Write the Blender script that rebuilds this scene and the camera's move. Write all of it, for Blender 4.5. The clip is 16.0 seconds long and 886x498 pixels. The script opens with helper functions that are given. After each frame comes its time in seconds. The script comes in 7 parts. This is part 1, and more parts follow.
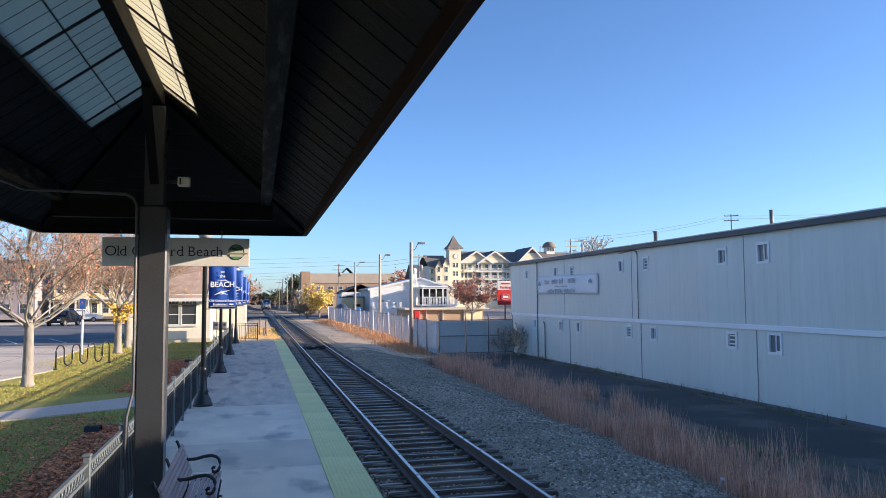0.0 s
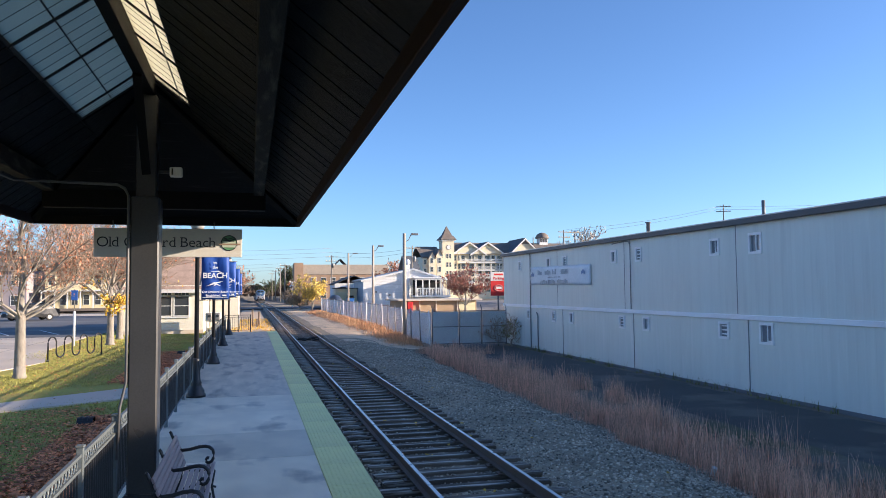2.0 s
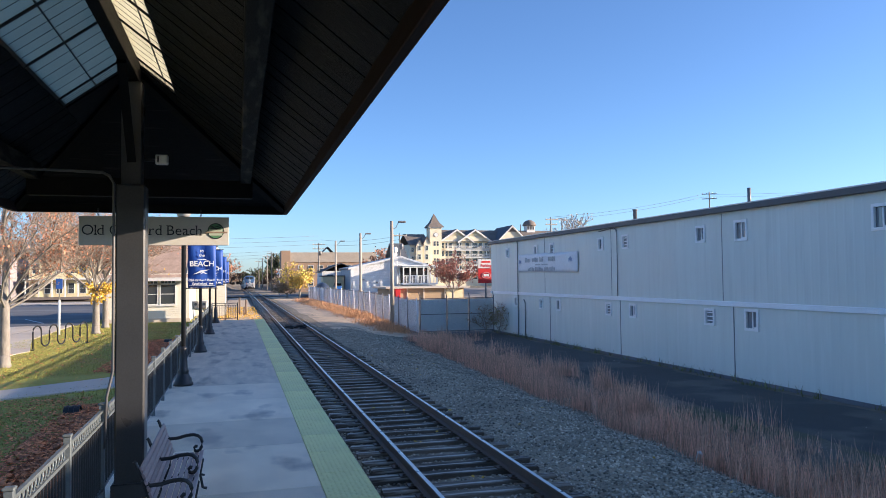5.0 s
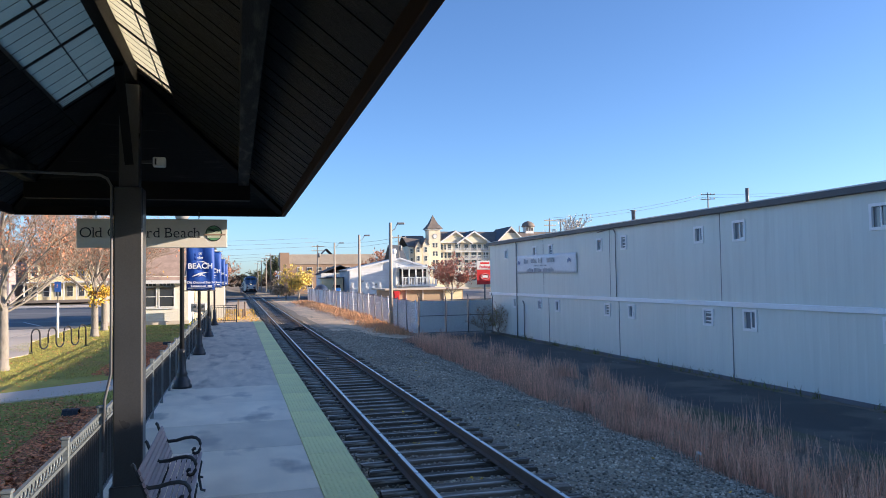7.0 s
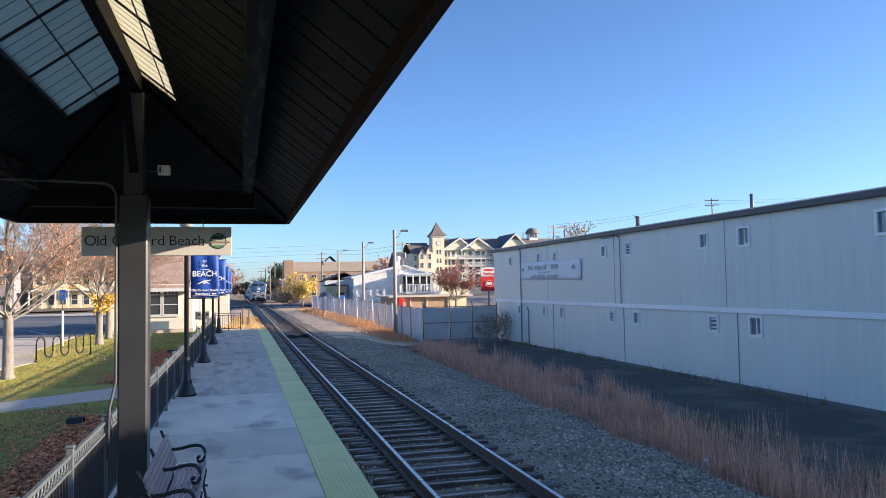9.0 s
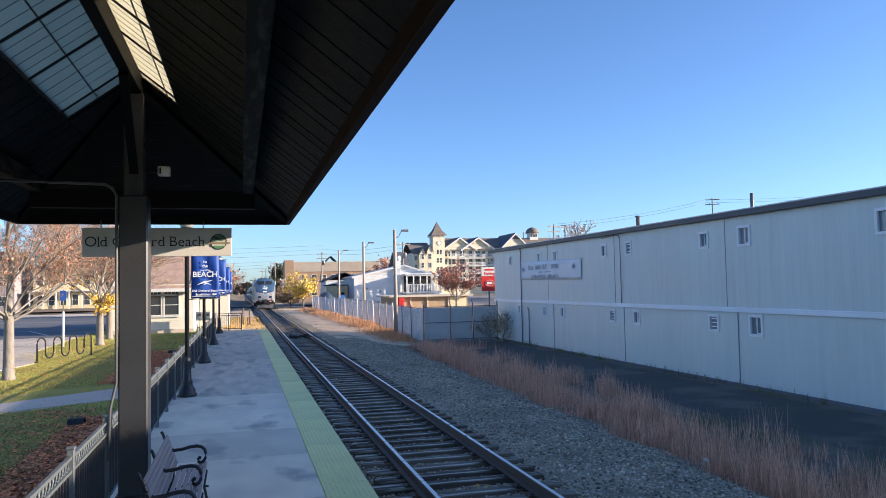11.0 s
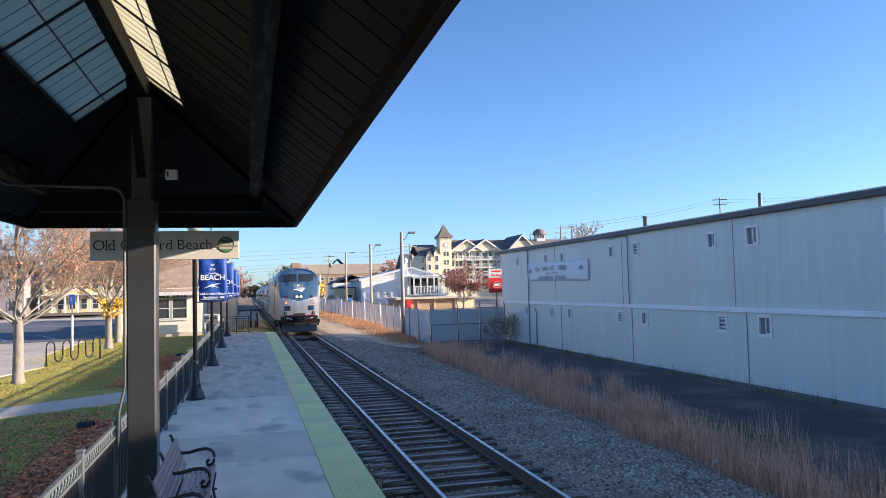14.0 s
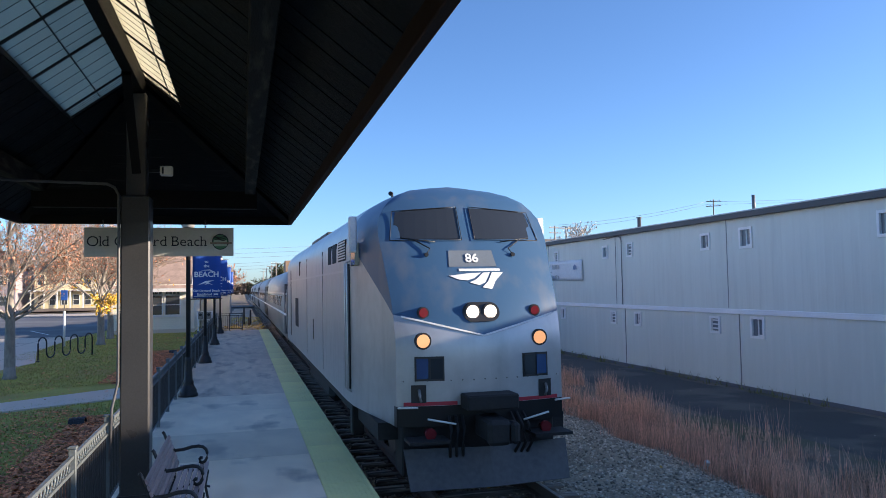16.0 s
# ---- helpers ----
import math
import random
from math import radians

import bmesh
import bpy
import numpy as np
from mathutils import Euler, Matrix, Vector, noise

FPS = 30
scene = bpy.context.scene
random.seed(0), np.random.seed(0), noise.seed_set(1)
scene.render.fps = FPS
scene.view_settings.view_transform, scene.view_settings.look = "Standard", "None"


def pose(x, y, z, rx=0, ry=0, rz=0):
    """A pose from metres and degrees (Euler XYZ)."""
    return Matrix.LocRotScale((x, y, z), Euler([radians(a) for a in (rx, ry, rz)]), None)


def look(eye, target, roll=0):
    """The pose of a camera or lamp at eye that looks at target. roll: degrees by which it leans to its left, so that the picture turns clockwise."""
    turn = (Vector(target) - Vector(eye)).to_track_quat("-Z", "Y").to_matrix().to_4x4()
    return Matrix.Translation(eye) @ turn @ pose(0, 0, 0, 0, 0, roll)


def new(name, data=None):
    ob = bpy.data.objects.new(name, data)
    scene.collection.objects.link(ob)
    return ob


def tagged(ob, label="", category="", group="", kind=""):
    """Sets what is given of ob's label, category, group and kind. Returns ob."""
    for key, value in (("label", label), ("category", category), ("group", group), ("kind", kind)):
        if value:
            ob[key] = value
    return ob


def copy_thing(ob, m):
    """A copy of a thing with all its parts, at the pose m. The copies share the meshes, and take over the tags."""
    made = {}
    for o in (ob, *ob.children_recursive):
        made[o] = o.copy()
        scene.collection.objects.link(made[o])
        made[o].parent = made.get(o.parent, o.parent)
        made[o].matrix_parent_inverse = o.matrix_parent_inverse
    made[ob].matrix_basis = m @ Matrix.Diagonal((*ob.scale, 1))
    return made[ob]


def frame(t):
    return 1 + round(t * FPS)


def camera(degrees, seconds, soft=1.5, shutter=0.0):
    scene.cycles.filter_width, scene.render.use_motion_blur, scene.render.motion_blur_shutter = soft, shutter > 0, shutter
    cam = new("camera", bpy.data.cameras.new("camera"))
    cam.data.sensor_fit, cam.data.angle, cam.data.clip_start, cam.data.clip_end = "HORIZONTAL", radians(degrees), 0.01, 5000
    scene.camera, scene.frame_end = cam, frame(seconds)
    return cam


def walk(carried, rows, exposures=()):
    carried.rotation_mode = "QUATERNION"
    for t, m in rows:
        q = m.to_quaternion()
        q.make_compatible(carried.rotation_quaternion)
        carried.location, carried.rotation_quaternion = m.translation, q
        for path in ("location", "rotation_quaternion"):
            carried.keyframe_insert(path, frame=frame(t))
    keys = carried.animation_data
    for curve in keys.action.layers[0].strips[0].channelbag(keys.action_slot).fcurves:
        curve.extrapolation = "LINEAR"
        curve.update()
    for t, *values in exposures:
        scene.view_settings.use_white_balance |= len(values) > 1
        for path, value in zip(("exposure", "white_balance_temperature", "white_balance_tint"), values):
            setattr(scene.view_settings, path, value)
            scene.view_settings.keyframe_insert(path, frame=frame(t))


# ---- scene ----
cam = camera(62.19, 16.0, soft=0.75)
# seconds, eye x, y, z, heading to the right, tilt up, lean (degrees)
PATH = [
    (0, 0.000, 0.000, 2.570, 14.094, 3.891, -0.366),
    (0.5, -0.006, 0.006, 2.567, 14.191, 3.843, -0.243),
    (1, 0.003, -0.002, 2.567, 14.259, 3.644, -0.163),
    (1.5, -0.010, 0.011, 2.559, 14.460, 3.418, -0.269),
    (2, -0.003, 0.003, 2.561, 14.627, 3.195, -0.471),
    (2.5, 0.003, 0.003, 2.564, 14.825, 2.950, -0.715),
    (3, -0.004, 0.016, 2.559, 15.033, 2.717, -0.780),
    (3.5, -0.001, 0.017, 2.561, 15.258, 2.391, -0.655),
    (4, -0.013, 0.009, 2.567, 15.487, 2.201, -0.476),
    (6.5, -0.005, 0.003, 2.560, 15.711, 2.285, -0.804),
    (7, 0.000, -0.002, 2.562, 15.684, 2.328, -0.831),
    (7.5, -0.006, 0.001, 2.559, 15.662, 2.423, -0.932),
    (8, -0.014, 0.006, 2.558, 15.593, 2.550, -0.971),
    (8.5, -0.004, 0.006, 2.566, 15.458, 2.730, -0.953),
    (9, -0.004, 0.012, 2.560, 15.395, 2.880, -1.024),
    (11.5, -0.001, 0.006, 2.570, 15.311, 2.842, -1.203),
    (12, -0.002, 0.012, 2.565, 15.152, 2.742, -1.344),
    (12.5, 0.000, 0.010, 2.562, 14.952, 2.669, -1.471),
    (13, -0.005, 0.024, 2.563, 14.806, 2.744, -1.475),
    (13.5, -0.006, 0.015, 2.566, 14.755, 2.891, -1.529),
    (14, -0.001, 0.017, 2.564, 14.832, 3.021, -1.463),
    (14.5, -0.004, 0.016, 2.564, 14.982, 3.101, -1.384),
    (15, -0.005, 0.015, 2.566, 15.112, 3.088, -1.245),
    (15.5, -0.009, 0.011, 2.564, 15.216, 3.030, -1.065),
    (16, -0.016, 0.018, 2.569, 15.299, 2.920, -0.956),
]


def eye_pose(x, y, z, yaw, tilt, lean):
    return pose(x, y, z, 90 + tilt, 0, -yaw) @ pose(0, 0, 0, 0, 0, lean)


# ---- light ----
SUN_AZ, SUN_EL = radians(107), radians(12.8)
world = bpy.data.worlds.new("sky")
scene.world = world
world.use_nodes = True
wn = world.node_tree.nodes
sky = wn.new("ShaderNodeTexSky")
sky.sky_type = "NISHITA"
sky.sun_disc = False
sky.sun_elevation, sky.sun_rotation = SUN_EL, SUN_AZ
sky.air_density, sky.dust_density, sky.ozone_density, sky.altitude = 0.85, 0.9, 4.2, 600
world.node_tree.links.new(sky.outputs[0], wn["Background"].inputs[0])
wn["Background"].inputs[1].default_value = 0.120
sun_data = bpy.data.lights.new("sun", "SUN")
sun_data.energy, sun_data.angle, sun_data.color = 5.0, radians(0.5), (1.0, 0.83, 0.61)
sun = new("sun", sun_data)
to_sun = Vector((math.sin(SUN_AZ) * math.cos(SUN_EL), math.cos(SUN_AZ) * math.cos(SUN_EL), math.sin(SUN_EL)))
sun.matrix_world = look(to_sun * 300, (0, 0, 0))
walk(cam, [(r[0], eye_pose(*r[1:])) for r in PATH], exposures=[(0, 1.13, 6200, 15), (11, 1.13, 6200, 15), (16, 1.18, 6150, 15)])


# ---- materials ----
def nodes_of(name):
    m = bpy.data.materials.new(name)
    m.use_nodes = True
    nt = m.node_tree
    return m, nt, nt.nodes["Principled BSDF"]


def mat(name, col, rough=0.7, metal=0.0, fine=40.0, coarse=2.0, vary=0.25, bump=0.15, each=0.0, stain=None, stain_at=0.62, stretch=(1, 1, 1), island=0.0, dist=0.01, soft_edge=0.09):
    """A surface with grain and blotches; each: variation from piece to piece."""
    m, nt, b = nodes_of(name)
    nd, ln = nt.nodes, nt.links
    tc = nd.new("ShaderNodeTexCoord")
    mp = nd.new("ShaderNodeMapping")
    mp.inputs["Scale"].default_value = stretch
    ln.new(tc.outputs["Object"], mp.inputs["Vector"])
    n1, n2 = nd.new("ShaderNodeTexNoise"), nd.new("ShaderNodeTexNoise")
    n1.inputs["Scale"].default_value, n1.inputs["Detail"].default_value = fine, 6
    n2.inputs["Scale"].default_value, n2.inputs["Detail"].default_value = coarse, 4
    ln.new(mp.outputs[0], n1.inputs["Vector"])
    ln.new(mp.outputs[0], n2.inputs["Vector"])
    add = nd.new("ShaderNodeMath")
    add.operation = "ADD"
    ln.new(n1.outputs[0], add.inputs[0])
    ln.new(n2.outputs[0], add.inputs[1])
    src = add.outputs[0]
    mr = nd.new("ShaderNodeMapRange")
    mr.inputs["From Min"].default_value, mr.inputs["From Max"].default_value = 0.6, 1.4
    mr.inputs["To Min"].default_value, mr.inputs["To Max"].default_value = 1 - vary, 1 + vary
    ln.new(src, mr.inputs["Value"])
    val = mr.outputs[0]
    for amount, node, out in ((each, "ShaderNodeObjectInfo", "Random"), (island, "ShaderNodeNewGeometry", "Random Per Island")):
        if amount:
            oi = nd.new(node)
            r2 = nd.new("ShaderNodeMapRange")
            r2.inputs["To Min"].default_value, r2.inputs["To Max"].default_value = 1 - amount, 1 + amount
            ln.new(oi.outputs[out], r2.inputs["Value"])
            mu = nd.new("ShaderNodeMath")
            mu.operation = "MULTIPLY"
            ln.new(val, mu.inputs[0])
            ln.new(r2.outputs[0], mu.inputs[1])
            val = mu.outputs[0]
    vm = nd.new("ShaderNodeVectorMath")
    vm.operation = "SCALE"
    vm.inputs[0].default_value = col
    ln.new(val, vm.inputs["Scale"])
    colour = vm.outputs[0]
    if stain:
        n3 = nd.new("ShaderNodeTexNoise")
        n3.inputs["Scale"].default_value, n3.inputs["Detail"].default_value = coarse * 0.6, 6
        ln.new(mp.outputs[0], n3.inputs["Vector"])
        r3 = nd.new("ShaderNodeMapRange")
        r3.inputs["From Min"].default_value, r3.inputs["From Max"].default_value = stain_at - soft_edge, stain_at + soft_edge
        ln.new(n3.outputs[0], r3.inputs["Value"])
        mx = nd.new("ShaderNodeMix")
        mx.data_type = "RGBA"
        ln.new(r3.outputs[0], mx.inputs["Factor"])
        ln.new(colour, mx.inputs["A"])
        mx.inputs["B"].default_value = (*stain, 1)
        colour = mx.outputs["Result"]
    ln.new(colour, b.inputs["Base Color"])
    rr = nd.new("ShaderNodeMapRange")
    rr.inputs["To Min"].default_value, rr.inputs["To Max"].default_value = max(0.03, rough - 0.12), min(1, rough + 0.12)
    ln.new(n2.outputs[0], rr.inputs["Value"])
    ln.new(rr.outputs[0], b.inputs["Roughness"])
    b.inputs["Metallic"].default_value = metal
    if bump:
        bp = nd.new("ShaderNodeBump")
        bp.inputs["Strength"].default_value, bp.inputs["Distance"].default_value = bump, dist
        ln.new(n1.outputs[0], bp.inputs["Height"])
        ln.new(bp.outputs[0], b.inputs["Normal"])
    return m


def glow(name, col, strength, base=(0.8, 0.8, 0.8)):
    m, nt, b = nodes_of(name)
    b.inputs["Base Color"].default_value = (*base, 1)
    b.inputs["Emission Color"].default_value = (*col, 1)
    b.inputs["Emission Strength"].default_value = strength
    return m


def glass(name, col=(0.05, 0.06, 0.07), rough=0.04):
    """Dark window glass that mirrors the surroundings."""
    m, nt, b = nodes_of(name)
    b.inputs["Base Color"].default_value = (*col, 1)
    b.inputs["Roughness"].default_value = rough
    b.inputs["IOR"].default_value = 1.5
    b.inputs["Specular IOR Level"].default_value = 0.8
    return m


M_CONC = mat("platform_concrete", (0.82, 0.71, 0.55), 0.75, fine=70, coarse=1.8, vary=0.22, bump=0.14, each=0.12, stain=(0.50, 0.44, 0.36), stain_at=0.62, soft_edge=0.05, stretch=(0.9, 0.5, 1))
M_CONC_OLD = mat("worn_platform_concrete", (0.62, 0.53, 0.41), 0.7, fine=70, coarse=2.4, vary=0.30, bump=0.2, each=0.10, stain=(0.36, 0.315, 0.26), stain_at=0.60, soft_edge=0.07, stretch=(1.3, 0.35, 1))
M_WALK = mat("sidewalk_concrete", (0.62, 0.53, 0.43), 0.8, fine=50, coarse=0.5, vary=0.12)
M_TACT = mat("tactile_yellow", (0.90, 0.87, 0.38), 0.65, fine=45, coarse=1.2, vary=0.18, each=0.06, stain=(0.64, 0.61, 0.26), stain_at=0.66)
def domes(m, pitch):
    """Raised truncated domes in rows on a tile."""
    nt = m.node_tree
    nd, ln, b = nt.nodes, nt.links, nt.nodes["Principled BSDF"]
    tc = nd.new("ShaderNodeTexCoord")
    sp = nd.new("ShaderNodeSeparateXYZ")
    ln.new(tc.outputs["Object"], sp.inputs[0])
    waves = []
    for k in (0, 1):
        mu = nd.new("ShaderNodeMath")
        mu.operation = "MULTIPLY"
        mu.inputs[1].default_value = 2 * math.pi / pitch
        ln.new(sp.outputs[k], mu.inputs[0])
        sn = nd.new("ShaderNodeMath")
        sn.operation = "COSINE"
        ln.new(mu.outputs[0], sn.inputs[0])
        waves.append(sn.outputs[0])
    ad = nd.new("ShaderNodeMath")
    ad.operation = "ADD"
    ln.new(waves[0], ad.inputs[0])
    ln.new(waves[1], ad.inputs[1])
    r = nd.new("ShaderNodeMapRange")
    r.inputs["From Min"].default_value, r.inputs["From Max"].default_value = 0.5, 1.1
    ln.new(ad.outputs[0], r.inputs["Value"])
    bp = nd.new("ShaderNodeBump")
    bp.inputs["Strength"].default_value, bp.inputs["Distance"].default_value = 1.0, 0.012
    ln.new(r.outputs[0], bp.inputs["Height"])
    ln.new(bp.outputs[0], b.inputs["Normal"])
    return m


domes(M_TACT, 0.061)
M_BALL = mat("ballast_ground", (0.36, 0.285, 0.195), 0.95, fine=22, coarse=1.2, vary=0.55, bump=0.9, dist=0.03)
M_STONE = mat("ballast_stone", (0.45, 0.385, 0.295), 0.9, fine=30, coarse=0.7, vary=0.4, bump=0.2, island=0.7)
M_TIE = mat("tie_wood", (0.17, 0.135, 0.10), 0.9, fine=30, coarse=3, vary=0.45, bump=0.5, each=0.4, stretch=(0.4, 6, 6), stain=(0.62, 0.55, 0.46), stain_at=0.56, soft_edge=0.05)
M_RAIL = mat("rail_rust", (0.15, 0.105, 0.08), 0.6, metal=0.3, fine=50, coarse=4, vary=0.3, bump=0.2)
M_HEAD = mat("rail_polished", (0.62, 0.59, 0.56), 0.30, metal=1.0, fine=60, coarse=3, vary=0.15, bump=0.03)
M_DIRT = mat("dirt", (0.19, 0.15, 0.115), 0.95, fine=14, coarse=0.5, vary=0.45, bump=0.6, stain=(0.10, 0.10, 0.05), stain_at=0.58, dist=0.03)
M_LAWN = mat("lawn", (0.36, 0.33, 0.065), 0.95, fine=30, coarse=0.5, vary=0.4, bump=0.8, stain=(0.38, 0.26, 0.09), stain_at=0.62, dist=0.03)
M_MULCH = mat("mulch", (0.30, 0.12, 0.055), 0.95, fine=25, coarse=1.5, vary=0.5, bump=0.9, dist=0.03)
M_ASPH = mat("asphalt", (0.13, 0.13, 0.132), 0.75, fine=60, coarse=0.6, vary=0.35, bump=0.3, stain=(0.075, 0.07, 0.065))
M_ASPH_OLD = mat("asphalt_old", (0.075, 0.07, 0.064), 0.8, fine=50, coarse=0.8, vary=0.4, bump=0.4, stain=(0.14, 0.12, 0.10), stain_at=0.58, soft_edge=0.05)
M_BLACK = mat("black_paint", (0.022, 0.022, 0.023), 0.36, fine=50, coarse=3, vary=0.3, bump=0.06)
M_POST = mat("post_paint", (0.045, 0.045, 0.047), 0.32, fine=50, coarse=1.5, vary=0.25, bump=0.08, stain=(0.085, 0.082, 0.08), stain_at=0.72)
# Shade under the canopy is put into these near-black timber colours.
M_TIMBER = mat("shaded_canopy_timber", (0.009, 0.008, 0.009), 0.7, fine=20, coarse=2, vary=0.4, bump=0.3, stretch=(6, 1, 6), each=0.3)
M_PLANK = mat("shaded_canopy_planks", (0.0035, 0.0045, 0.0075), 0.6, fine=18, coarse=2.5, vary=0.4, bump=0.3, stretch=(1, 14, 8), each=0.5, stain=(0.017, 0.016, 0.018), stain_at=0.63, soft_edge=0.03)
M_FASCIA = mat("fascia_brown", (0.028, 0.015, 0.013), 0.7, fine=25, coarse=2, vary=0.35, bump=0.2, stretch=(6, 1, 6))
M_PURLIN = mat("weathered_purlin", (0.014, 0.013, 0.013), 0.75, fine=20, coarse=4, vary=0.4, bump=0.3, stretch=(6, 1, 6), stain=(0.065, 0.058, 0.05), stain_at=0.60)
# low specular keeps sheen off the timbers that carry painted shade
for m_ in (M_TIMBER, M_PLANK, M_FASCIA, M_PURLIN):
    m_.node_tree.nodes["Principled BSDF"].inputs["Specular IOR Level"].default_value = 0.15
M_SHING = mat("brown_shingles", (0.42, 0.295, 0.225), 0.95, fine=25, coarse=2.5, vary=0.35, bump=0.5)
M_GALV = mat("galvanised", (0.30, 0.29, 0.28), 0.5, metal=0.6, fine=40, coarse=3, vary=0.2, bump=0.05)
M_WHITE = mat("white_paint", (0.74, 0.73, 0.70), 0.6, fine=40, coarse=2, vary=0.08, bump=0.05)
M_SIDE = None
M_PANE = glass("window_glass")
M_DARKIN = mat("dark_inside", (0.02, 0.02, 0.022), 0.9, vary=0.2, bump=0)


# ---- mesh helpers ----
def part(name, bm, material, parent=None, label="", smooth=False):
    me = bpy.data.meshes.new(name)
    bm.normal_update()
    if smooth:
        for f in bm.faces:
            f.smooth = True
    bm.to_mesh(me)
    bm.free()
    for one in material if isinstance(material, (list, tuple)) else [material]:
        me.materials.append(one)
    ob = new(name, me)
    if parent:
        ob.parent = parent
    if label:
        tagged(ob, label)
    return ob


def group_at(name, x, y, z, label, category, group="", kind="", rz=0):
    e = new(name)
    e.empty_display_size = 0.2
    e.matrix_basis = pose(x, y, z, 0, 0, rz)
    return tagged(e, label, category, group, kind)


def quad_box(bm, x0, x1, y0, y1, z0, z1, bevel=0.0, mi=0):
    vs = [bm.verts.new((x, y, z)) for z in (z0, z1) for y in (y0, y1) for x in (x0, x1)]
    fs = [bm.faces.new([vs[i] for i in q]) for q in ((0, 2, 3, 1), (4, 5, 7, 6), (0, 1, 5, 4), (2, 6, 7, 3), (0, 4, 6, 2), (1, 3, 7, 5))]
    for f in fs:
        f.material_index = mi
    if bevel:
        es = {e for f in fs for e in f.edges}
        bmesh.ops.bevel(bm, geom=list(es), offset=bevel, segments=1, affect="EDGES", profile=0.5, material=-1)
    return bm


def box(x0, x1, y0, y1, z0, z1, bevel=0.0):
    return quad_box(bmesh.new(), x0, x1, y0, y1, z0, z1, bevel)


def rod(bm, a, b, r0, r1=None, seg=8, cap=True, mi=0):
    """A tapered rod from a to b."""
    a, b = Vector(a), Vector(b)
    r1 = r0 if r1 is None else r1
    d = (b - a).normalized()
    u = d.orthogonal().normalized()
    w = d.cross(u)
    rings = []
    for p, r in ((a, r0), (b, r1)):
        rings.append([bm.verts.new(p + (u * math.cos(k) + w * math.sin(k)) * r) for k in [2 * math.pi * i / seg for i in range(seg)]])
    for i in range(seg):
        j = (i + 1) % seg
        f = bm.faces.new((rings[0][i], rings[0][j], rings[1][j], rings[1][i]))
        f.smooth = seg > 5
        f.material_index = mi
    if cap:
        bm.faces.new(rings[0][::-1]).material_index = mi
        bm.faces.new(rings[1]).material_index = mi
    return bm


def tube(bm, pts, r, seg=6, mi=0):
    pts = [Vector(p) for p in pts]
    rings = []
    for i, p in enumerate(pts):
        d = (pts[min(i + 1, len(pts) - 1)] - pts[max(i - 1, 0)]).normalized()
        u = d.cross(Vector((0.03, 0.02, 1))).normalized() if abs(d.z) < 0.98 else d.cross(Vector((1, 0, 0))).normalized()
        w = d.cross(u)
        rings.append([bm.verts.new(p + (u * math.cos(k) + w * math.sin(k)) * r) for k in [2 * math.pi * j / seg for j in range(seg)]])
    for a, b in zip(rings, rings[1:]):
        for i in range(seg):
            j = (i + 1) % seg
            f = bm.faces.new((a[i], a[j], b[j], b[i]))
            f.smooth = True
            f.material_index = mi
    bm.faces.new(rings[0][::-1])
    bm.faces.new(rings[-1])
    return bm


def lathe(bm, prof, seg=16, x=0, y=0, mi=0):
    """prof: (radius, height) from the bottom up."""
    rings = [[bm.verts.new((x + r * math.cos(2 * math.pi * i / seg), y + r * math.sin(2 * math.pi * i / seg), z)) for i in range(seg)] for r, z in prof]
    for a, b in zip(rings, rings[1:]):
        for i in range(seg):
            j = (i + 1) % seg
            f = bm.faces.new((a[i], a[j], b[j], b[i]))
            f.smooth = True
            f.material_index = mi
    bm.faces.new(rings[0][::-1])
    bm.faces.new(rings[-1])
    return bm


def slab_poly(bm, pts, thick):
    """A sheet of any outline with thickness along its normal's reverse."""
    vs = [Vector(p) for p in pts]
    n = (vs[1] - vs[0]).cross(vs[2] - vs[0]).normalized()
    a = [bm.verts.new(v) for v in vs]
    b = [bm.verts.new(v - n * thick) for v in vs]
    bm.faces.new(a)
    bm.faces.new(b[::-1])
    k = len(vs)
    for i in range(k):
        j = (i + 1) % k
        bm.faces.new((a[j], a[i], b[i], b[j]))
    return bm


def lerp(a, b, t):
    return a + (b - a) * t


def smooth_step(a, b, v):
    t = min(1, max(0, (v - a) / (b - a)))
    return t * t * (3 - 2 * t)


# ---- ground ----
def track_x(y):
    return 3.2


def far_dip(y):
    """The line falls away gently towards the woods."""
    return -0.6 * (max(0.0, y - 100.0) / 136.0) ** 2 if y < 250 else -0.73 - 0.0097 * (min(y, 420) - 250)


def ground_z(x, y):
    if x < 1.65:
        z = -0.12
    else:
        z = -0.40 - 0.035 * (1 - smooth_step(1.5, 2.1, abs(x - 3.2)))
    z = lerp(z, -0.42, smooth_step(52, 70, y)) if x < 1.65 else z
    drop = smooth_step(6.0, 8.6, x) * (1 - smooth_step(40, 62, y))
    z = lerp(z, -0.80, drop)
    bumps = 0.03 * noise.noise(Vector((x * 0.6, y * 0.6, 0)))
    if x > 1.65 and y < 200:
        z += bumps
    return z + far_dip(y) * (1 - smooth_step(5.0, 9.0, abs(x - 3.2)))


def axis(*spans):
    out = []
    for a, b, step in spans:
        k = max(1, round((b - a) / step))
        out += [a + (b - a) * i / k for i in range(k)]
    return out + [spans[-1][1]]


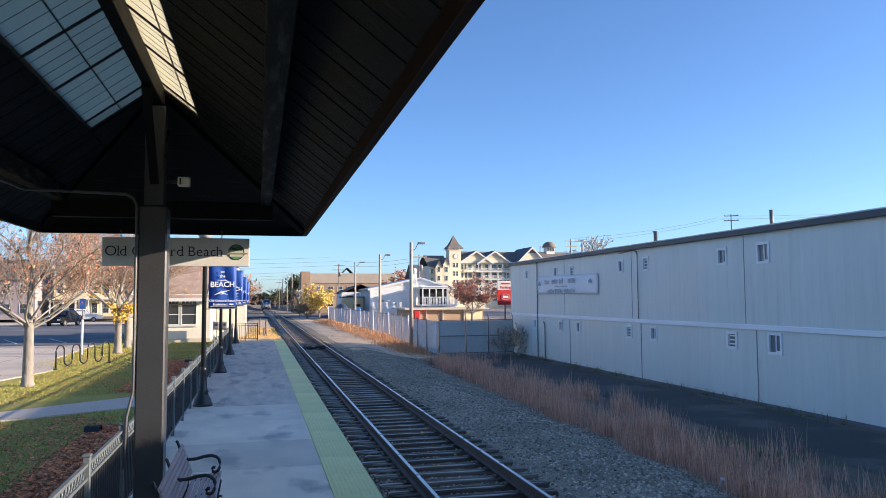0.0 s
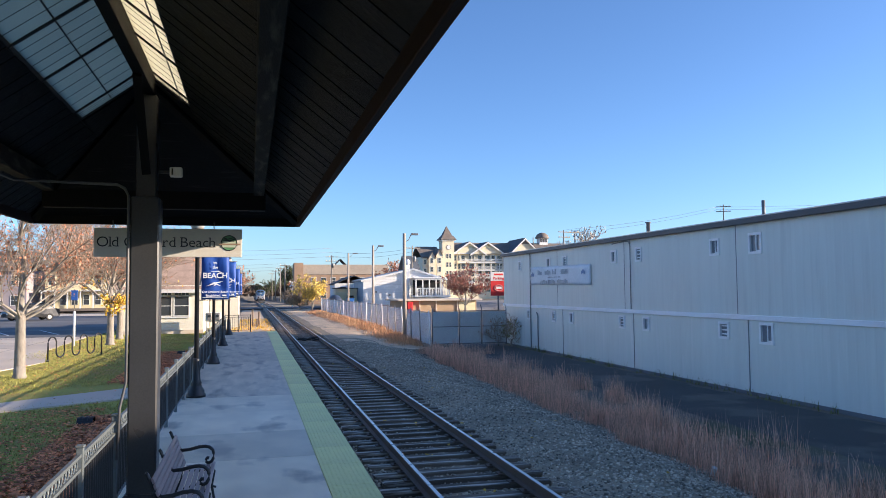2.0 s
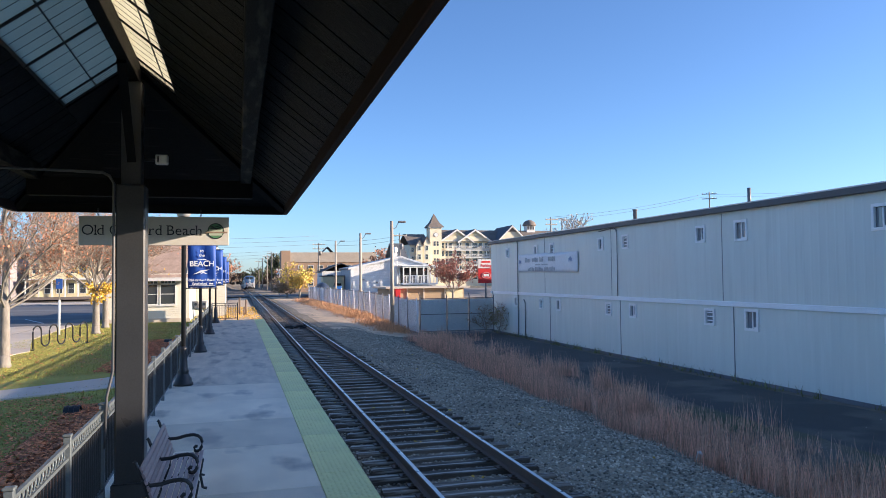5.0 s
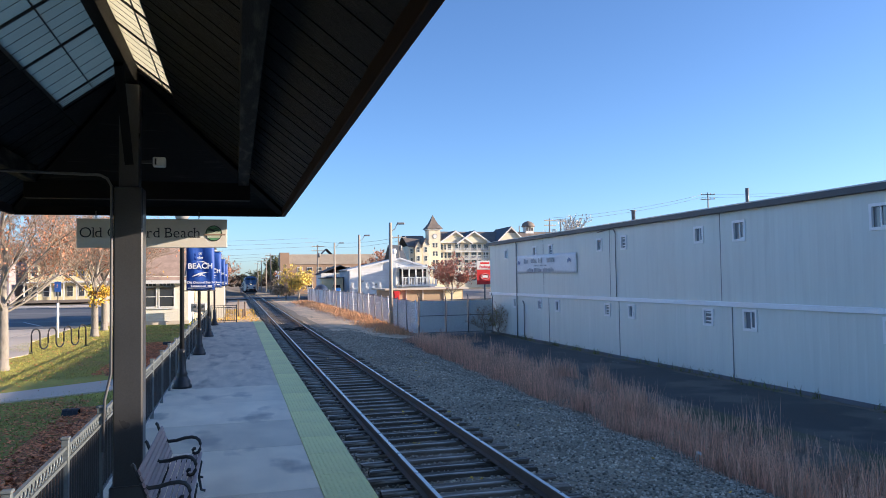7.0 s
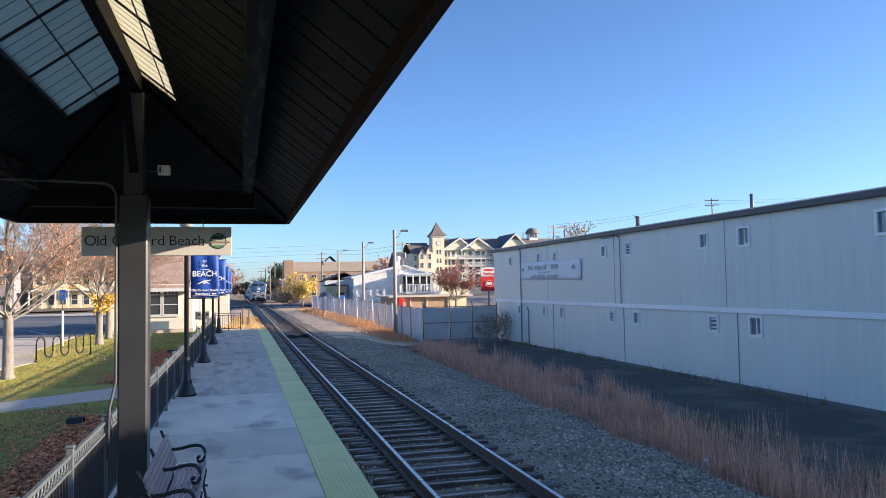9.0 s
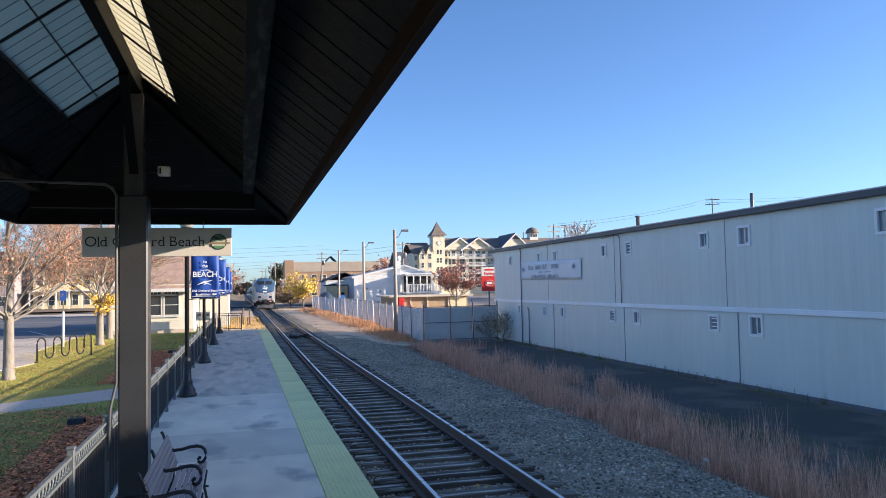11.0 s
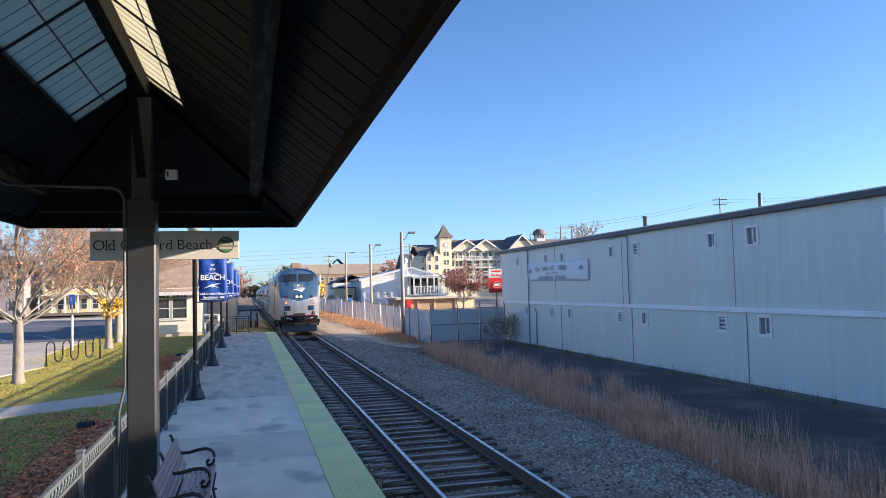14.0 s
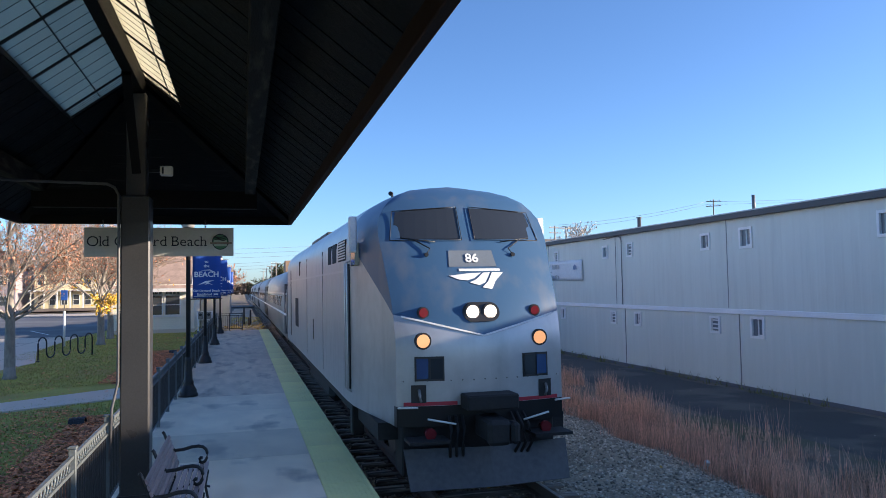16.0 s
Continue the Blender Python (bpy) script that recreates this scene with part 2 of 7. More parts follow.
def sheet(name, xs, ys, off, material, label, category, kind="structure", edge=0.0, zf=ground_z):
    bm = bmesh.new()
    vs = []
    for j, y in enumerate(ys):
        row = []
        for i, x in enumerate(xs):
            dx = dy = 0
            if edge and (i in (0, len(xs) - 1) or j in (0, len(ys) - 1)):
                dx = edge * noise.noise(Vector((x * 0.9, y * 0.9, 4)))
                dy = edge * noise.noise(Vector((x * 0.9, y * 0.9, 9)))
            sink = 0.06 if dx else 0.0
            row.append(bm.verts.new((x + dx, y + dy, zf(x, y) + off - sink)))
        vs.append(row)
    for a, b in zip(vs, vs[1:]):
        for i in range(len(xs) - 1):
            bm.faces.new((a[i], a[i + 1], b[i + 1], b[i]))
    return tagged(part(name, bm, material, smooth=True), label, category, "", kind)


sheet("ground", axis((-2500, -200, 300), (-200, -40, 20), (-40, 1.64, 2.5), (1.64, 1.66, 0.02), (1.66, 20, 0.6), (20, 200, 12), (200, 2500, 300)),
      axis((-600, -40, 80), (-40, 120, 1.5), (120, 400, 14), (400, 4000, 400)), -0.03, M_DIRT, "brown dry earth with thin worn grass", "ground")
sheet("ballast_bed", axis((1.7, 8.6, 0.35)), axis((-14, 60, 0.5), (60, 520, 6)), 0.0, M_BALL, "dark grey crushed stone ballast beside the rails", "ballast", edge=0.3,
      zf=lambda x, y: ground_z(min(x, 8.6), y))
sheet("lawn", axis((-26, -1.7, 0.6)), axis((-12, 60, 0.8)), 0.0, M_LAWN, "green lawn scattered with fallen leaves", "lawn")
sheet("asphalt_strip", axis((11.2, 15.28, 0.5)), axis((-5, 44, 0.7)), -0.008, M_ASPH_OLD, "dark damp asphalt strip along the warehouse", "asphalt", edge=0.5)

# ---- platform ----
platform = group_at("platform", 0, 0, 0, "grey concrete station platform with stained slabs", "platform", kind="structure")
part("platform_base", box(-1.75, 1.60, -14, 48.9, -0.6, -0.10), M_CONC, platform)
JOINTS = [-14, -9.4, -4.8, -0.2, 4.4, 9.3, 11.8, 14.0, 16.4, 18.8, 23.4, 28.0, 32.6, 37.2, 41.8, 45.4, 48.9]
for a, b in zip(JOINTS, JOINTS[1:]):
    for xa, xb in ((-1.75, 0.985),):
        part("concrete_slab", box(xa, xb, a + 0.006, b - 0.006, -0.10, 0.0, 0.006), M_CONC_OLD if a > 18 else M_CONC, platform)
tile_me = None
y = -6.0
while y < 48.7:
    if tile_me is None:
        o = part("tactile_tile", box(0, 0.61, 0.003, 1.217, -0.10, 0.006, 0.005), M_TACT, platform)
        tile_me = o.data
    else:
        o = new("tactile_tile", tile_me)
        o.parent = platform
    o.location = (0.99, y, 0)
    y += 1.22

# ---- track ----
RAIL_TOP = -0.18
track = group_at("railway_track", 0, 0, 0, "railway track with rusty rails on dark timber ties", "railway track", kind="structure")


def rail(side):
    prof = [(-0.07, -0.17), (0.07, -0.17), (0.07, -0.155), (0.012, -0.135), (0.012, -0.045), (0.036, -0.035), (0.036, -0.006), (0.028, 0), (-0.028, 0), (-0.036, -0.006), (-0.036, -0.035), (-0.012, -0.045), (-0.012, -0.135), (-0.07, -0.155)]
    bm = bmesh.new()
    rings = []
    for yy in axis((-14, 60, 8), (60, 540, 12)):
        cx = track_x(yy) + side * 0.753
        rings.append([bm.verts.new((cx + px, yy, RAIL_TOP + far_dip(yy) + pz)) for px, pz in prof])
    k = len(prof)
    for a, b in zip(rings, rings[1:]):
        for i in range(k):
            j = (i + 1) % k
            f = bm.faces.new((a[i], a[j], b[j], b[i]))
            f.material_index = 1 if i == 7 else 0
    return part("rail", bm, [M_RAIL, M_HEAD], track)


rail(-1)
rail(1)
rng = random.Random(3)
tie_shapes = []
for k in range(5):
    bm = box(-1.3, 1.3, -0.115, 0.115, -0.16, 0.0, 0.012)
    for v in bm.verts:
        v.co += Vector((rng.uniform(-0.05, 0.05), rng.uniform(-0.012, 0.012), rng.uniform(-0.012, 0.006)))
    o = part("tie", bm, M_TIE, track)
    o.location = (track_x(-2 + k * 0.53), -2 + k * 0.53, RAIL_TOP - 0.172)
    tie_shapes.append(o.data)
plate_me = None
for k in range(5, 290):
    yy = -2 + k * 0.53 + rng.uniform(-0.03, 0.03)
    o = new("tie", tie_shapes[k % 5])
    o.parent = track
    o.matrix_basis = pose(track_x(yy) + rng.uniform(-0.06, 0.06), yy, RAIL_TOP + far_dip(yy) - 0.172 + rng.uniform(-0.02, 0.0), 0, 0, rng.uniform(-1.8, 1.8))
bm = bmesh.new()
for k in range(0, 110):
    yy = -2 + k * 0.53
    for s in (-0.753, 0.753):
        quad_box(bm, 3.2 + s - 0.17, 3.2 + s + 0.17, yy - 0.09, yy + 0.09, RAIL_TOP - 0.176, RAIL_TOP - 0.158)
        for e in (-0.11, 0.11):
            quad_box(bm, 3.2 + s + e - 0.02, 3.2 + s + e + 0.02, yy - 0.06, yy - 0.03, RAIL_TOP - 0.16, RAIL_TOP - 0.13)
tagged(part("tie_plates", bm, M_RAIL, track), kind="stuff")


def stones(name, count, area, size, seed, material, label, zoff=0.0):
    """Loose stones lying on the ground."""
    r = random.Random(seed)
    vv, ff = [], []
    base = [(1, 0, 0), (0, 1, 0), (-1, 0, 0), (0, -1, 0), (0, 0, 1), (0, 0, -1)]
    tri = [(0, 1, 4), (1, 2, 4), (2, 3, 4), (3, 0, 4), (1, 0, 5), (2, 1, 5), (3, 2, 5), (0, 3, 5)]
    while count:
        p = area(r)
        if not p:
            continue
        x, y = p
        s = r.uniform(*size)
        q = Euler((r.uniform(0, 6), r.uniform(0, 6), r.uniform(0, 6))).to_matrix()
        z = ground_z(x, y) + zoff + s * 0.25
        n = len(vv)
        for b in base:
            w = q @ Vector(b) * s * r.uniform(0.6, 1.2)
            vv.append((x + w.x, y + w.y, z + w.z * 0.7))
        ff += [tuple(n + i for i in t) for t in tri]
        count -= 1
    me = bpy.data.meshes.new(name)
    me.from_pydata(vv, [], ff)
    me.materials.append(material)
    return tagged(new(name, me), label, "ballast", "", "stuff")


def ballast_area(r):
    y = 7.5 + 50 * r.random() ** 1.8
    x = r.uniform(1.68, 8.7)
    if y > 45 and x > 4.8 or any(abs(x - 3.2 - s) < 0.06 for s in (-0.753, 0.753)):
        return None
    return x, y


stones("ballast_stones", 42000, ballast_area, (0.012, 0.040), 5, M_STONE, "loose grey crushed ballast stones between and beside the rails")


# ---- warehouse ----
def siding(name, col, pitch, rough=0.45, stain=(0.30, 0.31, 0.32), axis_no=1):
    """Painted ribbed metal cladding with rain streaks."""
    m = mat(name, col, rough, fine=3.0, coarse=0.35, vary=0.07, bump=0.0, stretch=(1, 1, 0.12))
    nt = m.node_tree
    nd, ln, b = nt.nodes, nt.links, nt.nodes["Principled BSDF"]
    tc = nd.new("ShaderNodeTexCoord")
    sp = nd.new("ShaderNodeSeparateXYZ")
    ln.new(tc.outputs["Object"], sp.inputs[0])
    mu = nd.new("ShaderNodeMath")
    mu.operation = "MULTIPLY"
    mu.inputs[1].default_value = 2 * math.pi / pitch
    ln.new(sp.outputs[axis_no], mu.inputs[0])
    sn = nd.new("ShaderNodeMath")
    sn.operation = "SINE"
    ln.new(mu.outputs[0], sn.inputs[0])
    pw = nd.new("ShaderNodeMapRange")
    pw.inputs["From Min"].default_value, pw.inputs["From Max"].default_value = 0.55, 0.9
    ln.new(sn.outputs[0], pw.inputs["Value"])
    bp = nd.new("ShaderNodeBump")
    bp.inputs["Strength"].default_value, bp.inputs["Distance"].default_value = 0.25, 0.012
    ln.new(pw.outputs[0], bp.inputs["Height"])
    ln.new(bp.outputs[0], b.inputs["Normal"])
    # rain streaks and lime bloom that run down the sheets
    st = nd.new("ShaderNodeTexNoise")
    mp = nd.new("ShaderNodeMapping")
    mp.inputs["Scale"].default_value = (2.2, 2.2, 0.22)
    ln.new(tc.outputs["Object"], mp.inputs["Vector"])
    ln.new(mp.outputs[0], st.inputs["Vector"])
    st.inputs["Scale"].default_value, st.inputs["Detail"].default_value = 1.6, 5
    r = nd.new("ShaderNodeMapRange")
    r.inputs["From Min"].default_value, r.inputs["From Max"].default_value = 0.55, 0.75
    r.inputs["To Max"].default_value = 0.45
    ln.new(st.outputs[0], r.inputs["Value"])
    mx = nd.new("ShaderNodeMix")
    mx.data_type = "RGBA"
    old = b.inputs["Base Color"].links[0].from_socket
    ln.new(old, mx.inputs["A"])
    mx.inputs["B"].default_value = (*stain, 1)
    ln.new(r.outputs[0], mx.inputs["Factor"])
    ln.new(mx.outputs["Result"], b.inputs["Base Color"])
    return m


M_SIDE = siding("warehouse_cladding", (0.69, 0.71, 0.65), 0.30, stain=(0.54, 0.56, 0.51))
M_SIDE_LOW = siding("warehouse_cladding_low", (0.70, 0.72, 0.66), 0.30, stain=(0.83, 0.82, 0.78))
M_TRIMD = mat("roof_trim", (0.16, 0.16, 0.17), 0.5, fine=30, coarse=1, vary=0.2, bump=0.05)
M_SEAM = mat("seam_grey", (0.24, 0.25, 0.25), 0.5, fine=20, coarse=1, vary=0.2, bump=0)
M_WPANE = glass("warehouse_pane", (0.20, 0.22, 0.24), 0.12)
M_FRAMEW = mat("window_white", (0.86, 0.85, 0.83), 0.5, fine=30, coarse=2, vary=0.05, bump=0.02)
M_FLASH = mat("flashing", (0.90, 0.90, 0.90), 0.45, fine=30, coarse=0.8, vary=0.1, bump=0.05)
M_ROOFM = mat("metal_roof", (0.45, 0.46, 0.47), 0.4, metal=0.5, fine=20, coarse=0.6, vary=0.12, bump=0.05)
M_BANNER = mat("vinyl_banner", (0.80, 0.80, 0.80), 0.55, fine=12, coarse=1.2, vary=0.12, bump=0.15, dist=0.03)
M_INK = mat("faded_ink", (0.48, 0.49, 0.50), 0.7, fine=20, coarse=5, vary=0.3, bump=0)
M_REDP = mat("red_paint", (0.62, 0.03, 0.03), 0.45, fine=20, coarse=2, vary=0.1, bump=0.03)
WX, WY0, WY1 = 15.30, -24.0, 43.6
warehouse = group_at("warehouse", WX, 0, 0, "grey metal-clad two-storey warehouse with small white windows", "warehouse")


def wall_with_holes(bm, x, y0, y1, z0, z1, holes, depth):
    """A wall in the plane x, facing -x, with openings (ya, yb, za, zb) that run through it."""
    ys = sorted({y0, y1, *[h[0] for h in holes], *[h[1] for h in holes]})
    zs = sorted({z0, z1, *[h[2] for h in holes], *[h[3] for h in holes]})
    for ya, yb in zip(ys, ys[1:]):
        for za, zb in zip(zs, zs[1:]):
            cy, cz = (ya + yb) / 2, (za + zb) / 2
            if any(h[0] < cy < h[1] and h[2] < cz < h[3] for h in holes):
                continue
            for xx in (x, x + depth):
                vs = [bm.verts.new(p) for p in ((xx, ya, za), (xx, ya, zb), (xx, yb, zb), (xx, yb, za))]
                bm.faces.new(vs if xx == x else vs[::-1])
    for ya, yb, za, zb in holes:
        for a, b in (((ya, za), (yb, za)), ((yb, za), (yb, zb)), ((yb, zb), (ya, zb)), ((ya, zb), (ya, za))):
            vs = [bm.verts.new(p) for p in ((x, *a), (x, *b), (x + depth, *b), (x + depth, *a))]
            bm.faces.new(vs)
    return bm


SHRINK = 0.86
UPPER = [(40.7, .36, .50), (36.4, .38, .50), (34.3, .40, .50), (29.1, .42, .50), (27.0, .42, .52), (21.9, .46, .52), (19.8, .56, .62), (14.5, .56, .62)]
LOWER = [(39.4, .36, .50), (35.8, .38, .50), (33.6, .40, .50), (28.5, .42, .48), (26.5, .44, .50), (21.5, .48, .50), (19.4, .58, .62), (14.2, .58, .6)]
UPPER = [(y, w * SHRINK, h * SHRINK) for y, w, h in UPPER]
LOWER = [(y, w * SHRINK, h * SHRINK) for y, w, h in LOWER]
up_holes = [(y - w / 2, y + w / 2, 3.95 - h / 2, 3.95 + h / 2) for y, w, h in UPPER]
lo_holes = [(y - w / 2, y + w / 2, 1.14 - h / 2, 1.14 + h / 2) for y, w, h in LOWER]
part("upper_wall", wall_with_holes(bmesh.new(), 0, WY0, WY1, 1.60, 4.72, up_holes, 0.2), M_SIDE, warehouse)
part("lower_wall", wall_with_holes(bmesh.new(), 0.012, WY0, WY1, -0.80, 1.60, lo_holes, 0.2), M_SIDE_LOW, warehouse)
part("end_wall", box(0.21, 14, WY1 - 0.2, WY1, -0.9, 4.72), M_SIDE, warehouse)
part("end_wall", box(0.21, 14, WY0, WY0 + 0.2, -0.9, 4.72), M_SIDE, warehouse)
part("back_wall", box(13.8, 14, WY0 + 0.2, WY1 - 0.2, -0.9, 4.72), M_SIDE, warehouse)
part("inner_lining", box(0.6, 0.7, WY0 + 0.3, WY1 - 0.3, -0.8, 4.6), M_DARKIN, warehouse)
bm = bmesh.new()
slab_poly(bm, [(-0.14, WY0 - 0.2, 4.80), (7.1, WY0 - 0.2, 5.12), (7.1, WY1 + 0.15, 5.12), (-0.14, WY1 + 0.15, 4.80)], 0.035)
slab_poly(bm, [(7.1, WY0 - 0.2, 5.12), (14.2, WY0 - 0.2, 4.80), (14.2, WY1 + 0.15, 4.80), (7.1, WY1 + 0.15, 5.12)], 0.10)
part("roof", bm, M_ROOFM, warehouse, "pale ribbed metal roof")
part("gutter", box(-0.19, -0.02, WY0 - 0.2, WY1 + 0.15, 4.58, 4.755, 0.01), mat("gutter_dark", (0.075, 0.072, 0.075), 0.5, fine=30, coarse=1, vary=0.2, bump=0.05), warehouse, "dark painted gutter under the roof edge")
part("belt_flashing", box(-0.06, 0.008, WY0, WY1 + 0.04, 1.53, 1.69, 0.01), M_FLASH, warehouse, "white metal flashing between the storeys")
part("base_trim", box(-0.03, 0.01, WY0, WY1, -0.86, -0.72, 0.005), M_TRIMD, warehouse)
for ys, za, zb in (((39.1, 28.2, 20.76, 35.26, 12.6), 1.70, 4.60), ((34.67, 27.52, 20.26, 12.2), -0.72, 1.53)):
    for yy in ys:
        part("sheet_seam", box(-0.010, 0.008, yy - 0.014, yy + 0.014, za, zb), M_SEAM, warehouse)
for yy, za, zb in ((38.95, -0.7, 4.55), (27.6, 1.7, 4.45), (37.9, -0.7, 1.2)):
    bm = bmesh.new()
    tube(bm, [(-0.06, yy, za), (-0.06, yy, zb - 0.1), (-0.07, yy + 0.05, zb), (-0.10, yy + 0.1, zb + 0.1)], 0.032 if za < 0 else 0.02)
    part("downpipe", bm, M_SEAM, warehouse)
bm = bmesh.new()
tube(bm, [(-0.05, 27.6, 4.3), (-0.06, 27.65, 4.5), (-0.05, 28.1, 4.56), (-0.05, 29.2, 4.5)], 0.02)
part("cable", bm, M_TRIMD, warehouse)


def warehouse_window(y, z, w, h, shut):
    win = new("window")
    win.parent = warehouse
    win.location = (0, y, z)
    bm = bmesh.new()
    f = 0.07
    for a in ((-w / 2 - f, w / 2 + f, h / 2 - 0.01, h / 2 + f), (-w / 2 - f, w / 2 + f, -h / 2 - f, -h / 2 + 0.01), (-w / 2 - f, -w / 2 + 0.01, -h / 2 + 0.01, h / 2 - 0.01), (w / 2 - 0.01, w / 2 + f, -h / 2 + 0.01, h / 2 - 0.01)):
        quad_box(bm, -0.035, 0.03, a[0], a[1], a[2], a[3])
    part("frame", bm, M_FRAMEW, win)
    part("pane", box(0.05, 0.06, -w / 2, w / 2, -h / 2, h / 2), M_WPANE, win)
    bm = bmesh.new()
    if shut:
        for k in range(3):
            zz = -h / 2 + (k + 0.7) * h / 3.2
            quad_box(bm, 0.02, 0.045, -w / 2 + 0.012, w / 2 - 0.012, zz - 0.02, zz + 0.02)
    else:
        quad_box(bm, 0.02, 0.045, -0.02, 0.02, -h / 2 + 0.012, h / 2 - 0.012)
        quad_box(bm, 0.02, 0.045, -w / 2 + 0.012, -0.022, -h / 2 + 0.012, -h / 2 + 0.05)
    part("sash", bm, M_FRAMEW, win)


for k, (yy, w, h) in enumerate(UPPER):
    warehouse_window(yy, 3.95, w, h, k % 2 == 0 and k < 6)
for k, (yy, w, h) in enumerate(LOWER):
    warehouse_window(yy, 1.14, w, h, k in (1, 3, 5))
for yy, hh, r in ((19.45, 0.48, 0.06), (26.3, 0.48, 0.085)):
    bm = bmesh.new()
    lathe(bm, [(r, 4.75), (r, 4.95 + hh), (r * 1.5, 4.96 + hh), (r * 1.5, 5.0 + hh)] if r > 0.07 else [(r, 4.75), (r, 5.05 + hh)], 10, 1.6, yy * 1.10)
    part("roof_vent", bm, M_TRIMD, warehouse)
# weathered banner with lettering past reading
banner = group_at("wall_banner", WX - 0.03, 35.1, 3.24, "weathered white vinyl banner with faded lettering on the warehouse wall", "banner")
bm = bmesh.new()
n = 24
vs = [[bm.verts.new((-0.03 - 0.03 * noise.noise(Vector((i * 0.5, k * 0.9, 2))), 3.8 - 7.6 * i / n, lerp(-0.48, 0.50, k / 6) + lerp(0.05, -0.02, i / n))) for k in range(7)] for i in range(n + 1)]
for a, b in zip(vs, vs[1:]):
    for k in range(6):
        bm.faces.new((a[k], b[k], b[k + 1], a[k + 1]))
bm.normal_update()
bmesh.ops.solidify(bm, geom=bm.faces[:], thickness=0.008)
part("sheet", bm, M_BANNER, banner, smooth=True)
r = random.Random(8)
for zz, hgt, spans in ((0.22, 0.26, ((2.6, 2.0), (1.6, 0.9), (0.6, 0.1), (-0.5, -1.2))), (-0.28, 0.22, ((2.2, 1.4), (1.2, 0.2), (0.0, -1.3))), (-0.05, 0.07, ((1.2, 0.6), (0.4, -0.3)))):
    for a, b in spans:
        yy = a
        while yy > b:
            wl = r.uniform(0.08, 0.16)
            part("lettering_bar", box(-0.085, -0.07, yy - wl, yy, zz - hgt / 2, zz - hgt / 2 + hgt * r.uniform(0.6, 1.0)), M_INK, banner)
            yy -= wl + 0.06
for yy in (3.35, -3.1):
    bm = bmesh.new()
    for k in range(5):
        quad_box(bm, -0.088, -0.073, yy - 0.18 + k * 0.075, yy - 0.125 + k * 0.075, 0.02 + 0.05 * (k % 2), 0.26 - 0.04 * abs(k - 2))
    part("printed_emblem", bm, mat("faded_blue_ink", (0.32, 0.38, 0.52), 0.7, vary=0.25, bump=0), banner)

# ---- canopy ----
CX, EL_, ER_ = -1.235, -3.20, 0.732
EZ, RZ, CY0, CY1, RY0, RY1 = 3.67, 5.18, -9.0, 12.2, -6.4, 9.75
canopy = group_at("platform_canopy", 0, 0, 0, "timber platform canopy coloured near-black for shade, with hipped roof and glazed ridge", "canopy", kind="structure")
SL = (RZ - EZ) / (ER_ - CX)
BARS = (RY0, -5.2, -4.0, -2.8, -1.6, -0.4, 0.8, 2.0, 3.3, 4.6, 5.75, 6.89, 7.93, 9.30, 9.62)
M_ROOFC = mat("canopy_shingle", (0.09, 0.085, 0.08), 0.95, fine=20, coarse=2, vary=0.3, bump=0.4)
M_GLAZ = None


def glazing(name):
    """Wired translucent panel."""
    m, nt, b = nodes_of(name)
    nd, ln = nt.nodes, nt.links
    no = nd.new("ShaderNodeTexNoise")
    no.inputs["Scale"].default_value = 2.5
    tc = nd.new("ShaderNodeTexCoord")
    ln.new(tc.outputs["Object"], no.inputs["Vector"])
    wv = nd.new("ShaderNodeTexWave")
    wv.bands_direction = "Y"
    wv.inputs["Scale"].default_value = 14
    ln.new(tc.outputs["Object"], wv.inputs["Vector"])
    cr = nd.new("ShaderNodeMix")
    cr.data_type = "RGBA"
    cr.inputs["A"].default_value = (0.64, 0.62, 0.515, 1)
    cr.inputs["B"].default_value = (0.42, 0.41, 0.345, 1)
    mm = nd.new("ShaderNodeMath")
    mm.operation = "MULTIPLY"
    ln.new(no.outputs[0], mm.inputs[0])
    ln.new(wv.outputs[0], mm.inputs[1])
    ln.new(mm.outputs[0], cr.inputs["Factor"])
    tr = nd.new("ShaderNodeBsdfTranslucent")
    ln.new(cr.outputs["Result"], tr.inputs["Color"])
    gl = nd.new("ShaderNodeBsdfGlossy")
    gl.inputs["Roughness"].default_value = 0.3
    ms = nd.new("ShaderNodeMixShader")
    ms.inputs[0].default_value = 0.06
    ln.new(tr.outputs[0], ms.inputs[1])
    ln.new(gl.outputs[0], ms.inputs[2])
    ln.new(ms.outputs[0], nd["Material Output"].inputs["Surface"])
    return m


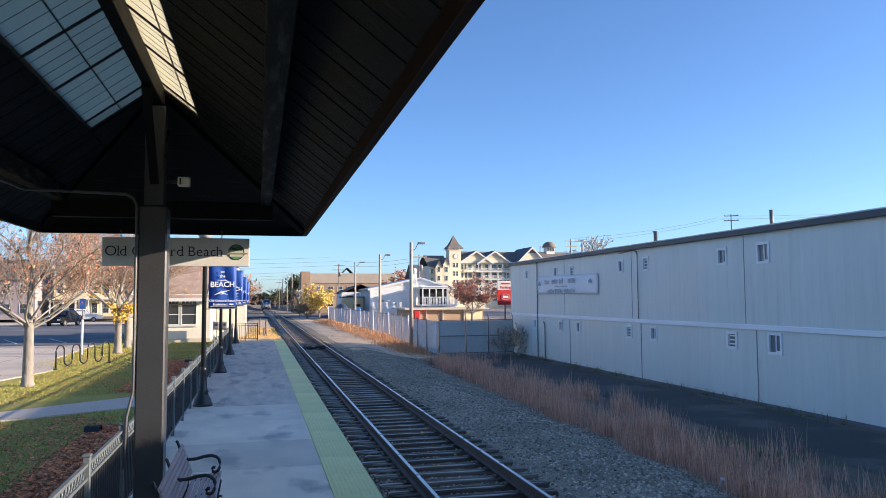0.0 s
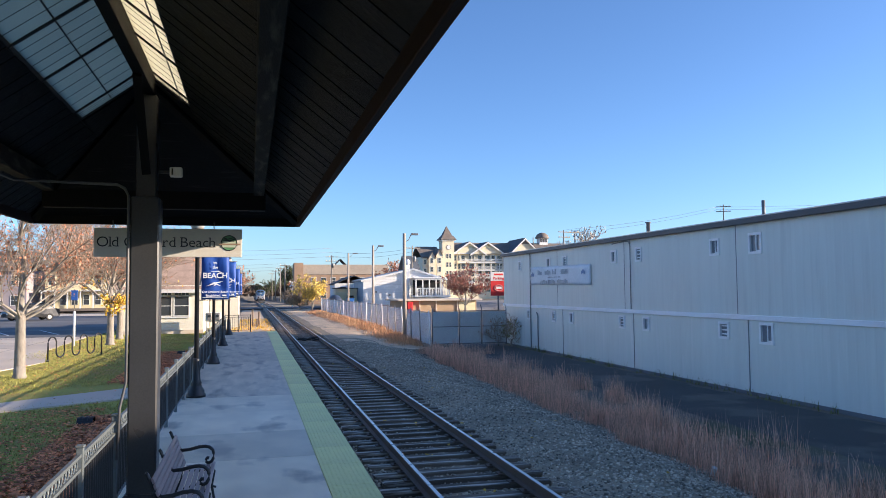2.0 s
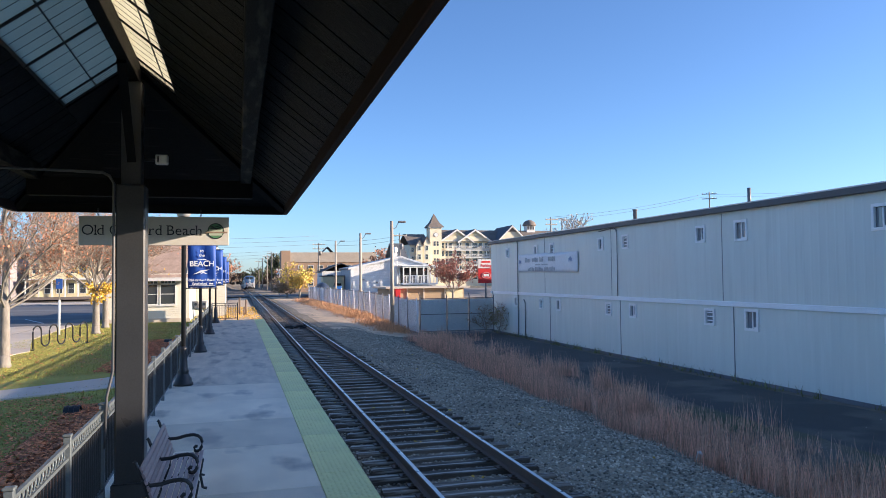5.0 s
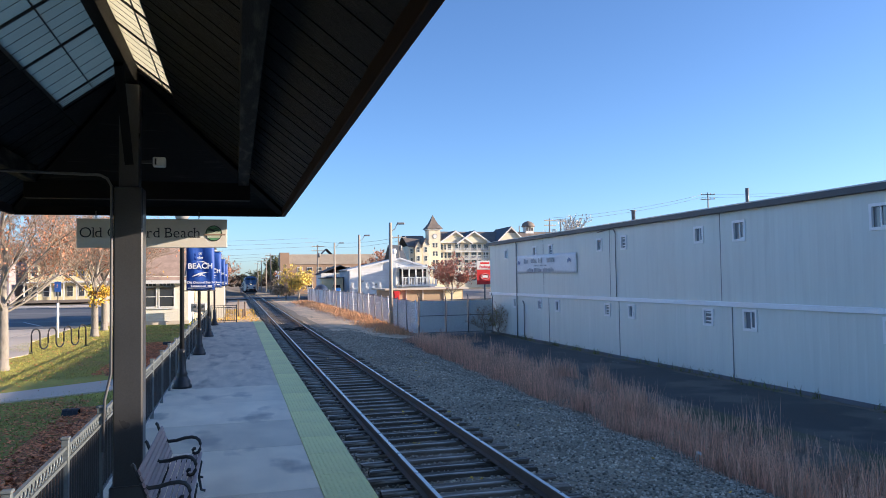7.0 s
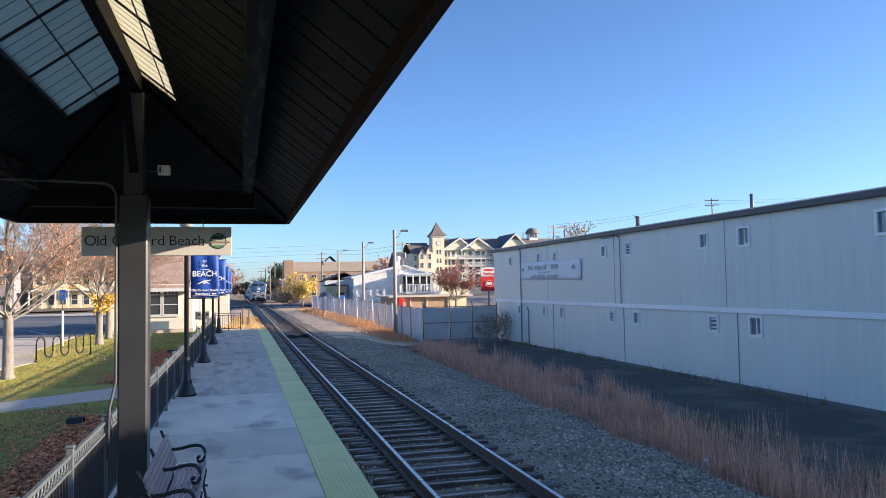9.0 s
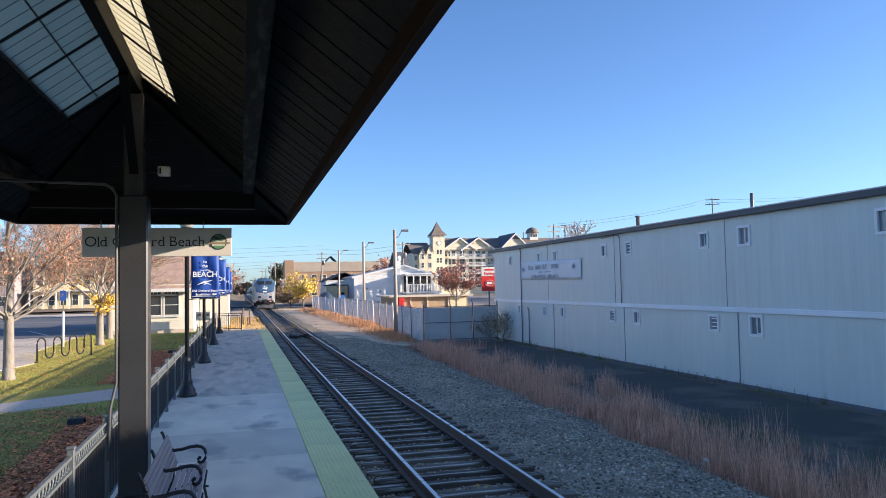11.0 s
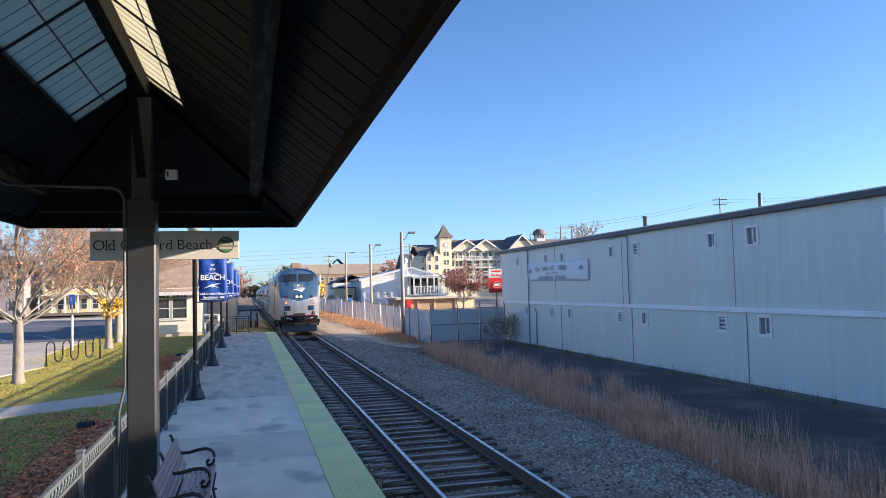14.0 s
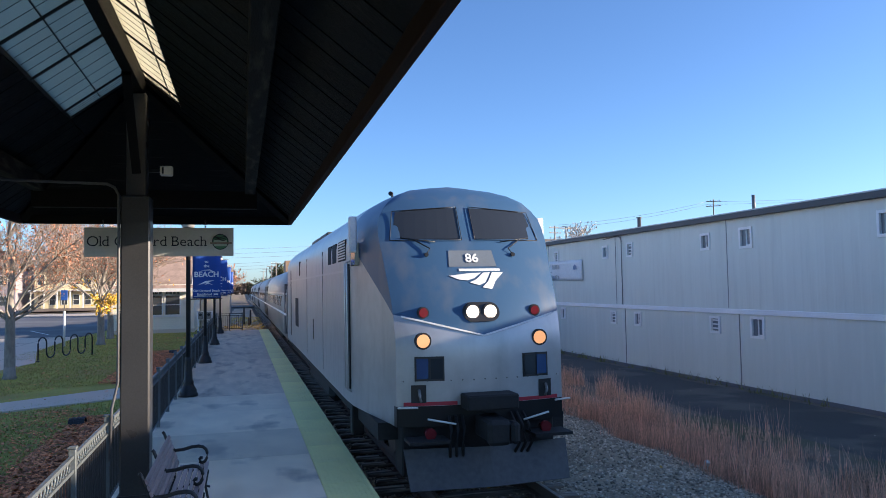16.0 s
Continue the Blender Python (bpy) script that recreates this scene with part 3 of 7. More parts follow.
M_GLAZ = glazing("wired_glazing")
for s, xe, GL in ((1, ER_, 0.50), (-1, EL_, 0.79)):
    gz_ = RZ - GL * SL  # lower edge of the glazed strip
    xg = CX + s * GL
    outline = [(xe, CY0, EZ), (xe, CY1, EZ), (xg, RY1 + (GL / (ER_ - CX)) * (CY1 - RY1), gz_), (xg, RY0 - (GL / (ER_ - CX)) * (RY0 - CY0), gz_)]
    bm = bmesh.new()
    up = [(p[0], p[1], p[2] + 0.14) for p in outline]
    slab_poly(bm, up if s > 0 else up[::-1], 0.05)
    part("roof_slope", bm, M_ROOFC, canopy)
    # deck boards under the roof, laid up the slope
    ya, yb, pitch_ = CY0 + 0.05, CY1 - 0.05, 0.235
    far_y, near_y = outline[2][1], outline[3][1]
    k = 0
    while ya < yb - 0.05:
        ends = []
        for yy in (ya + 0.004, min(ya + pitch_, yb) - 0.004):
            f = 1.0
            if yy > far_y:
                f = (CY1 - yy) / (CY1 - far_y)
            elif yy < near_y:
                f = (yy - CY0) / (near_y - CY0)
            ends.append((yy, max(0.02, f)))
        drop = 0.085 - 0.005 * (k % 3)
        pts = [(xe, ends[0][0], EZ + drop), (xe, ends[1][0], EZ + drop), (lerp(xe, xg, ends[1][1]), ends[1][0], lerp(EZ, gz_, ends[1][1]) + drop), (lerp(xe, xg, ends[0][1]), ends[0][0], lerp(EZ, gz_, ends[0][1]) + drop)]
        bm = bmesh.new()
        slab_poly(bm, pts if s > 0 else pts[::-1], 0.03)
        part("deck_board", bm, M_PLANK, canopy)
        ya += pitch_
        k += 1
    # eave fascia and purlins
    part("fascia", box(xe - 0.03, xe + 0.03, CY0, CY1, EZ - 0.06, EZ + 0.17, 0.006), M_FASCIA, canopy)
    part("drip_edge", box(xe + s * 0.032 - 0.01, xe + s * 0.032 + 0.01, CY0, CY1 + 0.03, EZ + 0.11, EZ + 0.19), M_TRIMD, canopy)
    xp = CX + s * 1.325
    zp = RZ - 1.325 * SL
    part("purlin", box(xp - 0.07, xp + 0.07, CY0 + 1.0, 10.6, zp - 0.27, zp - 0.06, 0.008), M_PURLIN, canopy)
    # glazed strip
    for yy, ye in zip(BARS, BARS[1:]):
        bm = bmesh.new()
        e = CX + s * 0.07
        pts = [(xg, yy, gz_ + 0.10), (xg, ye, gz_ + 0.10), (e, ye, RZ - 0.07 * SL + 0.10), (e, yy, RZ - 0.07 * SL + 0.10)]
        slab_poly(bm, pts if s > 0 else pts[::-1], 0.008)
        part("glazing_panel", bm, M_GLAZ, canopy, "wired translucent glazing panel")
        bm = bmesh.new()
        rod(bm, (xg, ye, gz_ + 0.085), (e, ye, RZ - 0.07 * SL + 0.085), 0.022, seg=4)
        part("glazing_bar", bm, M_BLACK, canopy)
        for f in (0.2, 0.4, 0.6, 0.8):
            bm = bmesh.new()
            yk = lerp(yy, ye, f)
            rod(bm, (xg, yk, gz_ + 0.088), (e, yk, RZ - 0.07 * SL + 0.088), 0.003, seg=4)
            part("glazing_wire", bm, M_BLACK, canopy)
    bm = bmesh.new()
    off = 0.36 if s > 0 else 0.435
    xm = CX + s * off
    rod(bm, (xm, RY0, RZ - off * SL + 0.085), (xm, 9.62, RZ - off * SL + 0.085), 0.009, seg=4)
    part("glazing_wire", bm, M_BLACK, canopy)
    # solid end of the strip
    bm = bmesh.new()
    pts = [(xg, 9.62, gz_ + 0.1), (xg, RY1 + GL / (ER_ - CX) * (CY1 - RY1) + 0.03, gz_ + 0.1), (CX, 9.8, RZ + 0.1), (CX, 9.62, RZ + 0.1)]
    slab_poly(bm, pts if s > 0 else pts[::-1], 0.05)
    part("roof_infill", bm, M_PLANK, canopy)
for ya, yr in ((CY1, RY1), (CY0, RY0)):
    s = 1 if ya > yr else -1
    bm = bmesh.new()
    pts = [(ER_, ya, EZ + 0.12), (EL_, ya, EZ + 0.12), (CX, yr, RZ + 0.12)]
    slab_poly(bm, pts if s > 0 else pts[::-1], 0.06)
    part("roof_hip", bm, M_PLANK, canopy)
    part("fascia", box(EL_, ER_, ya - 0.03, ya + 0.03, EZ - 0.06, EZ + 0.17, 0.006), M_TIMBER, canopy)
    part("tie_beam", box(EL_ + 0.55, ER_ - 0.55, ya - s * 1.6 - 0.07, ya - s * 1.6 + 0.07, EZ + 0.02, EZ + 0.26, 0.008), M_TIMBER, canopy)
    for xe in (ER_, EL_):
        bm = bmesh.new()
        rod(bm, (xe, ya, EZ + 0.0), (CX, yr, RZ - 0.02), 0.08, seg=4)
        part("hip_rafter", bm, M_TIMBER, canopy)
part("ridge_beam", box(CX - 0.06, CX + 0.06, RY0, RY1, RZ - 0.18, RZ + 0.13, 0.006), M_TIMBER, canopy)
bm = bmesh.new()
for f in (-1, 1):
    slab_poly(bm, [(CX, RY0, RZ + 0.20), (CX + f * 0.16, RY0, RZ + 0.10), (CX + f * 0.16, RY1, RZ + 0.10), (CX, RY1, RZ + 0.20)][::f], 0.02)
part("ridge_cap", bm, M_TRIMD, canopy)
COLX, COLY = -1.25, 9.6
for yy in (COLY, -0.6 - 5.6):
    col = new("column")
    col.parent = canopy
    col.location = (COLX, yy, 0)
    part("shaft", box(-0.165, 0.165, -0.165, 0.165, 0, EZ + 0.05, 0.02), M_POST, col)
    part("upper_shaft", box(-0.115, 0.115, -0.115, 0.115, EZ + 0.05, RZ - 0.2, 0.012), M_POST, col)
    part("base", box(-0.2, 0.2, -0.2, 0.2, 0, 0.18, 0.015), M_POST, col)
    for s in (-1, 1):
        bm = bmesh.new()
        rod(bm, (0, s * 0.1, EZ + 0.35), (0, s * 0.95, RZ - 0.2), 0.07, seg=4)
        part("brace", bm, M_TIMBER, col)
conduit = bmesh.new()
tube(conduit, [(-3.0, 7.2, 3.98), (-2.75, 8.6, 3.90), (-2.65, 9.35, 3.87), (-1.56, 9.42, 3.85), (-1.48, 9.42, 3.81), (-1.435, 9.45, 3.72), (-1.435, 9.45, 1.5), (-1.5, 9.44, 1.2), (-1.52, 9.44, 0.6)], 0.018)
part("conduit", conduit, mat("conduit_grey", (0.10, 0.10, 0.105), 0.5, metal=0.2, vary=0.2, bump=0), canopy, "thin grey cable conduit")
light_box = group_at("junction_box", -0.93, 9.75, 4.07, "small white junction box on the canopy post", "junction box")
part("housing", box(-0.075, 0.075, -0.05, 0.05, -0.06, 0.06, 0.012), M_WHITE, light_box)
part("cover", box(-0.05, -0.03, -0.062, -0.052, -0.04, 0.04, 0.003), M_BLACK, light_box)
part("bracket", box(-0.25, -0.06, -0.02, 0.02, -0.02, 0.02), M_BLACK, light_box)


# ---- train ----
def place_train(t):
    left = 16.0 - t
    return 9.35 + 20.3 * left - 0.12 * left * left


def loco_paint():
    """Silver enamel with a blue nose and cab, grime towards the sill."""
    m = mat("loco_paint", (0.50, 0.49, 0.48), 0.36, metal=0.6, fine=6, coarse=0.8, vary=0.10, bump=0.02, dist=0.004)
    nt = m.node_tree
    nd, ln, b = nt.nodes, nt.links, nt.nodes["Principled BSDF"]
    tc = nd.new("ShaderNodeTexCoord")
    sp = nd.new("ShaderNodeSeparateXYZ")
    ln.new(tc.outputs["Object"], sp.inputs[0])

    def math_node(op, a, c):
        n = nd.new("ShaderNodeMath")
        n.operation = op
        for i, v in enumerate((a, c)):
            if v is None:
                continue
            if isinstance(v, (int, float)):
                n.inputs[i].default_value = v
            else:
                ln.new(v, n.inputs[i])
        return n.outputs[0]

    x, y, z = sp.outputs
    ax = math_node("ABSOLUTE", x, None)
    low = math_node("ADD", math_node("MULTIPLY", ax, 0.25), 2.07)
    side = math_node("ADD", math_node("MULTIPLY", y, 0.57), 2.01)
    flank = math_node("MULTIPLY", math_node("GREATER_THAN", ax, 1.1), math_node("LESS_THAN", z, side))
    f = math_node("MULTIPLY", math_node("GREATER_THAN", z, low), math_node("SUBTRACT", 1.0, flank))
    f = math_node("MULTIPLY", f, math_node("LESS_THAN", y, 2.75))
    mx = nd.new("ShaderNodeMix")
    mx.data_type = "RGBA"
    old = b.inputs["Base Color"].links[0].from_socket
    ln.new(f, mx.inputs["Factor"])
    ln.new(old, mx.inputs["A"])
    mx.inputs["B"].default_value = (0.045, 0.108, 0.205, 1)
    # grime
    no = nd.new("ShaderNodeTexNoise")
    mp = nd.new("ShaderNodeMapping")
    mp.inputs["Scale"].default_value = (1.5, 1.5, 0.4)
    ln.new(tc.outputs["Object"], mp.inputs["Vector"])
    ln.new(mp.outputs[0], no.inputs["Vector"])
    no.inputs["Scale"].default_value, no.inputs["Detail"].default_value = 2.2, 6
    r = nd.new("ShaderNodeMapRange")
    r.inputs["From Min"].default_value, r.inputs["From Max"].default_value = 0.5, 0.8
    r.inputs["To Max"].default_value = 0.4
    ln.new(no.outputs[0], r.inputs["Value"])
    mg = nd.new("ShaderNodeMix")
    mg.data_type = "RGBA"
    ln.new(r.outputs[0], mg.inputs["Factor"])
    ln.new(mx.outputs["Result"], mg.inputs["A"])
    mg.inputs["B"].default_value = (0.21, 0.20, 0.19, 1)
    ln.new(mg.outputs["Result"], b.inputs["Base Color"])
    dk = math_node("MULTIPLY", math_node("LESS_THAN", z, 1.135), math_node("LESS_THAN", y, 0.62))
    mk = nd.new("ShaderNodeMix")
    mk.data_type = "RGBA"
    ln.new(dk, mk.inputs["Factor"])
    ln.new(mg.outputs["Result"], mk.inputs["A"])
    mk.inputs["B"].default_value = (0.025, 0.025, 0.026, 1)
    ln.new(mk.outputs["Result"], b.inputs["Base Color"])
    mm = math_node("MULTIPLY", math_node("SUBTRACT", 1.0, f), 0.6)
    ln.new(mm, b.inputs["Metallic"])
    return m


M_LOCO = loco_paint()
M_UNDER = mat("underframe_grime", (0.020, 0.019, 0.019), 0.8, fine=20, coarse=3, vary=0.4, bump=0.3)
M_PLOW = mat("plow_grey", (0.085, 0.085, 0.088), 0.6, fine=15, coarse=2, vary=0.3, bump=0.1)
M_STEEL = mat("stainless", (0.55, 0.54, 0.53), 0.35, metal=0.85, fine=8, coarse=0.7, vary=0.12, bump=0.02)
M_SHIELD = glass("windshield_glass", (0.03, 0.035, 0.04), 0.05)
M_LAMP_W = glow("headlight_glow", (1.0, 0.86, 0.62), 0.8, (0.4, 0.36, 0.28))
M_LAMP_Y = glow("ditch_light_glow", (1.0, 0.46, 0.18), 0.42, (0.26, 0.16, 0.09))
M_LENS_R = mat("red_lens", (0.16, 0.01, 0.015), 0.2, vary=0.1, bump=0)
M_STRIPE = mat("red_stripe", (0.45, 0.03, 0.05), 0.4, vary=0.1, bump=0)
M_BLUEG = glass("blue_tinted_glass", (0.02, 0.06, 0.17), 0.06)
M_LETW = mat("white_lettering", (0.78, 0.78, 0.77), 0.5, vary=0.04, bump=0)
NOSE = 0.35


def nose_y(z):
    """Where the front stands at height z."""
    k = 0.0 if z < 1.75 else 0.58 * (z - 1.75) ** 2 / 2.0 if z < 2.75 else 0.58 * (z - 2.25)
    return NOSE + k + (max(0, z - 4.0) ** 2) * 4.0


def half_width(y):
    return 1.19 + 0.33 * smooth_step(NOSE - 0.3, 3.0, y)


def front_point(x, z, out=0.0):
    """A point on the nose at x across and z up, out metres in front of it."""
    bow = 0.16 * (abs(x) / 1.2) ** 2.2
    return Vector((x, nose_y(z) + bow - out, z))


loco = group_at("locomotive", 3.2, 329, RAIL_TOP, "silver diesel passenger locomotive with blue nose and lit headlights", "locomotive")
LEN = 19.8


def loco_body():
    rows = [(0.86, 1), (1.16, 1), (1.45, 1), (1.72, 1), (1.88, 1), (2.04, 1), (2.2, 1), (2.36, 1), (2.52, 1), (2.7, 1), (3.0, 1), (3.25, 1), (3.45, 1), (3.62, 0.985), (3.78, 0.95), (3.92, 0.88), (4.06, 0.78), (4.18, 0.64), (4.28, 0.46), (4.34, 0.24), (4.36, 0.02)]
    side = [LEN, 17.0, 13.0, 9.0, 6.0, 4.2, 3.2]
    near = [0.75, 0.5, 0.25, 0.1, 0.03]
    across = [-1 + 2 * i / 20 for i in range(21)]
    bm = bmesh.new()
    grid = []
    for z, f in rows:
        yc = nose_y(z) + 0.16
        yc = min(yc, 3.1)
        left = [(-half_width(y) * f, y) for y in side] + [(-half_width(lerp(yc, 3.2, k)) * f, lerp(yc, 3.2, k)) for k in near]
        hw = half_width(yc) * f
        front = [(s * hw, min(nose_y(z), 2.94) + 0.16 * abs(s) ** 2.2) for s in across]
        right = [(-a, b) for a, b in left[::-1]]
        grid.append([bm.verts.new((a, b, z)) for a, b in left + front + right])
    for a, b in zip(grid, grid[1:]):
        for i in range(len(a) - 1):
            fc = bm.faces.new((a[i], a[i + 1], b[i + 1], b[i]))
            fc.smooth = True
    # roof seam, tail and floor
    top = grid[-1]
    n = len(top)
    for i in range(n // 2):
        try:
            bm.faces.new((top[i], top[i + 1], top[n - 2 - i], top[n - 1 - i]))
        except ValueError:
            pass
    bm.faces.new([g[0] for g in grid] + [g[-1] for g in grid[::-1]])
    bm.faces.new(grid[0][::-1])
    ob = part("body", bm, M_LOCO, loco)
    ob.data.set_sharp_from_angle(angle=radians(38))
    return ob


body = loco_body()


def on_nose(name, outline, out, thick, material, parent=None, label=""):
    """A plate of the given x, z outline laid on the nose."""
    bm = bmesh.new()
    a = [bm.verts.new(front_point(x, z, out)) for x, z in outline]
    b = [bm.verts.new(front_point(x, z, out - thick)) for x, z in outline]
    bm.faces.new(a)
    bm.faces.new(b[::-1])
    k = len(a)
    for i in range(k):
        j = (i + 1) % k
        bm.faces.new((a[j], a[i], b[i], b[j]))
    bmesh.ops.triangulate(bm, faces=[f for f in bm.faces if len(f.verts) > 4])
    return part(name, bm, material, parent or loco, label)


def ring_outline(cx, cz, rx, rz, n=20):
    return [(cx + rx * math.cos(2 * math.pi * i / n), cz + rz * math.sin(2 * math.pi * i / n)) for i in range(n)]


def disc_light(name, x, z, r, rim_mat, lens_mat, label):
    """A round lamp with its rim, standing on the nose."""
    p = front_point(x, z)
    o = new(name)
    o.parent = loco
    o.location = p
    tagged(o, label)
    bm = bmesh.new()
    rod(bm, (0, 0.12, 0), (0, -0.03, 0), r * 1.22, seg=20)
    part("rim", bm, rim_mat, o)
    bm = bmesh.new()
    rod(bm, (0, -0.02, 0), (0, -0.045, 0), r, r * 0.92, seg=20)
    part("lens", bm, lens_mat, o)


# windshield halves, each a curved glass over a dark cab
for s in (-1, 1):
    cols = [lerp(0.115, 1.12, i / 6) for i in range(7)]
    bm = bmesh.new()
    g = []
    for k in range(4):
        z = lerp(3.45, 3.93, k / 3)
        g.append([bm.verts.new(front_point(s * c * (1.0 - 0.03 * k), z - 0.06 * (c / 1.12) ** 3 * (k / 3), 0.018)) for c in cols])
    for a, b in zip(g, g[1:]):
        for i in range(6):
            bm.faces.new((a[i], a[i + 1], b[i + 1], b[i])[::s])
    bm.normal_update()
    bmesh.ops.solidify(bm, geom=bm.faces[:], thickness=0.01)
    part("windshield", bm, M_SHIELD, loco, "dark curved windshield glass", smooth=False)
    # rubber seal
    for a, b in (((0.10, 3.43), (1.15, 3.43)), ((0.10, 3.95), (1.07, 3.88)), ((0.10, 3.43), (0.10, 3.95)), ((1.15, 3.43), (1.07, 3.88))):
        bm = bmesh.new()
        pts = [front_point(s * lerp(a[0], b[0], k / 5), lerp(a[1], b[1], k / 5), 0.03) for k in range(6)]
        tube(bm, pts, 0.006, 5)
        part("window_seal", bm, M_BLACK, loco)
    bm = bmesh.new()
    tube(bm, [front_point(s * 0.66, 3.22, 0.03), front_point(s * 0.60, 3.30, 0.05), front_point(s * 0.82, 3.44, 0.035)], 0.010, 5)
    tube(bm, [front_point(s * 0.5, 3.40, 0.03), front_point(s * 1.0, 3.47, 0.03)], 0.007, 5)
    part("wiper", bm, M_BLACK, loco)
    bm = bmesh.new()
    rod(bm, front_point(s * 0.66, 3.21, -0.02), front_point(s * 0.66, 3.21, 0.05), 0.03, seg=8)
    part("wiper_motor", bm, M_BLACK, loco)
    # step windows and ditch lights, markers, steps
    on_nose("step_light_box", [(s * 0.97, 1.47), (s * 0.57, 1.47), (s * 0.57, 1.80), (s * 0.97, 1.80)][::-s], 0.012, 0.02, M_BLACK)
    on_nose("step_light_glass", [(s * 0.945, 1.50), (s * 0.79, 1.50), (s * 0.79, 1.77), (s * 0.945, 1.77)][::-s], 0.018, 0.004, M_BLUEG)
    on_nose("step_light_glass", [(s * 0.755, 1.50), (s * 0.595, 1.50), (s * 0.595, 1.77), (s * 0.755, 1.77)][::-s], 0.018, 0.004, M_SHIELD)
    disc_light("ditch_light", s * 0.85, 2.01, 0.095, M_BLACK, M_LAMP_Y, "lit amber ditch light with dark rim")
    disc_light("marker_light", s * 0.82, 2.39, 0.068, M_BLACK, M_LENS_R, "dark red marker lamp")
    on_nose("hose_pocket", [(s * 1.02, 1.18), (s * 0.82, 1.18), (s * 0.82, 1.42), (s * 1.02, 1.42)][::-s], 0.012, 0.02, M_BLACK)
    bm = bmesh.new()
    tube(bm, [front_point(s * 0.92, 1.36, 0.03), front_point(s * 0.92, 1.28, 0.08), front_point(s * 0.90, 1.20, 0.06)], 0.02, 6)
    part("hose", bm, M_GALV, loco)
    on_nose("red_stripe", [(s * 1.12, 1.14), (s * 0.40, 1.14), (s * 0.40, 1.19), (s * 1.12, 1.19)][::-s], 0.02, 0.02, M_STRIPE)
    bm = bmesh.new()
    tube(bm, [(s * 1.24, 0.30, 1.15), (s * 0.98, 0.22, 1.15)], 0.014, 6)
    tube(bm, [(s * 0.86, 0.18, 1.00), (s * 0.48, 0.15, 0.92)], 0.014, 6)
    part("grab_iron", bm, M_WHITE, loco)
    part("step_plate", box(min(s * 0.60, s * 1.14), max(s * 0.60, s * 1.14), 0.02, 0.40, 0.70, 0.74), M_UNDER, loco)
    bm = bmesh.new()
    rod(bm, (s * 0.82, 0.28, 0.80), (s * 0.82, 0.17, 0.80), 0.075, seg=12)
    part("red_gladhand", bm, M_LENS_R, loco)
    for k in range(3):
        bm = bmesh.new()
        xx = s * (0.35 + 0.09 * k)
        tube(bm, [(xx, 0.32, 1.0), (xx + s * 0.02, 0.14, 0.85), (xx + s * 0.05, 0.12, 0.62), (xx + s * 0.02, 0.22, 0.48)], 0.022, 6)
        part("air_hose", bm, M_UNDER, loco)
    # cab mirror and side windows
    part("cab_mirror", box(min(s * 1.50, s * 1.62), max(s * 1.50, s * 1.62), 1.98, 2.10, 3.30, 3.86, 0.02), M_FLASH, loco, "pale upright wind deflector beside the cab window")
    part("cab_window", box(min(s * 1.43, s * 1.515), max(s * 1.43, s * 1.515), 2.15, 2.60, 3.10, 3.46, 0.01), M_SHIELD, loco)
    x0, x1 = sorted((s * 1.50, s * 1.526))
    for ya, yb, za, zb, mt, nm in ((3.15, 4.15, 3.22, 3.58, M_UNDER, "louver_panel"), (4.45, 5.05, 3.22, 3.58, M_UNDER, "louver_panel"), (5.25, 5.8, 3.22, 3.58, M_UNDER, "louver_panel"), (13.4, 13.8, 3.15, 3.58, M_UNDER, "louver_panel"),
                                   (14.2, 15.5, 1.55, 2.45, M_UNDER, "radiator_grille"), (9.1, 9.25, 1.5, 2.0, M_UNDER, "access_handle"), (17.6, 17.95, 1.1, 3.4, M_UNDER, "rear_door")):
        part(nm, box(x0, x1, ya, yb, za, zb, 0.004), mt, loco)
    for k in range(7):
        zz = 3.25 + k * 0.047
        part("louver_slat", box(min(s * 1.52, s * 1.535), max(s * 1.52, s * 1.535), 3.17, 4.13, zz, zz + 0.022), M_STEEL, loco)
    for ya in (2.72, 2.98):
        bm = bmesh.new()
        tube(bm, [(s * 1.50, ya, 3.2), (s * 1.565, ya, 3.16), (s * 1.565, ya, 1.1), (s * 1.50, ya, 1.06)], 0.016, 6)
        part("handrail", bm, M_STEEL, loco)
    part("cab_door", box(x0, x1 if s > 0 else x1, 2.76, 2.94, 1.1, 3.15), M_UNDER, loco)
    part("door_seam", box(x0, x1, 6.9, 6.93, 1.0, 3.55), M_PLOW, loco)
    part("door_seam", box(x0, x1, 11.0, 11.03, 1.0, 3.55), M_PLOW, loco)
    part("side_ladder", box(min(s * 1.30, s * 1.50), max(s * 1.30, s * 1.50), 2.72, 2.98, 0.35, 0.86, 0.02), M_UNDER, loco)
    part("belt_rail", box(min(s * 1.515, s * 1.532), max(s * 1.515, s * 1.532), 3.1, LEN - 0.1, 3.02, 3.06), M_STEEL, loco)
on_nose("bolted_strip", [(-1.16, 1.455), (1.16, 1.455), (1.16, 1.49), (-1.16, 1.49)], 0.012, 0.012, M_STEEL)
for k in range(15):
    x = -1.12 + k * 0.16
    bm = bmesh.new()
    p = front_point(x, 1.472)
    rod(bm, p, p + Vector((0, -0.02, 0)), 0.009, seg=6)
    part("bolt", bm, M_PLOW, loco)
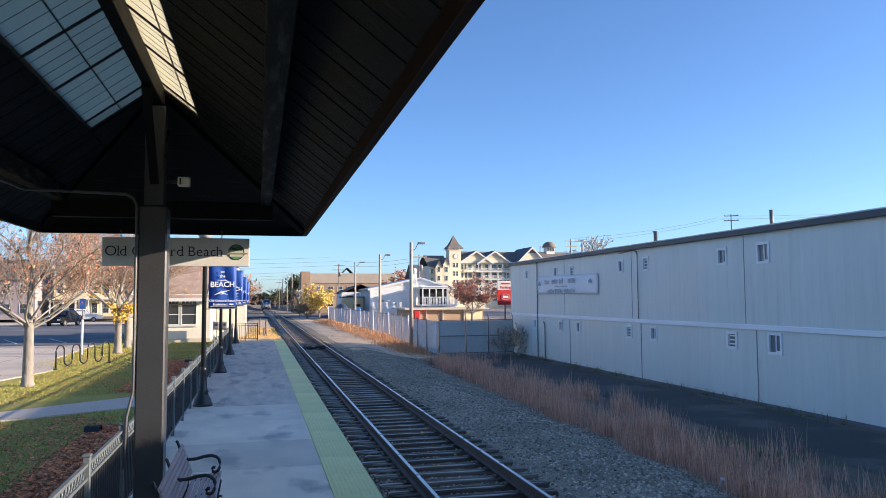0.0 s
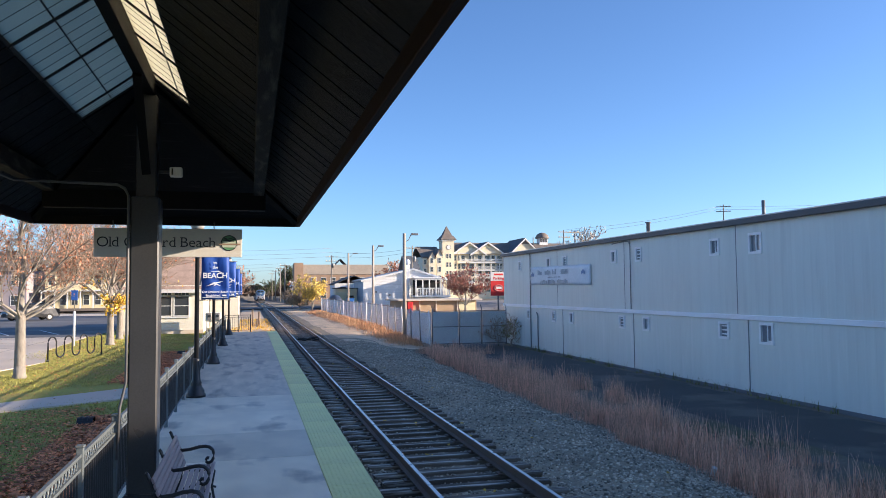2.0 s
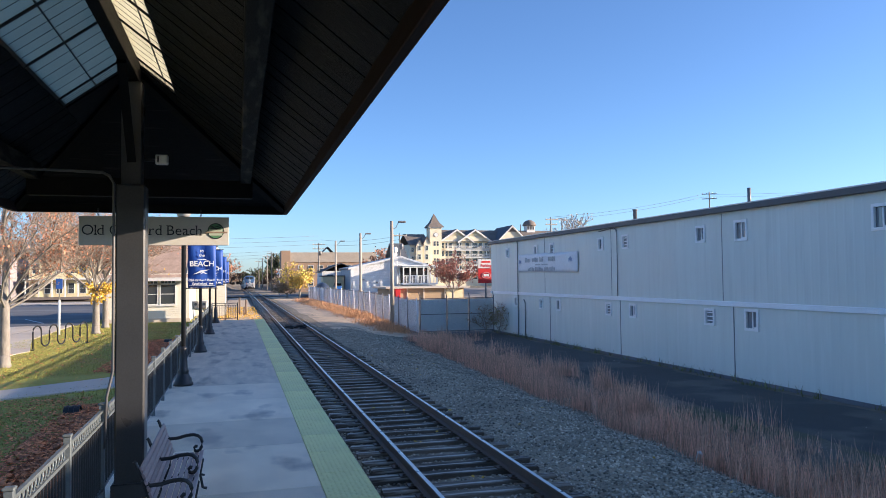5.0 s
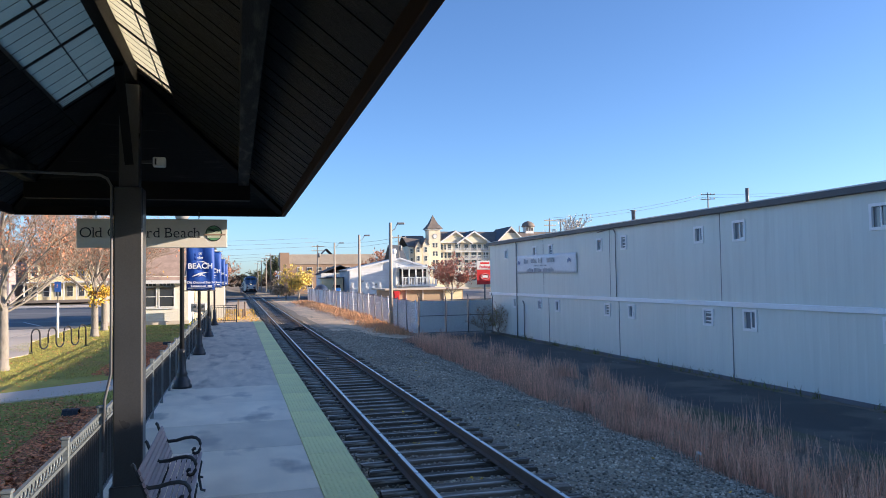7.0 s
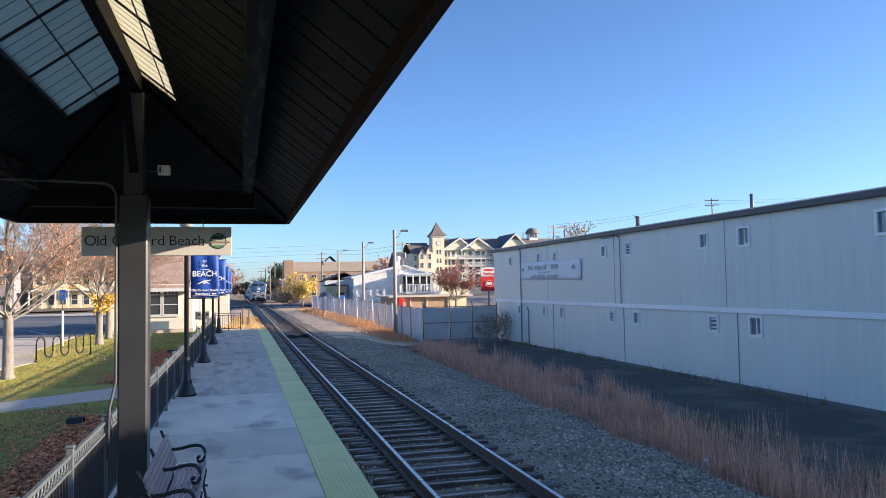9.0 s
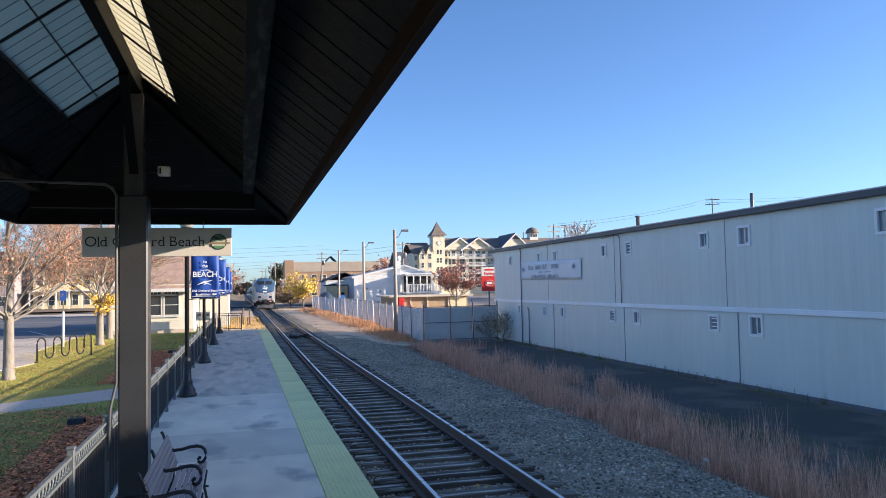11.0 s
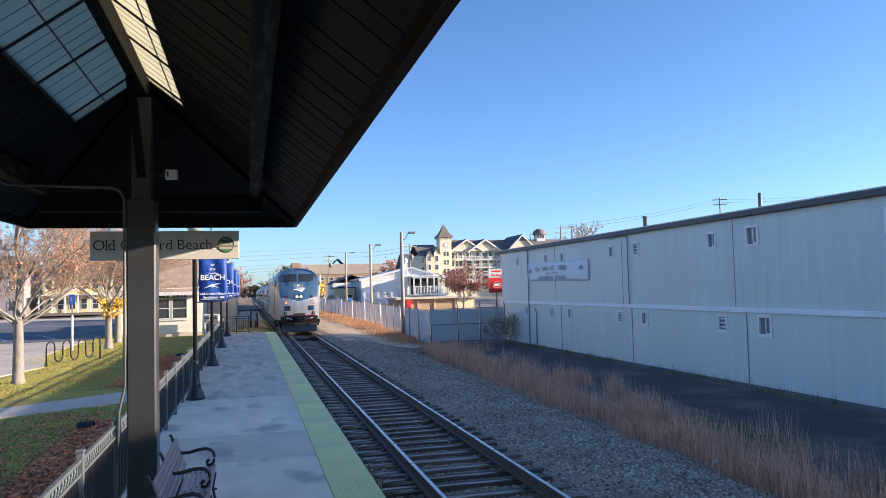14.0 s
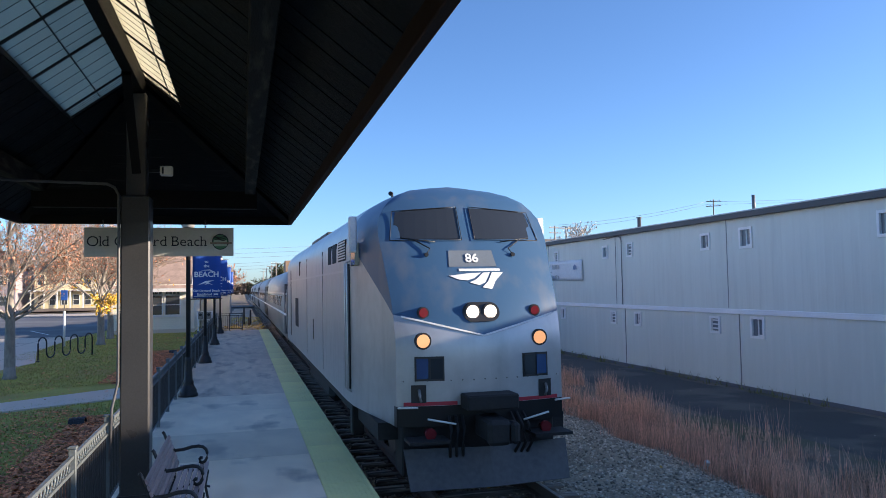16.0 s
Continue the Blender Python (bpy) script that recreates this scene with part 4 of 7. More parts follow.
# headlight pair in its dark housing
on_nose("headlight_housing", [(x * 1.0, z) for x, z in [(-0.13 + 0.14 * math.cos(a) - 0.0, 2.39 + 0.135 * math.sin(a)) for a in [math.pi / 2 + math.pi * i / 10 for i in range(11)]] + [(0.13 + 0.14 * math.cos(a), 2.39 + 0.135 * math.sin(a)) for a in [-math.pi / 2 + math.pi * i / 10 for i in range(11)]]], 0.02, 0.03, M_BLACK)
for x in (-0.13, 0.13):
    disc_light("headlight", x, 2.39, 0.098, M_BLACK, M_LAMP_W, "lit white round headlight")
# number plate with the fleet number and brand mark in plain shapes
on_nose("number_board", [(-0.36, 3.03), (0.36, 3.03), (0.33, 3.27), (-0.33, 3.27)], 0.012, 0.014, mat("number_board_grey", (0.16, 0.19, 0.22), 0.4, vary=0.1, bump=0))


def text_mesh(name, words, size, material, parent, m, depth=0.004, align="CENTER", bold=0.022):
    cu = bpy.data.curves.new(name, "FONT")
    cu.body, cu.size, cu.extrude, cu.align_x, cu.align_y = words, size, depth, align, "CENTER"
    cu.offset = size * bold
    tmp = bpy.data.objects.new(name, cu)
    scene.collection.objects.link(tmp)
    me = bpy.data.meshes.new_from_object(tmp.evaluated_get(bpy.context.evaluated_depsgraph_get()))
    bpy.data.objects.remove(tmp)
    me.materials.append(material)
    ob = new(name, me)
    ob.parent = parent
    ob.matrix_basis = m
    return ob


tilt = math.degrees(math.atan(0.58))
pn = front_point(0, 3.15, 0.014)
text_mesh("fleet_number", "86", 0.20, M_LETW, loco, pose(pn.x, pn.y, pn.z, 90 - tilt, 0, 0))
for outline in ([(-0.38, 2.90), (-0.24, 2.84), (-0.12, 2.83), (-0.02, 2.86), (0.10, 2.94), (-0.12, 2.93)], [(-0.10, 2.80), (0.04, 2.76), (0.14, 2.80), (0.24, 2.945), (0.13, 2.94), (0.02, 2.85)], [(0.08, 2.73), (0.22, 2.70), (0.30, 2.82), (0.44, 2.94), (0.27, 2.945), (0.18, 2.81)]):
    on_nose("brand_mark", outline, 0.012, 0.006, M_LETW)
on_nose("brand_bar", [(-0.22, 2.965), (0.40, 2.965), (0.40, 3.0), (-0.22, 3.0)], 0.012, 0.006, M_LETW)
bm = bmesh.new()
for s in (-1, 1):
    for k in range(6):
        xa, xb = s * 1.12 * k / 6, s * 1.12 * (k + 1) / 6
        za, zb = 2.07 + 0.25 * abs(xa), 2.07 + 0.25 * abs(xb)
        slab_poly(bm, [front_point(xa, za - 0.014, 0.022), front_point(xb, zb - 0.014, 0.022), front_point(xb, zb + 0.010, 0.022), front_point(xa, za + 0.010, 0.022)][::s], 0.02)
part("white_pinstripe", bm, M_LETW, loco)
# pilot, coupler, anticlimber
part("anticlimber", box(-0.36, 0.36, -0.02, 0.35, 1.10, 1.30, 0.02), M_UNDER, loco)
part("pilot_beam", box(-1.12, 1.12, 0.62, 1.1, 0.16, 1.10, 0.02), M_UNDER, loco)
bm = bmesh.new()
vs = [bm.verts.new(p) for p in ((-1.16, 0.32, 0.60), (1.16, 0.32, 0.60), (1.12, 0.10, 0.10), (-1.12, 0.10, 0.10), (0, 0.0, 0.10), (0, 0.22, 0.58))]
bm.faces.new((vs[0], vs[3], vs[4], vs[5]))
bm.faces.new((vs[5], vs[4], vs[2], vs[1]))
bm.normal_update()
bmesh.ops.solidify(bm, geom=bm.faces[:], thickness=0.04)
part("plow", bm, M_PLOW, loco, "dark grey steel plow")
bm = bmesh.new()
quad_box(bm, -0.16, 0.16, -0.25, 0.35, 0.72, 1.0, 0.03)
quad_box(bm, -0.20, 0.12, -0.38, -0.22, 0.70, 1.02, 0.05)
quad_box(bm, 0.10, 0.22, -0.42, -0.2, 0.72, 1.0, 0.04)
part("coupler", bm, M_UNDER, loco)
part("frame", box(-1.40, 1.40, 0.9, LEN - 0.2, 0.62, 0.86), M_UNDER, loco)
part("fuel_tank", box(-1.35, 1.35, 7.3, 12.2, 0.22, 0.80, 0.12), M_UNDER, loco)
bm = bmesh.new()
for x, y, h in ((-0.75, 2.9, 0.0), (0.75, 2.9, 0.0), (0.1, 3.0, 0.0)):
    rod(bm, (x, y, 4.1), (x, y, 4.36 + h), 0.02, seg=6)
    rod(bm, (x - 0.05, y - 0.1, 4.33 + h), (x + 0.02, y + 0.15, 4.36 + h), 0.04, 0.03, seg=8)
part("air_horn", bm, M_UNDER, loco)
part("roof_hatch", box(-0.7, 0.7, 13.5, 18.5, 4.2, 4.5, 0.05), M_PLOW, loco)
part("roof_hatch", box(-0.5, 0.5, 6.5, 9.5, 4.2, 4.45, 0.05), M_PLOW, loco)


def bogie(parent, y, base, wheels):
    b = new("bogie")
    b.parent = parent
    b.location = (0, y, 0)
    for s in (-1, 1):
        bm = bmesh.new()
        quad_box(bm, min(s * 0.98, s * 1.14), max(s * 0.98, s * 1.14), -base / 2 - 0.35, base / 2 + 0.35, 0.52, 0.74, 0.03)
        for w in wheels:
            quad_box(bm, min(s * 1.0, s * 1.2), max(s * 1.0, s * 1.2), w - 0.18, w + 0.18, 0.32, 0.66, 0.03)
        quad_box(bm, min(s * 1.0, s * 1.22), max(s * 1.0, s * 1.22), -0.35, 0.35, 0.34, 0.6, 0.05)
        part("side_frame", bm, M_UNDER, b)
    for w in wheels:
        bm = bmesh.new()
        for s in (-1, 1):
            rod(bm, (s * 0.70, w, 0.46), (s * 0.83, w, 0.46), 0.46, seg=24)
            rod(bm, (s * 0.66, w, 0.46), (s * 0.70, w, 0.46), 0.49, seg=24)
        rod(bm, (-0.7, w, 0.46), (0.7, w, 0.46), 0.08, seg=8)
        part("wheelset", bm, M_RAIL, b)


bogie(loco, 4.2, 2.75, (-1.37, 1.37))
bogie(loco, LEN - 4.0, 2.75, (-1.37, 1.37))

# ---- coaches ----
M_FLUTE = siding("fluted_steel", (0.34, 0.33, 0.32), 0.09, rough=0.42, stain=(0.36, 0.35, 0.34), axis_no=2)
M_FLUTE.node_tree.nodes["Principled BSDF"].inputs["Metallic"].default_value = 0.75


def coach():
    c = group_at("passenger_coach", 3.2, 360, RAIL_TOP, "fluted stainless steel passenger coach with dark window band", "railway coach", "coaches of the train")
    prof = [(1.30, 0.55), (1.46, 0.9), (1.53, 1.5), (1.55, 2.1), (1.50, 2.7), (1.40, 3.1), (1.20, 3.45), (0.85, 3.70), (0.4, 3.83), (0, 3.86)]
    ring = prof + [(-a, b) for a, b in prof[-2::-1]]
    bm = bmesh.new()
    rings = [[bm.verts.new((x, y, z)) for x, z in ring] for y in (0.25, 8, 17, 25.6)]
    for a, b in zip(rings, rings[1:]):
        for i in range(len(ring) - 1):
            f = bm.faces.new((a[i], b[i], b[i + 1], a[i + 1]))
            f.smooth = True
    bm.faces.new(rings[0])
    bm.faces.new(rings[-1][::-1])
    part("shell", bm, M_FLUTE, c)
    part("underframe", box(-1.2, 1.2, 0.6, 25.2, 0.5, 0.8), M_UNDER, c)
    part("equipment_box", box(-1.25, 1.25, 9, 16.5, 0.28, 0.7, 0.05), M_UNDER, c)
    part("diaphragm", box(-0.75, 0.75, -0.15, 0.28, 0.9, 3.4, 0.05), M_UNDER, c)
    for s in (-1, 1):
        for k in range(12):
            yy = 2.6 + k * 1.72
            if k in (0, 11):
                continue
            part("window", box(min(s * 1.46, s * 1.553), max(s * 1.46, s * 1.553), yy, yy + 1.05, 1.98, 2.45, 0.01), M_SHIELD, c)
        for yy in (0.9, 23.6):
            part("door", box(min(s * 1.44, s * 1.556), max(s * 1.44, s * 1.556), yy, yy + 0.95, 0.95, 2.95, 0.01), M_PLOW, c)
        part("letterboard", box(min(s * 1.44, s * 1.535), max(s * 1.44, s * 1.535), 0.4, 25.4, 2.52, 2.60), M_STEEL, c)
        part("stripe", box(min(s * 1.5, s * 1.566), max(s * 1.5, s * 1.566), 0.4, 25.4, 1.70, 1.78), M_FLASH, c)
    for yy in (4.0, 22.0):
        bogie(c, yy, 2.6, (-1.3, 1.3))
    return c


coaches = [coach()]
for k in range(4):
    coaches.append(copy_thing(coaches[0], pose(3.2, 360 + 26 * (k + 1), RAIL_TOP)))


# ---- platform furniture ----
M_SIGN = mat("sign_cream", (0.70, 0.655, 0.58), 0.55, fine=30, coarse=2, vary=0.06, bump=0.03)
M_SIGNINK = mat("sign_ink", (0.02, 0.022, 0.03), 0.5, vary=0.1, bump=0)
M_GREEN = mat("emblem_green", (0.10, 0.26, 0.13), 0.5, vary=0.2, bump=0)
M_PALE = mat("emblem_pale", (0.50, 0.55, 0.42), 0.5, vary=0.1, bump=0)
M_BANBLUE = mat("banner_blue", (0.012, 0.07, 0.33), 0.6, fine=60, coarse=3, vary=0.14, bump=0.1)
M_BENCHW = mat("bench_slat", (0.31, 0.225, 0.22), 0.34, fine=30, coarse=3, vary=0.25, bump=0.2, stretch=(8, 1, 8), each=0.2)
M_FENCE = mat("fence_metal", (0.14, 0.16, 0.165), 0.45, metal=0.2, fine=40, coarse=2, vary=0.25, bump=0.05)
M_FENCED = mat("fence_dark", (0.035, 0.035, 0.037), 0.45, fine=40, coarse=2, vary=0.25, bump=0.05)

sign = group_at("station_sign", -1.235, 12.1, 3.33, "cream hanging station name sign with dark serif lettering", "sign")
part("board", box(-1.085, 1.085, -0.02, 0.02, -0.225, 0.22, 0.006), M_SIGN, sign)
STEMS = {"l": "c", "d": "r", "h": "lr", "r": "l", "B": "l", "a": "r"}
CUT = -0.006


def serif_letter(ch, size, x, parent):
    """One raised letter with thin strokes and bracketed serifs at its stems; returns it with its width and start."""
    o = text_mesh("letter", ch, size, M_SIGNINK, parent, pose(x, -0.024, 0, 90, 0, 0), 0.002, "LEFT", CUT)
    xs = [v.co.x for v in o.data.vertices]
    ys = [v.co.y for v in o.data.vertices]
    bm = bmesh.new()
    bm.from_mesh(o.data)
    low = min(ys) + (0.003 if ch in "ade" else 0)
    sw = size * 0.085
    for side in STEMS.get(ch, ""):
        cx = {"c": (min(xs) + max(xs)) / 2, "l": min(xs) + sw * 0.6, "r": max(xs) - sw * 0.6}[side]
        quad_box(bm, cx - sw * 1.15, cx + sw * 1.15, low - 0.002, low + size * 0.045, -0.002, 0.0022)
        if ch in "lhdB" and (ch != "h" or side == "l"):
            top = max(ys)
            quad_box(bm, cx - sw * 1.3, cx + sw * 0.5, top - size * 0.05, top, -0.002, 0.0022)
    bm.to_mesh(o.data)
    bm.free()
    return o, max(xs) - min(xs), min(xs)


WORDS = "Old Orchard Beach"
glyphs = [serif_letter(ch, 0.222, 0, sign) if ch != " " else None for ch in WORDS]
run = sum(g[1] for g in glyphs if g)
step = (1.748 - run - 2 * 0.085) / (len(WORDS) - 3)
pen = -1.04
for g in glyphs:
    if g is None:
        pen += 0.085 - step
        continue
    g[0].location.x = pen - g[2]
    pen += g[1] + step
em = new("emblem")
em.parent = sign
em.location = (0.885, -0.022, 0.0)
bm = bmesh.new()
rod(bm, (0, 0, 0), (0, -0.004, 0), 0.125, seg=28)
part("ring", bm, M_SIGNINK, em)
bm = bmesh.new()
rod(bm, (0, -0.004, 0), (0, -0.007, 0), 0.112, seg=28)
part("disc", bm, M_GREEN, em)
part("pale_band", box(-0.10, 0.10, -0.0105, -0.0075, -0.07, 0.03), M_PALE, em)
part("lettering_bar", box(-0.155, 0.175, -0.014, -0.011, -0.034, -0.008), mat("rust_ink", (0.30, 0.21, 0.15), 0.5, vary=0.1, bump=0), em)
for k in range(3):
    bm = bmesh.new()
    tube(bm, [(-0.09 + 0.18 * i / 6, -0.009, 0.03 + 0.022 * k + 0.012 * math.sin(i * 1.1 + k)) for i in range(7)], 0.006, 4)
    part("wave_line", bm, M_SIGNINK, em)
for x in (-0.82, 0.66):
    bm = bmesh.new()
    for k in range(4):
        zz = 0.225 + k * 0.03
        pts = [(x + 0.010 * math.cos(a) * (1 if k % 2 else 0.2), 0.010 * math.cos(a) * (0.2 if k % 2 else 1), zz + 0.02 * math.sin(a)) for a in [2 * math.pi * i / 8 for i in range(9)]]
        tube(bm, pts, 0.0045, 4)
    part("chain", bm, M_BLACK, sign)

# fence along the platform's back edge
FX = -1.56
fence = group_at("platform_fence", FX, 0, 0, "grey metal picket fence with ring frieze along the platform", "fence")
post_me = rail_bm = None
fy = [2.2 + 1.83 * k for k in range(26)]
for k, yy in enumerate(fy):
    if post_me is None:
        o = part("post", box(-0.032, 0.032, -0.032, 0.032, -0.1, 1.10, 0.004), M_FENCE, fence)
        post_me = o.data
        cap = part("post_cap", box(-0.042, 0.042, -0.042, 0.042, 1.10, 1.125, 0.008), M_FENCE, o)
        cap_me = cap.data
    else:
        o = new("post", post_me)
        o.parent = fence
        c = new("post_cap", cap_me)
        c.parent = o
    o.location = (0, yy, 0)
# panels: rails and the pickets near by are parts of their own, the rest is joined
rail_me = picket_me = ring_me = None
PITCH = (1.83 - 0.23) / 14
far_pick, far_ring = bmesh.new(), bmesh.new()
for k, (a, b) in enumerate(zip(fy, fy[1:])):
    for z in (0.12, 0.90, 1.03):
        if rail_me is None:
            o = part("rail", box(-0.018, 0.018, 0.033, 1.83 - 0.033, -0.015, 0.015), M_FENCE, fence)
            rail_me = o.data
        else:
            o = new("rail", rail_me)
            o.parent = fence
        o.location = (0, a, z)
    for i in range(15):
        yy = a + 0.115 + i * PITCH
        if k < 12:
            if picket_me is None:
                o = part("picket", box(-0.009, 0.009, -0.009, 0.009, 0.135, 0.885), M_FENCED, fence)
                picket_me = o.data
            else:
                o = new("picket", picket_me)
                o.parent = fence
            o.location = (0, yy, 0)
        else:
            quad_box(far_pick, -0.009, 0.009, yy - 0.009, yy + 0.009, 0.135, 0.885)
        if i == 14:
            continue
        yr = yy + PITCH / 2
        if k < 10:
            if ring_me is None:
                bm = bmesh.new()
                tube(bm, [(0, 0.045 * math.cos(q), 0.965 + 0.045 * math.sin(q)) for q in [2 * math.pi * j / 10 for j in range(11)]], 0.007, 4)
                o = part("ring", bm, M_FENCE, fence)
                ring_me = o.data
            else:
                o = new("ring", ring_me)
                o.parent = fence
            o.location = (0, yr, 0)
        else:
            tube(far_ring, [(0, yr + 0.045 * math.cos(q), 0.965 + 0.045 * math.sin(q)) for q in [2 * math.pi * j / 8 for j in range(9)]], 0.007, 3)
tagged(part("far_pickets", far_pick, M_FENCED, fence), kind="stuff")
tagged(part("far_rings", far_ring, M_FENCE, fence), kind="stuff")

# gate across the platform's far end
endf = group_at("end_railing", -0.8, 48.6, 0, "dark metal railing across the platform end", "railing")
for x in (-0.78, 0.0, 0.76):
    part("post", box(x - 0.03, x + 0.03, -0.03, 0.03, 0, 1.12, 0.004), M_FENCED, endf)
for z in (0.12, 0.95, 1.07):
    part("rail", box(-0.75, 0.73, -0.018, 0.018, z - 0.018, z + 0.018), M_FENCED, endf)
for k in range(13):
    x = -0.68 + k * 0.11
    if abs(x) > 0.04:
        part("picket", box(x - 0.01, x + 0.01, -0.01, 0.01, 0.14, 0.93), M_FENCED, endf)


# lamp posts with banners
def lamp_post():
    lp = group_at("street_lamp", -1.30, 19.1, 0, "black cast street lamp with fluted base on the platform", "street lamp", "platform street lamps")
    bm = bmesh.new()
    lathe(bm, [(0.235, 0.0), (0.235, 0.06), (0.20, 0.10), (0.20, 0.16), (0.15, 0.24), (0.125, 0.30), (0.14, 0.34), (0.105, 0.40), (0.09, 0.75), (0.075, 0.85), (0.085, 0.9), (0.055, 0.95)], 16)
    part("base", bm, M_BLACK, lp)
    bm = bmesh.new()
    lathe(bm, [(0.055, 0.94), (0.052, 3.9), (0.07, 3.92), (0.05, 3.98)], 14)
    part("pole", bm, M_BLACK, lp)
    bm = bmesh.new()
    lathe(bm, [(0.05, 3.97), (0.13, 4.02), (0.16, 4.08), (0.14, 4.12)], 14)
    part("fitter", bm, M_BLACK, lp)
    bm = bmesh.new()
    lathe(bm, [(0.13, 4.12), (0.19, 4.22), (0.20, 4.36), (0.15, 4.5), (0.07, 4.56)], 14)
    part("globe", bm, mat("lamp_glass", (0.45, 0.44, 0.42), 0.3, vary=0.1, bump=0), lp)
    bm = bmesh.new()
    lathe(bm, [(0.17, 4.50), (0.12, 4.58), (0.04, 4.64), (0.02, 4.74)], 14)
    part("cap", bm, M_BLACK, lp)
    for z in (2.36, 3.66):
        bm = bmesh.new()
        rod(bm, (0, 0, z), (0.80, 0, z), 0.012, seg=6)
        part("banner_arm", bm, M_BLACK, lp)
    return lp


def lamp_banner():
    b = group_at("lamp_banner", -1.30, 19.1, 0, "blue fabric street banner with white lettering on a lamp", "banner", "street banners on the lamps")
    bm = bmesh.new()
    g = []
    for k in range(9):
        z = lerp(2.375, 3.645, k / 8)
        g.append([bm.verts.new((lerp(0.10, 0.76, i / 8), 0.032 * math.sin(i * 1.25 + k * 0.5) * (0.4 + 0.6 * math.sin(math.pi * k / 8)), z)) for i in range(9)])
    for a, c in zip(g, g[1:]):
        for i in range(8):
            bm.faces.new((a[i], a[i + 1], c[i + 1], c[i]))
    bm.normal_update()
    bmesh.ops.solidify(bm, geom=bm.faces[:], thickness=0.006)
    part("cloth", bm, M_BANBLUE, b, smooth=True)
    for words, z, size in (("to", 3.28, 0.10), ("the", 3.17, 0.10), ("BEACH", 2.96, 0.185), ("Old Orchard Beach", 2.56, 0.078)):
        text_mesh("lettering", words, size, M_LETW, b, pose(0.43, -0.052, z, 90, 0, 0), 0.002)
    text_mesh("lettering", "Established", 0.078, M_LETW, b, pose(0.38, -0.052, 2.47, 90, 0, 0), 0.002)
    part("lettering_bar", box(0.60, 0.70, -0.052, -0.048, 2.452, 2.49), M_LETW, b)
    part("edge_line", box(0.13, 0.73, -0.050, -0.046, 2.42, 2.428), M_LETW, b)
    bm = bmesh.new()
    for q in ([(0.22, 2.70), (0.40, 2.80), (0.62, 2.82), (0.45, 2.76)], [(0.38, 2.70), (0.45, 2.775), (0.58, 2.70), (0.46, 2.735)], [(0.3, 3.06), (0.5, 3.085), (0.66, 3.0), (0.5, 3.06)]):
        slab_poly(bm, [(x, -0.052, z) for x, z in q], 0.003)
    part("gull_shape", bm, M_LETW, b)
    return b


lamp0, ban0 = lamp_post(), lamp_banner()
for k, yy in enumerate((27.6, 36.6, 45.9, 10.0 - 9.5)):
    copy_thing(lamp0, pose(-1.30, yy, 0))
    if yy > 1:
        copy_thing(ban0, pose(-1.30, yy, 0, 0, 0, (4, -3, 5)[k]))
bm = bmesh.new()


# bench
def bench():
    b = group_at("bench", -0.67, 7.42, 0, "platform bench of brown slats with black cast iron arms", "bench")
    L = 2.2
    for k in range(6):
        f = k / 5
        x, z = lerp(-0.11, -0.21, f), lerp(0.50, 0.80, f)
        bm = box(-0.012, 0.012, 0.0, L, -0.025, 0.025, 0.005)
        o = part("back_slat", bm, M_BENCHW, b)
        o.matrix_basis = pose(x, 0, z, 0, -22, 0)
    for k in range(6):
        x = -0.06 + k * 0.058
        z = 0.44 - 0.012 * math.sin(k / 5 * math.pi) + 0.004 * k
        part("seat_slat", box(x - 0.0235, x + 0.0235, 0.0, L, z - 0.012, z + 0.012, 0.005), M_BENCHW, b)
    for yy in (0.05, L / 2, L - 0.05):
        fr = new("iron_frame")
        fr.parent = b
        fr.matrix_basis = pose(0, yy, 0) @ Matrix.Diagonal((0.88, 1, 0.97, 1))
        bm = bmesh.new()
        tube(bm, [(-0.32, 0, 0.90), (-0.30, 0, 0.88), (-0.14, 0, 0.48), (-0.16, 0, 0.30), (-0.26, 0, 0.10), (-0.30, 0, 0.02), (-0.36, 0, 0.015)], 0.02, 6)
        tube(bm, [(-0.14, 0, 0.42), (0.08, 0, 0.40), (0.24, 0, 0.42), (0.275, 0, 0.38), (0.24, 0, 0.2), (0.275, 0, 0.03), (0.33, 0, 0.015)], 0.02, 6)
        tube(bm, [(-0.16, 0, 0.18), (0.08, 0, 0.24), (0.30, 0, 0.18)], 0.014, 6)
        part("leg_frame", bm, M_BLACK, fr)
        bm = bmesh.new()
        arc = [(-0.24, 0, 0.72), (-0.16, 0, 0.66), (-0.05, 0, 0.665), (0.06, 0, 0.69), (0.15, 0, 0.695), (0.21, 0, 0.68), (0.25, 0, 0.645), (0.265, 0, 0.60), (0.26, 0, 0.54), (0.235, 0, 0.50), (0.195, 0, 0.485), (0.165, 0, 0.50), (0.16, 0, 0.53), (0.18, 0, 0.55), (0.205, 0, 0.545)]
        tube(bm, arc, 0.021, 8)
        part("arm", bm, M_BLACK, fr)
    return b


bench()

# ---- station lawn ----
for name, x0, x1, y0, y1 in (("leaf_bed", -3.25, -1.75, 4.0, 17.6), ("leaf_bed", -3.9, -1.75, 23.2, 35.5)):
    sheet(name, axis((x0, x1, 0.3)), axis((y0, y1, 0.4)), 0.02, M_MULCH, "brown mulch bed strewn with fallen leaves", "mulch bed", edge=0.5)
bm = bmesh.new()
slab_poly(bm, [(-14, 14.6, -0.085), (-14, 16.1, -0.085), (-6.0, 20.05, -0.085), (-3.3, 22.2, -0.085), (-1.76, 23.0, -0.085), (-1.76, 20.9, -0.085), (-3.0, 20.0, -0.085), (-5.6, 18.6, -0.085)][::-1], 0.06)
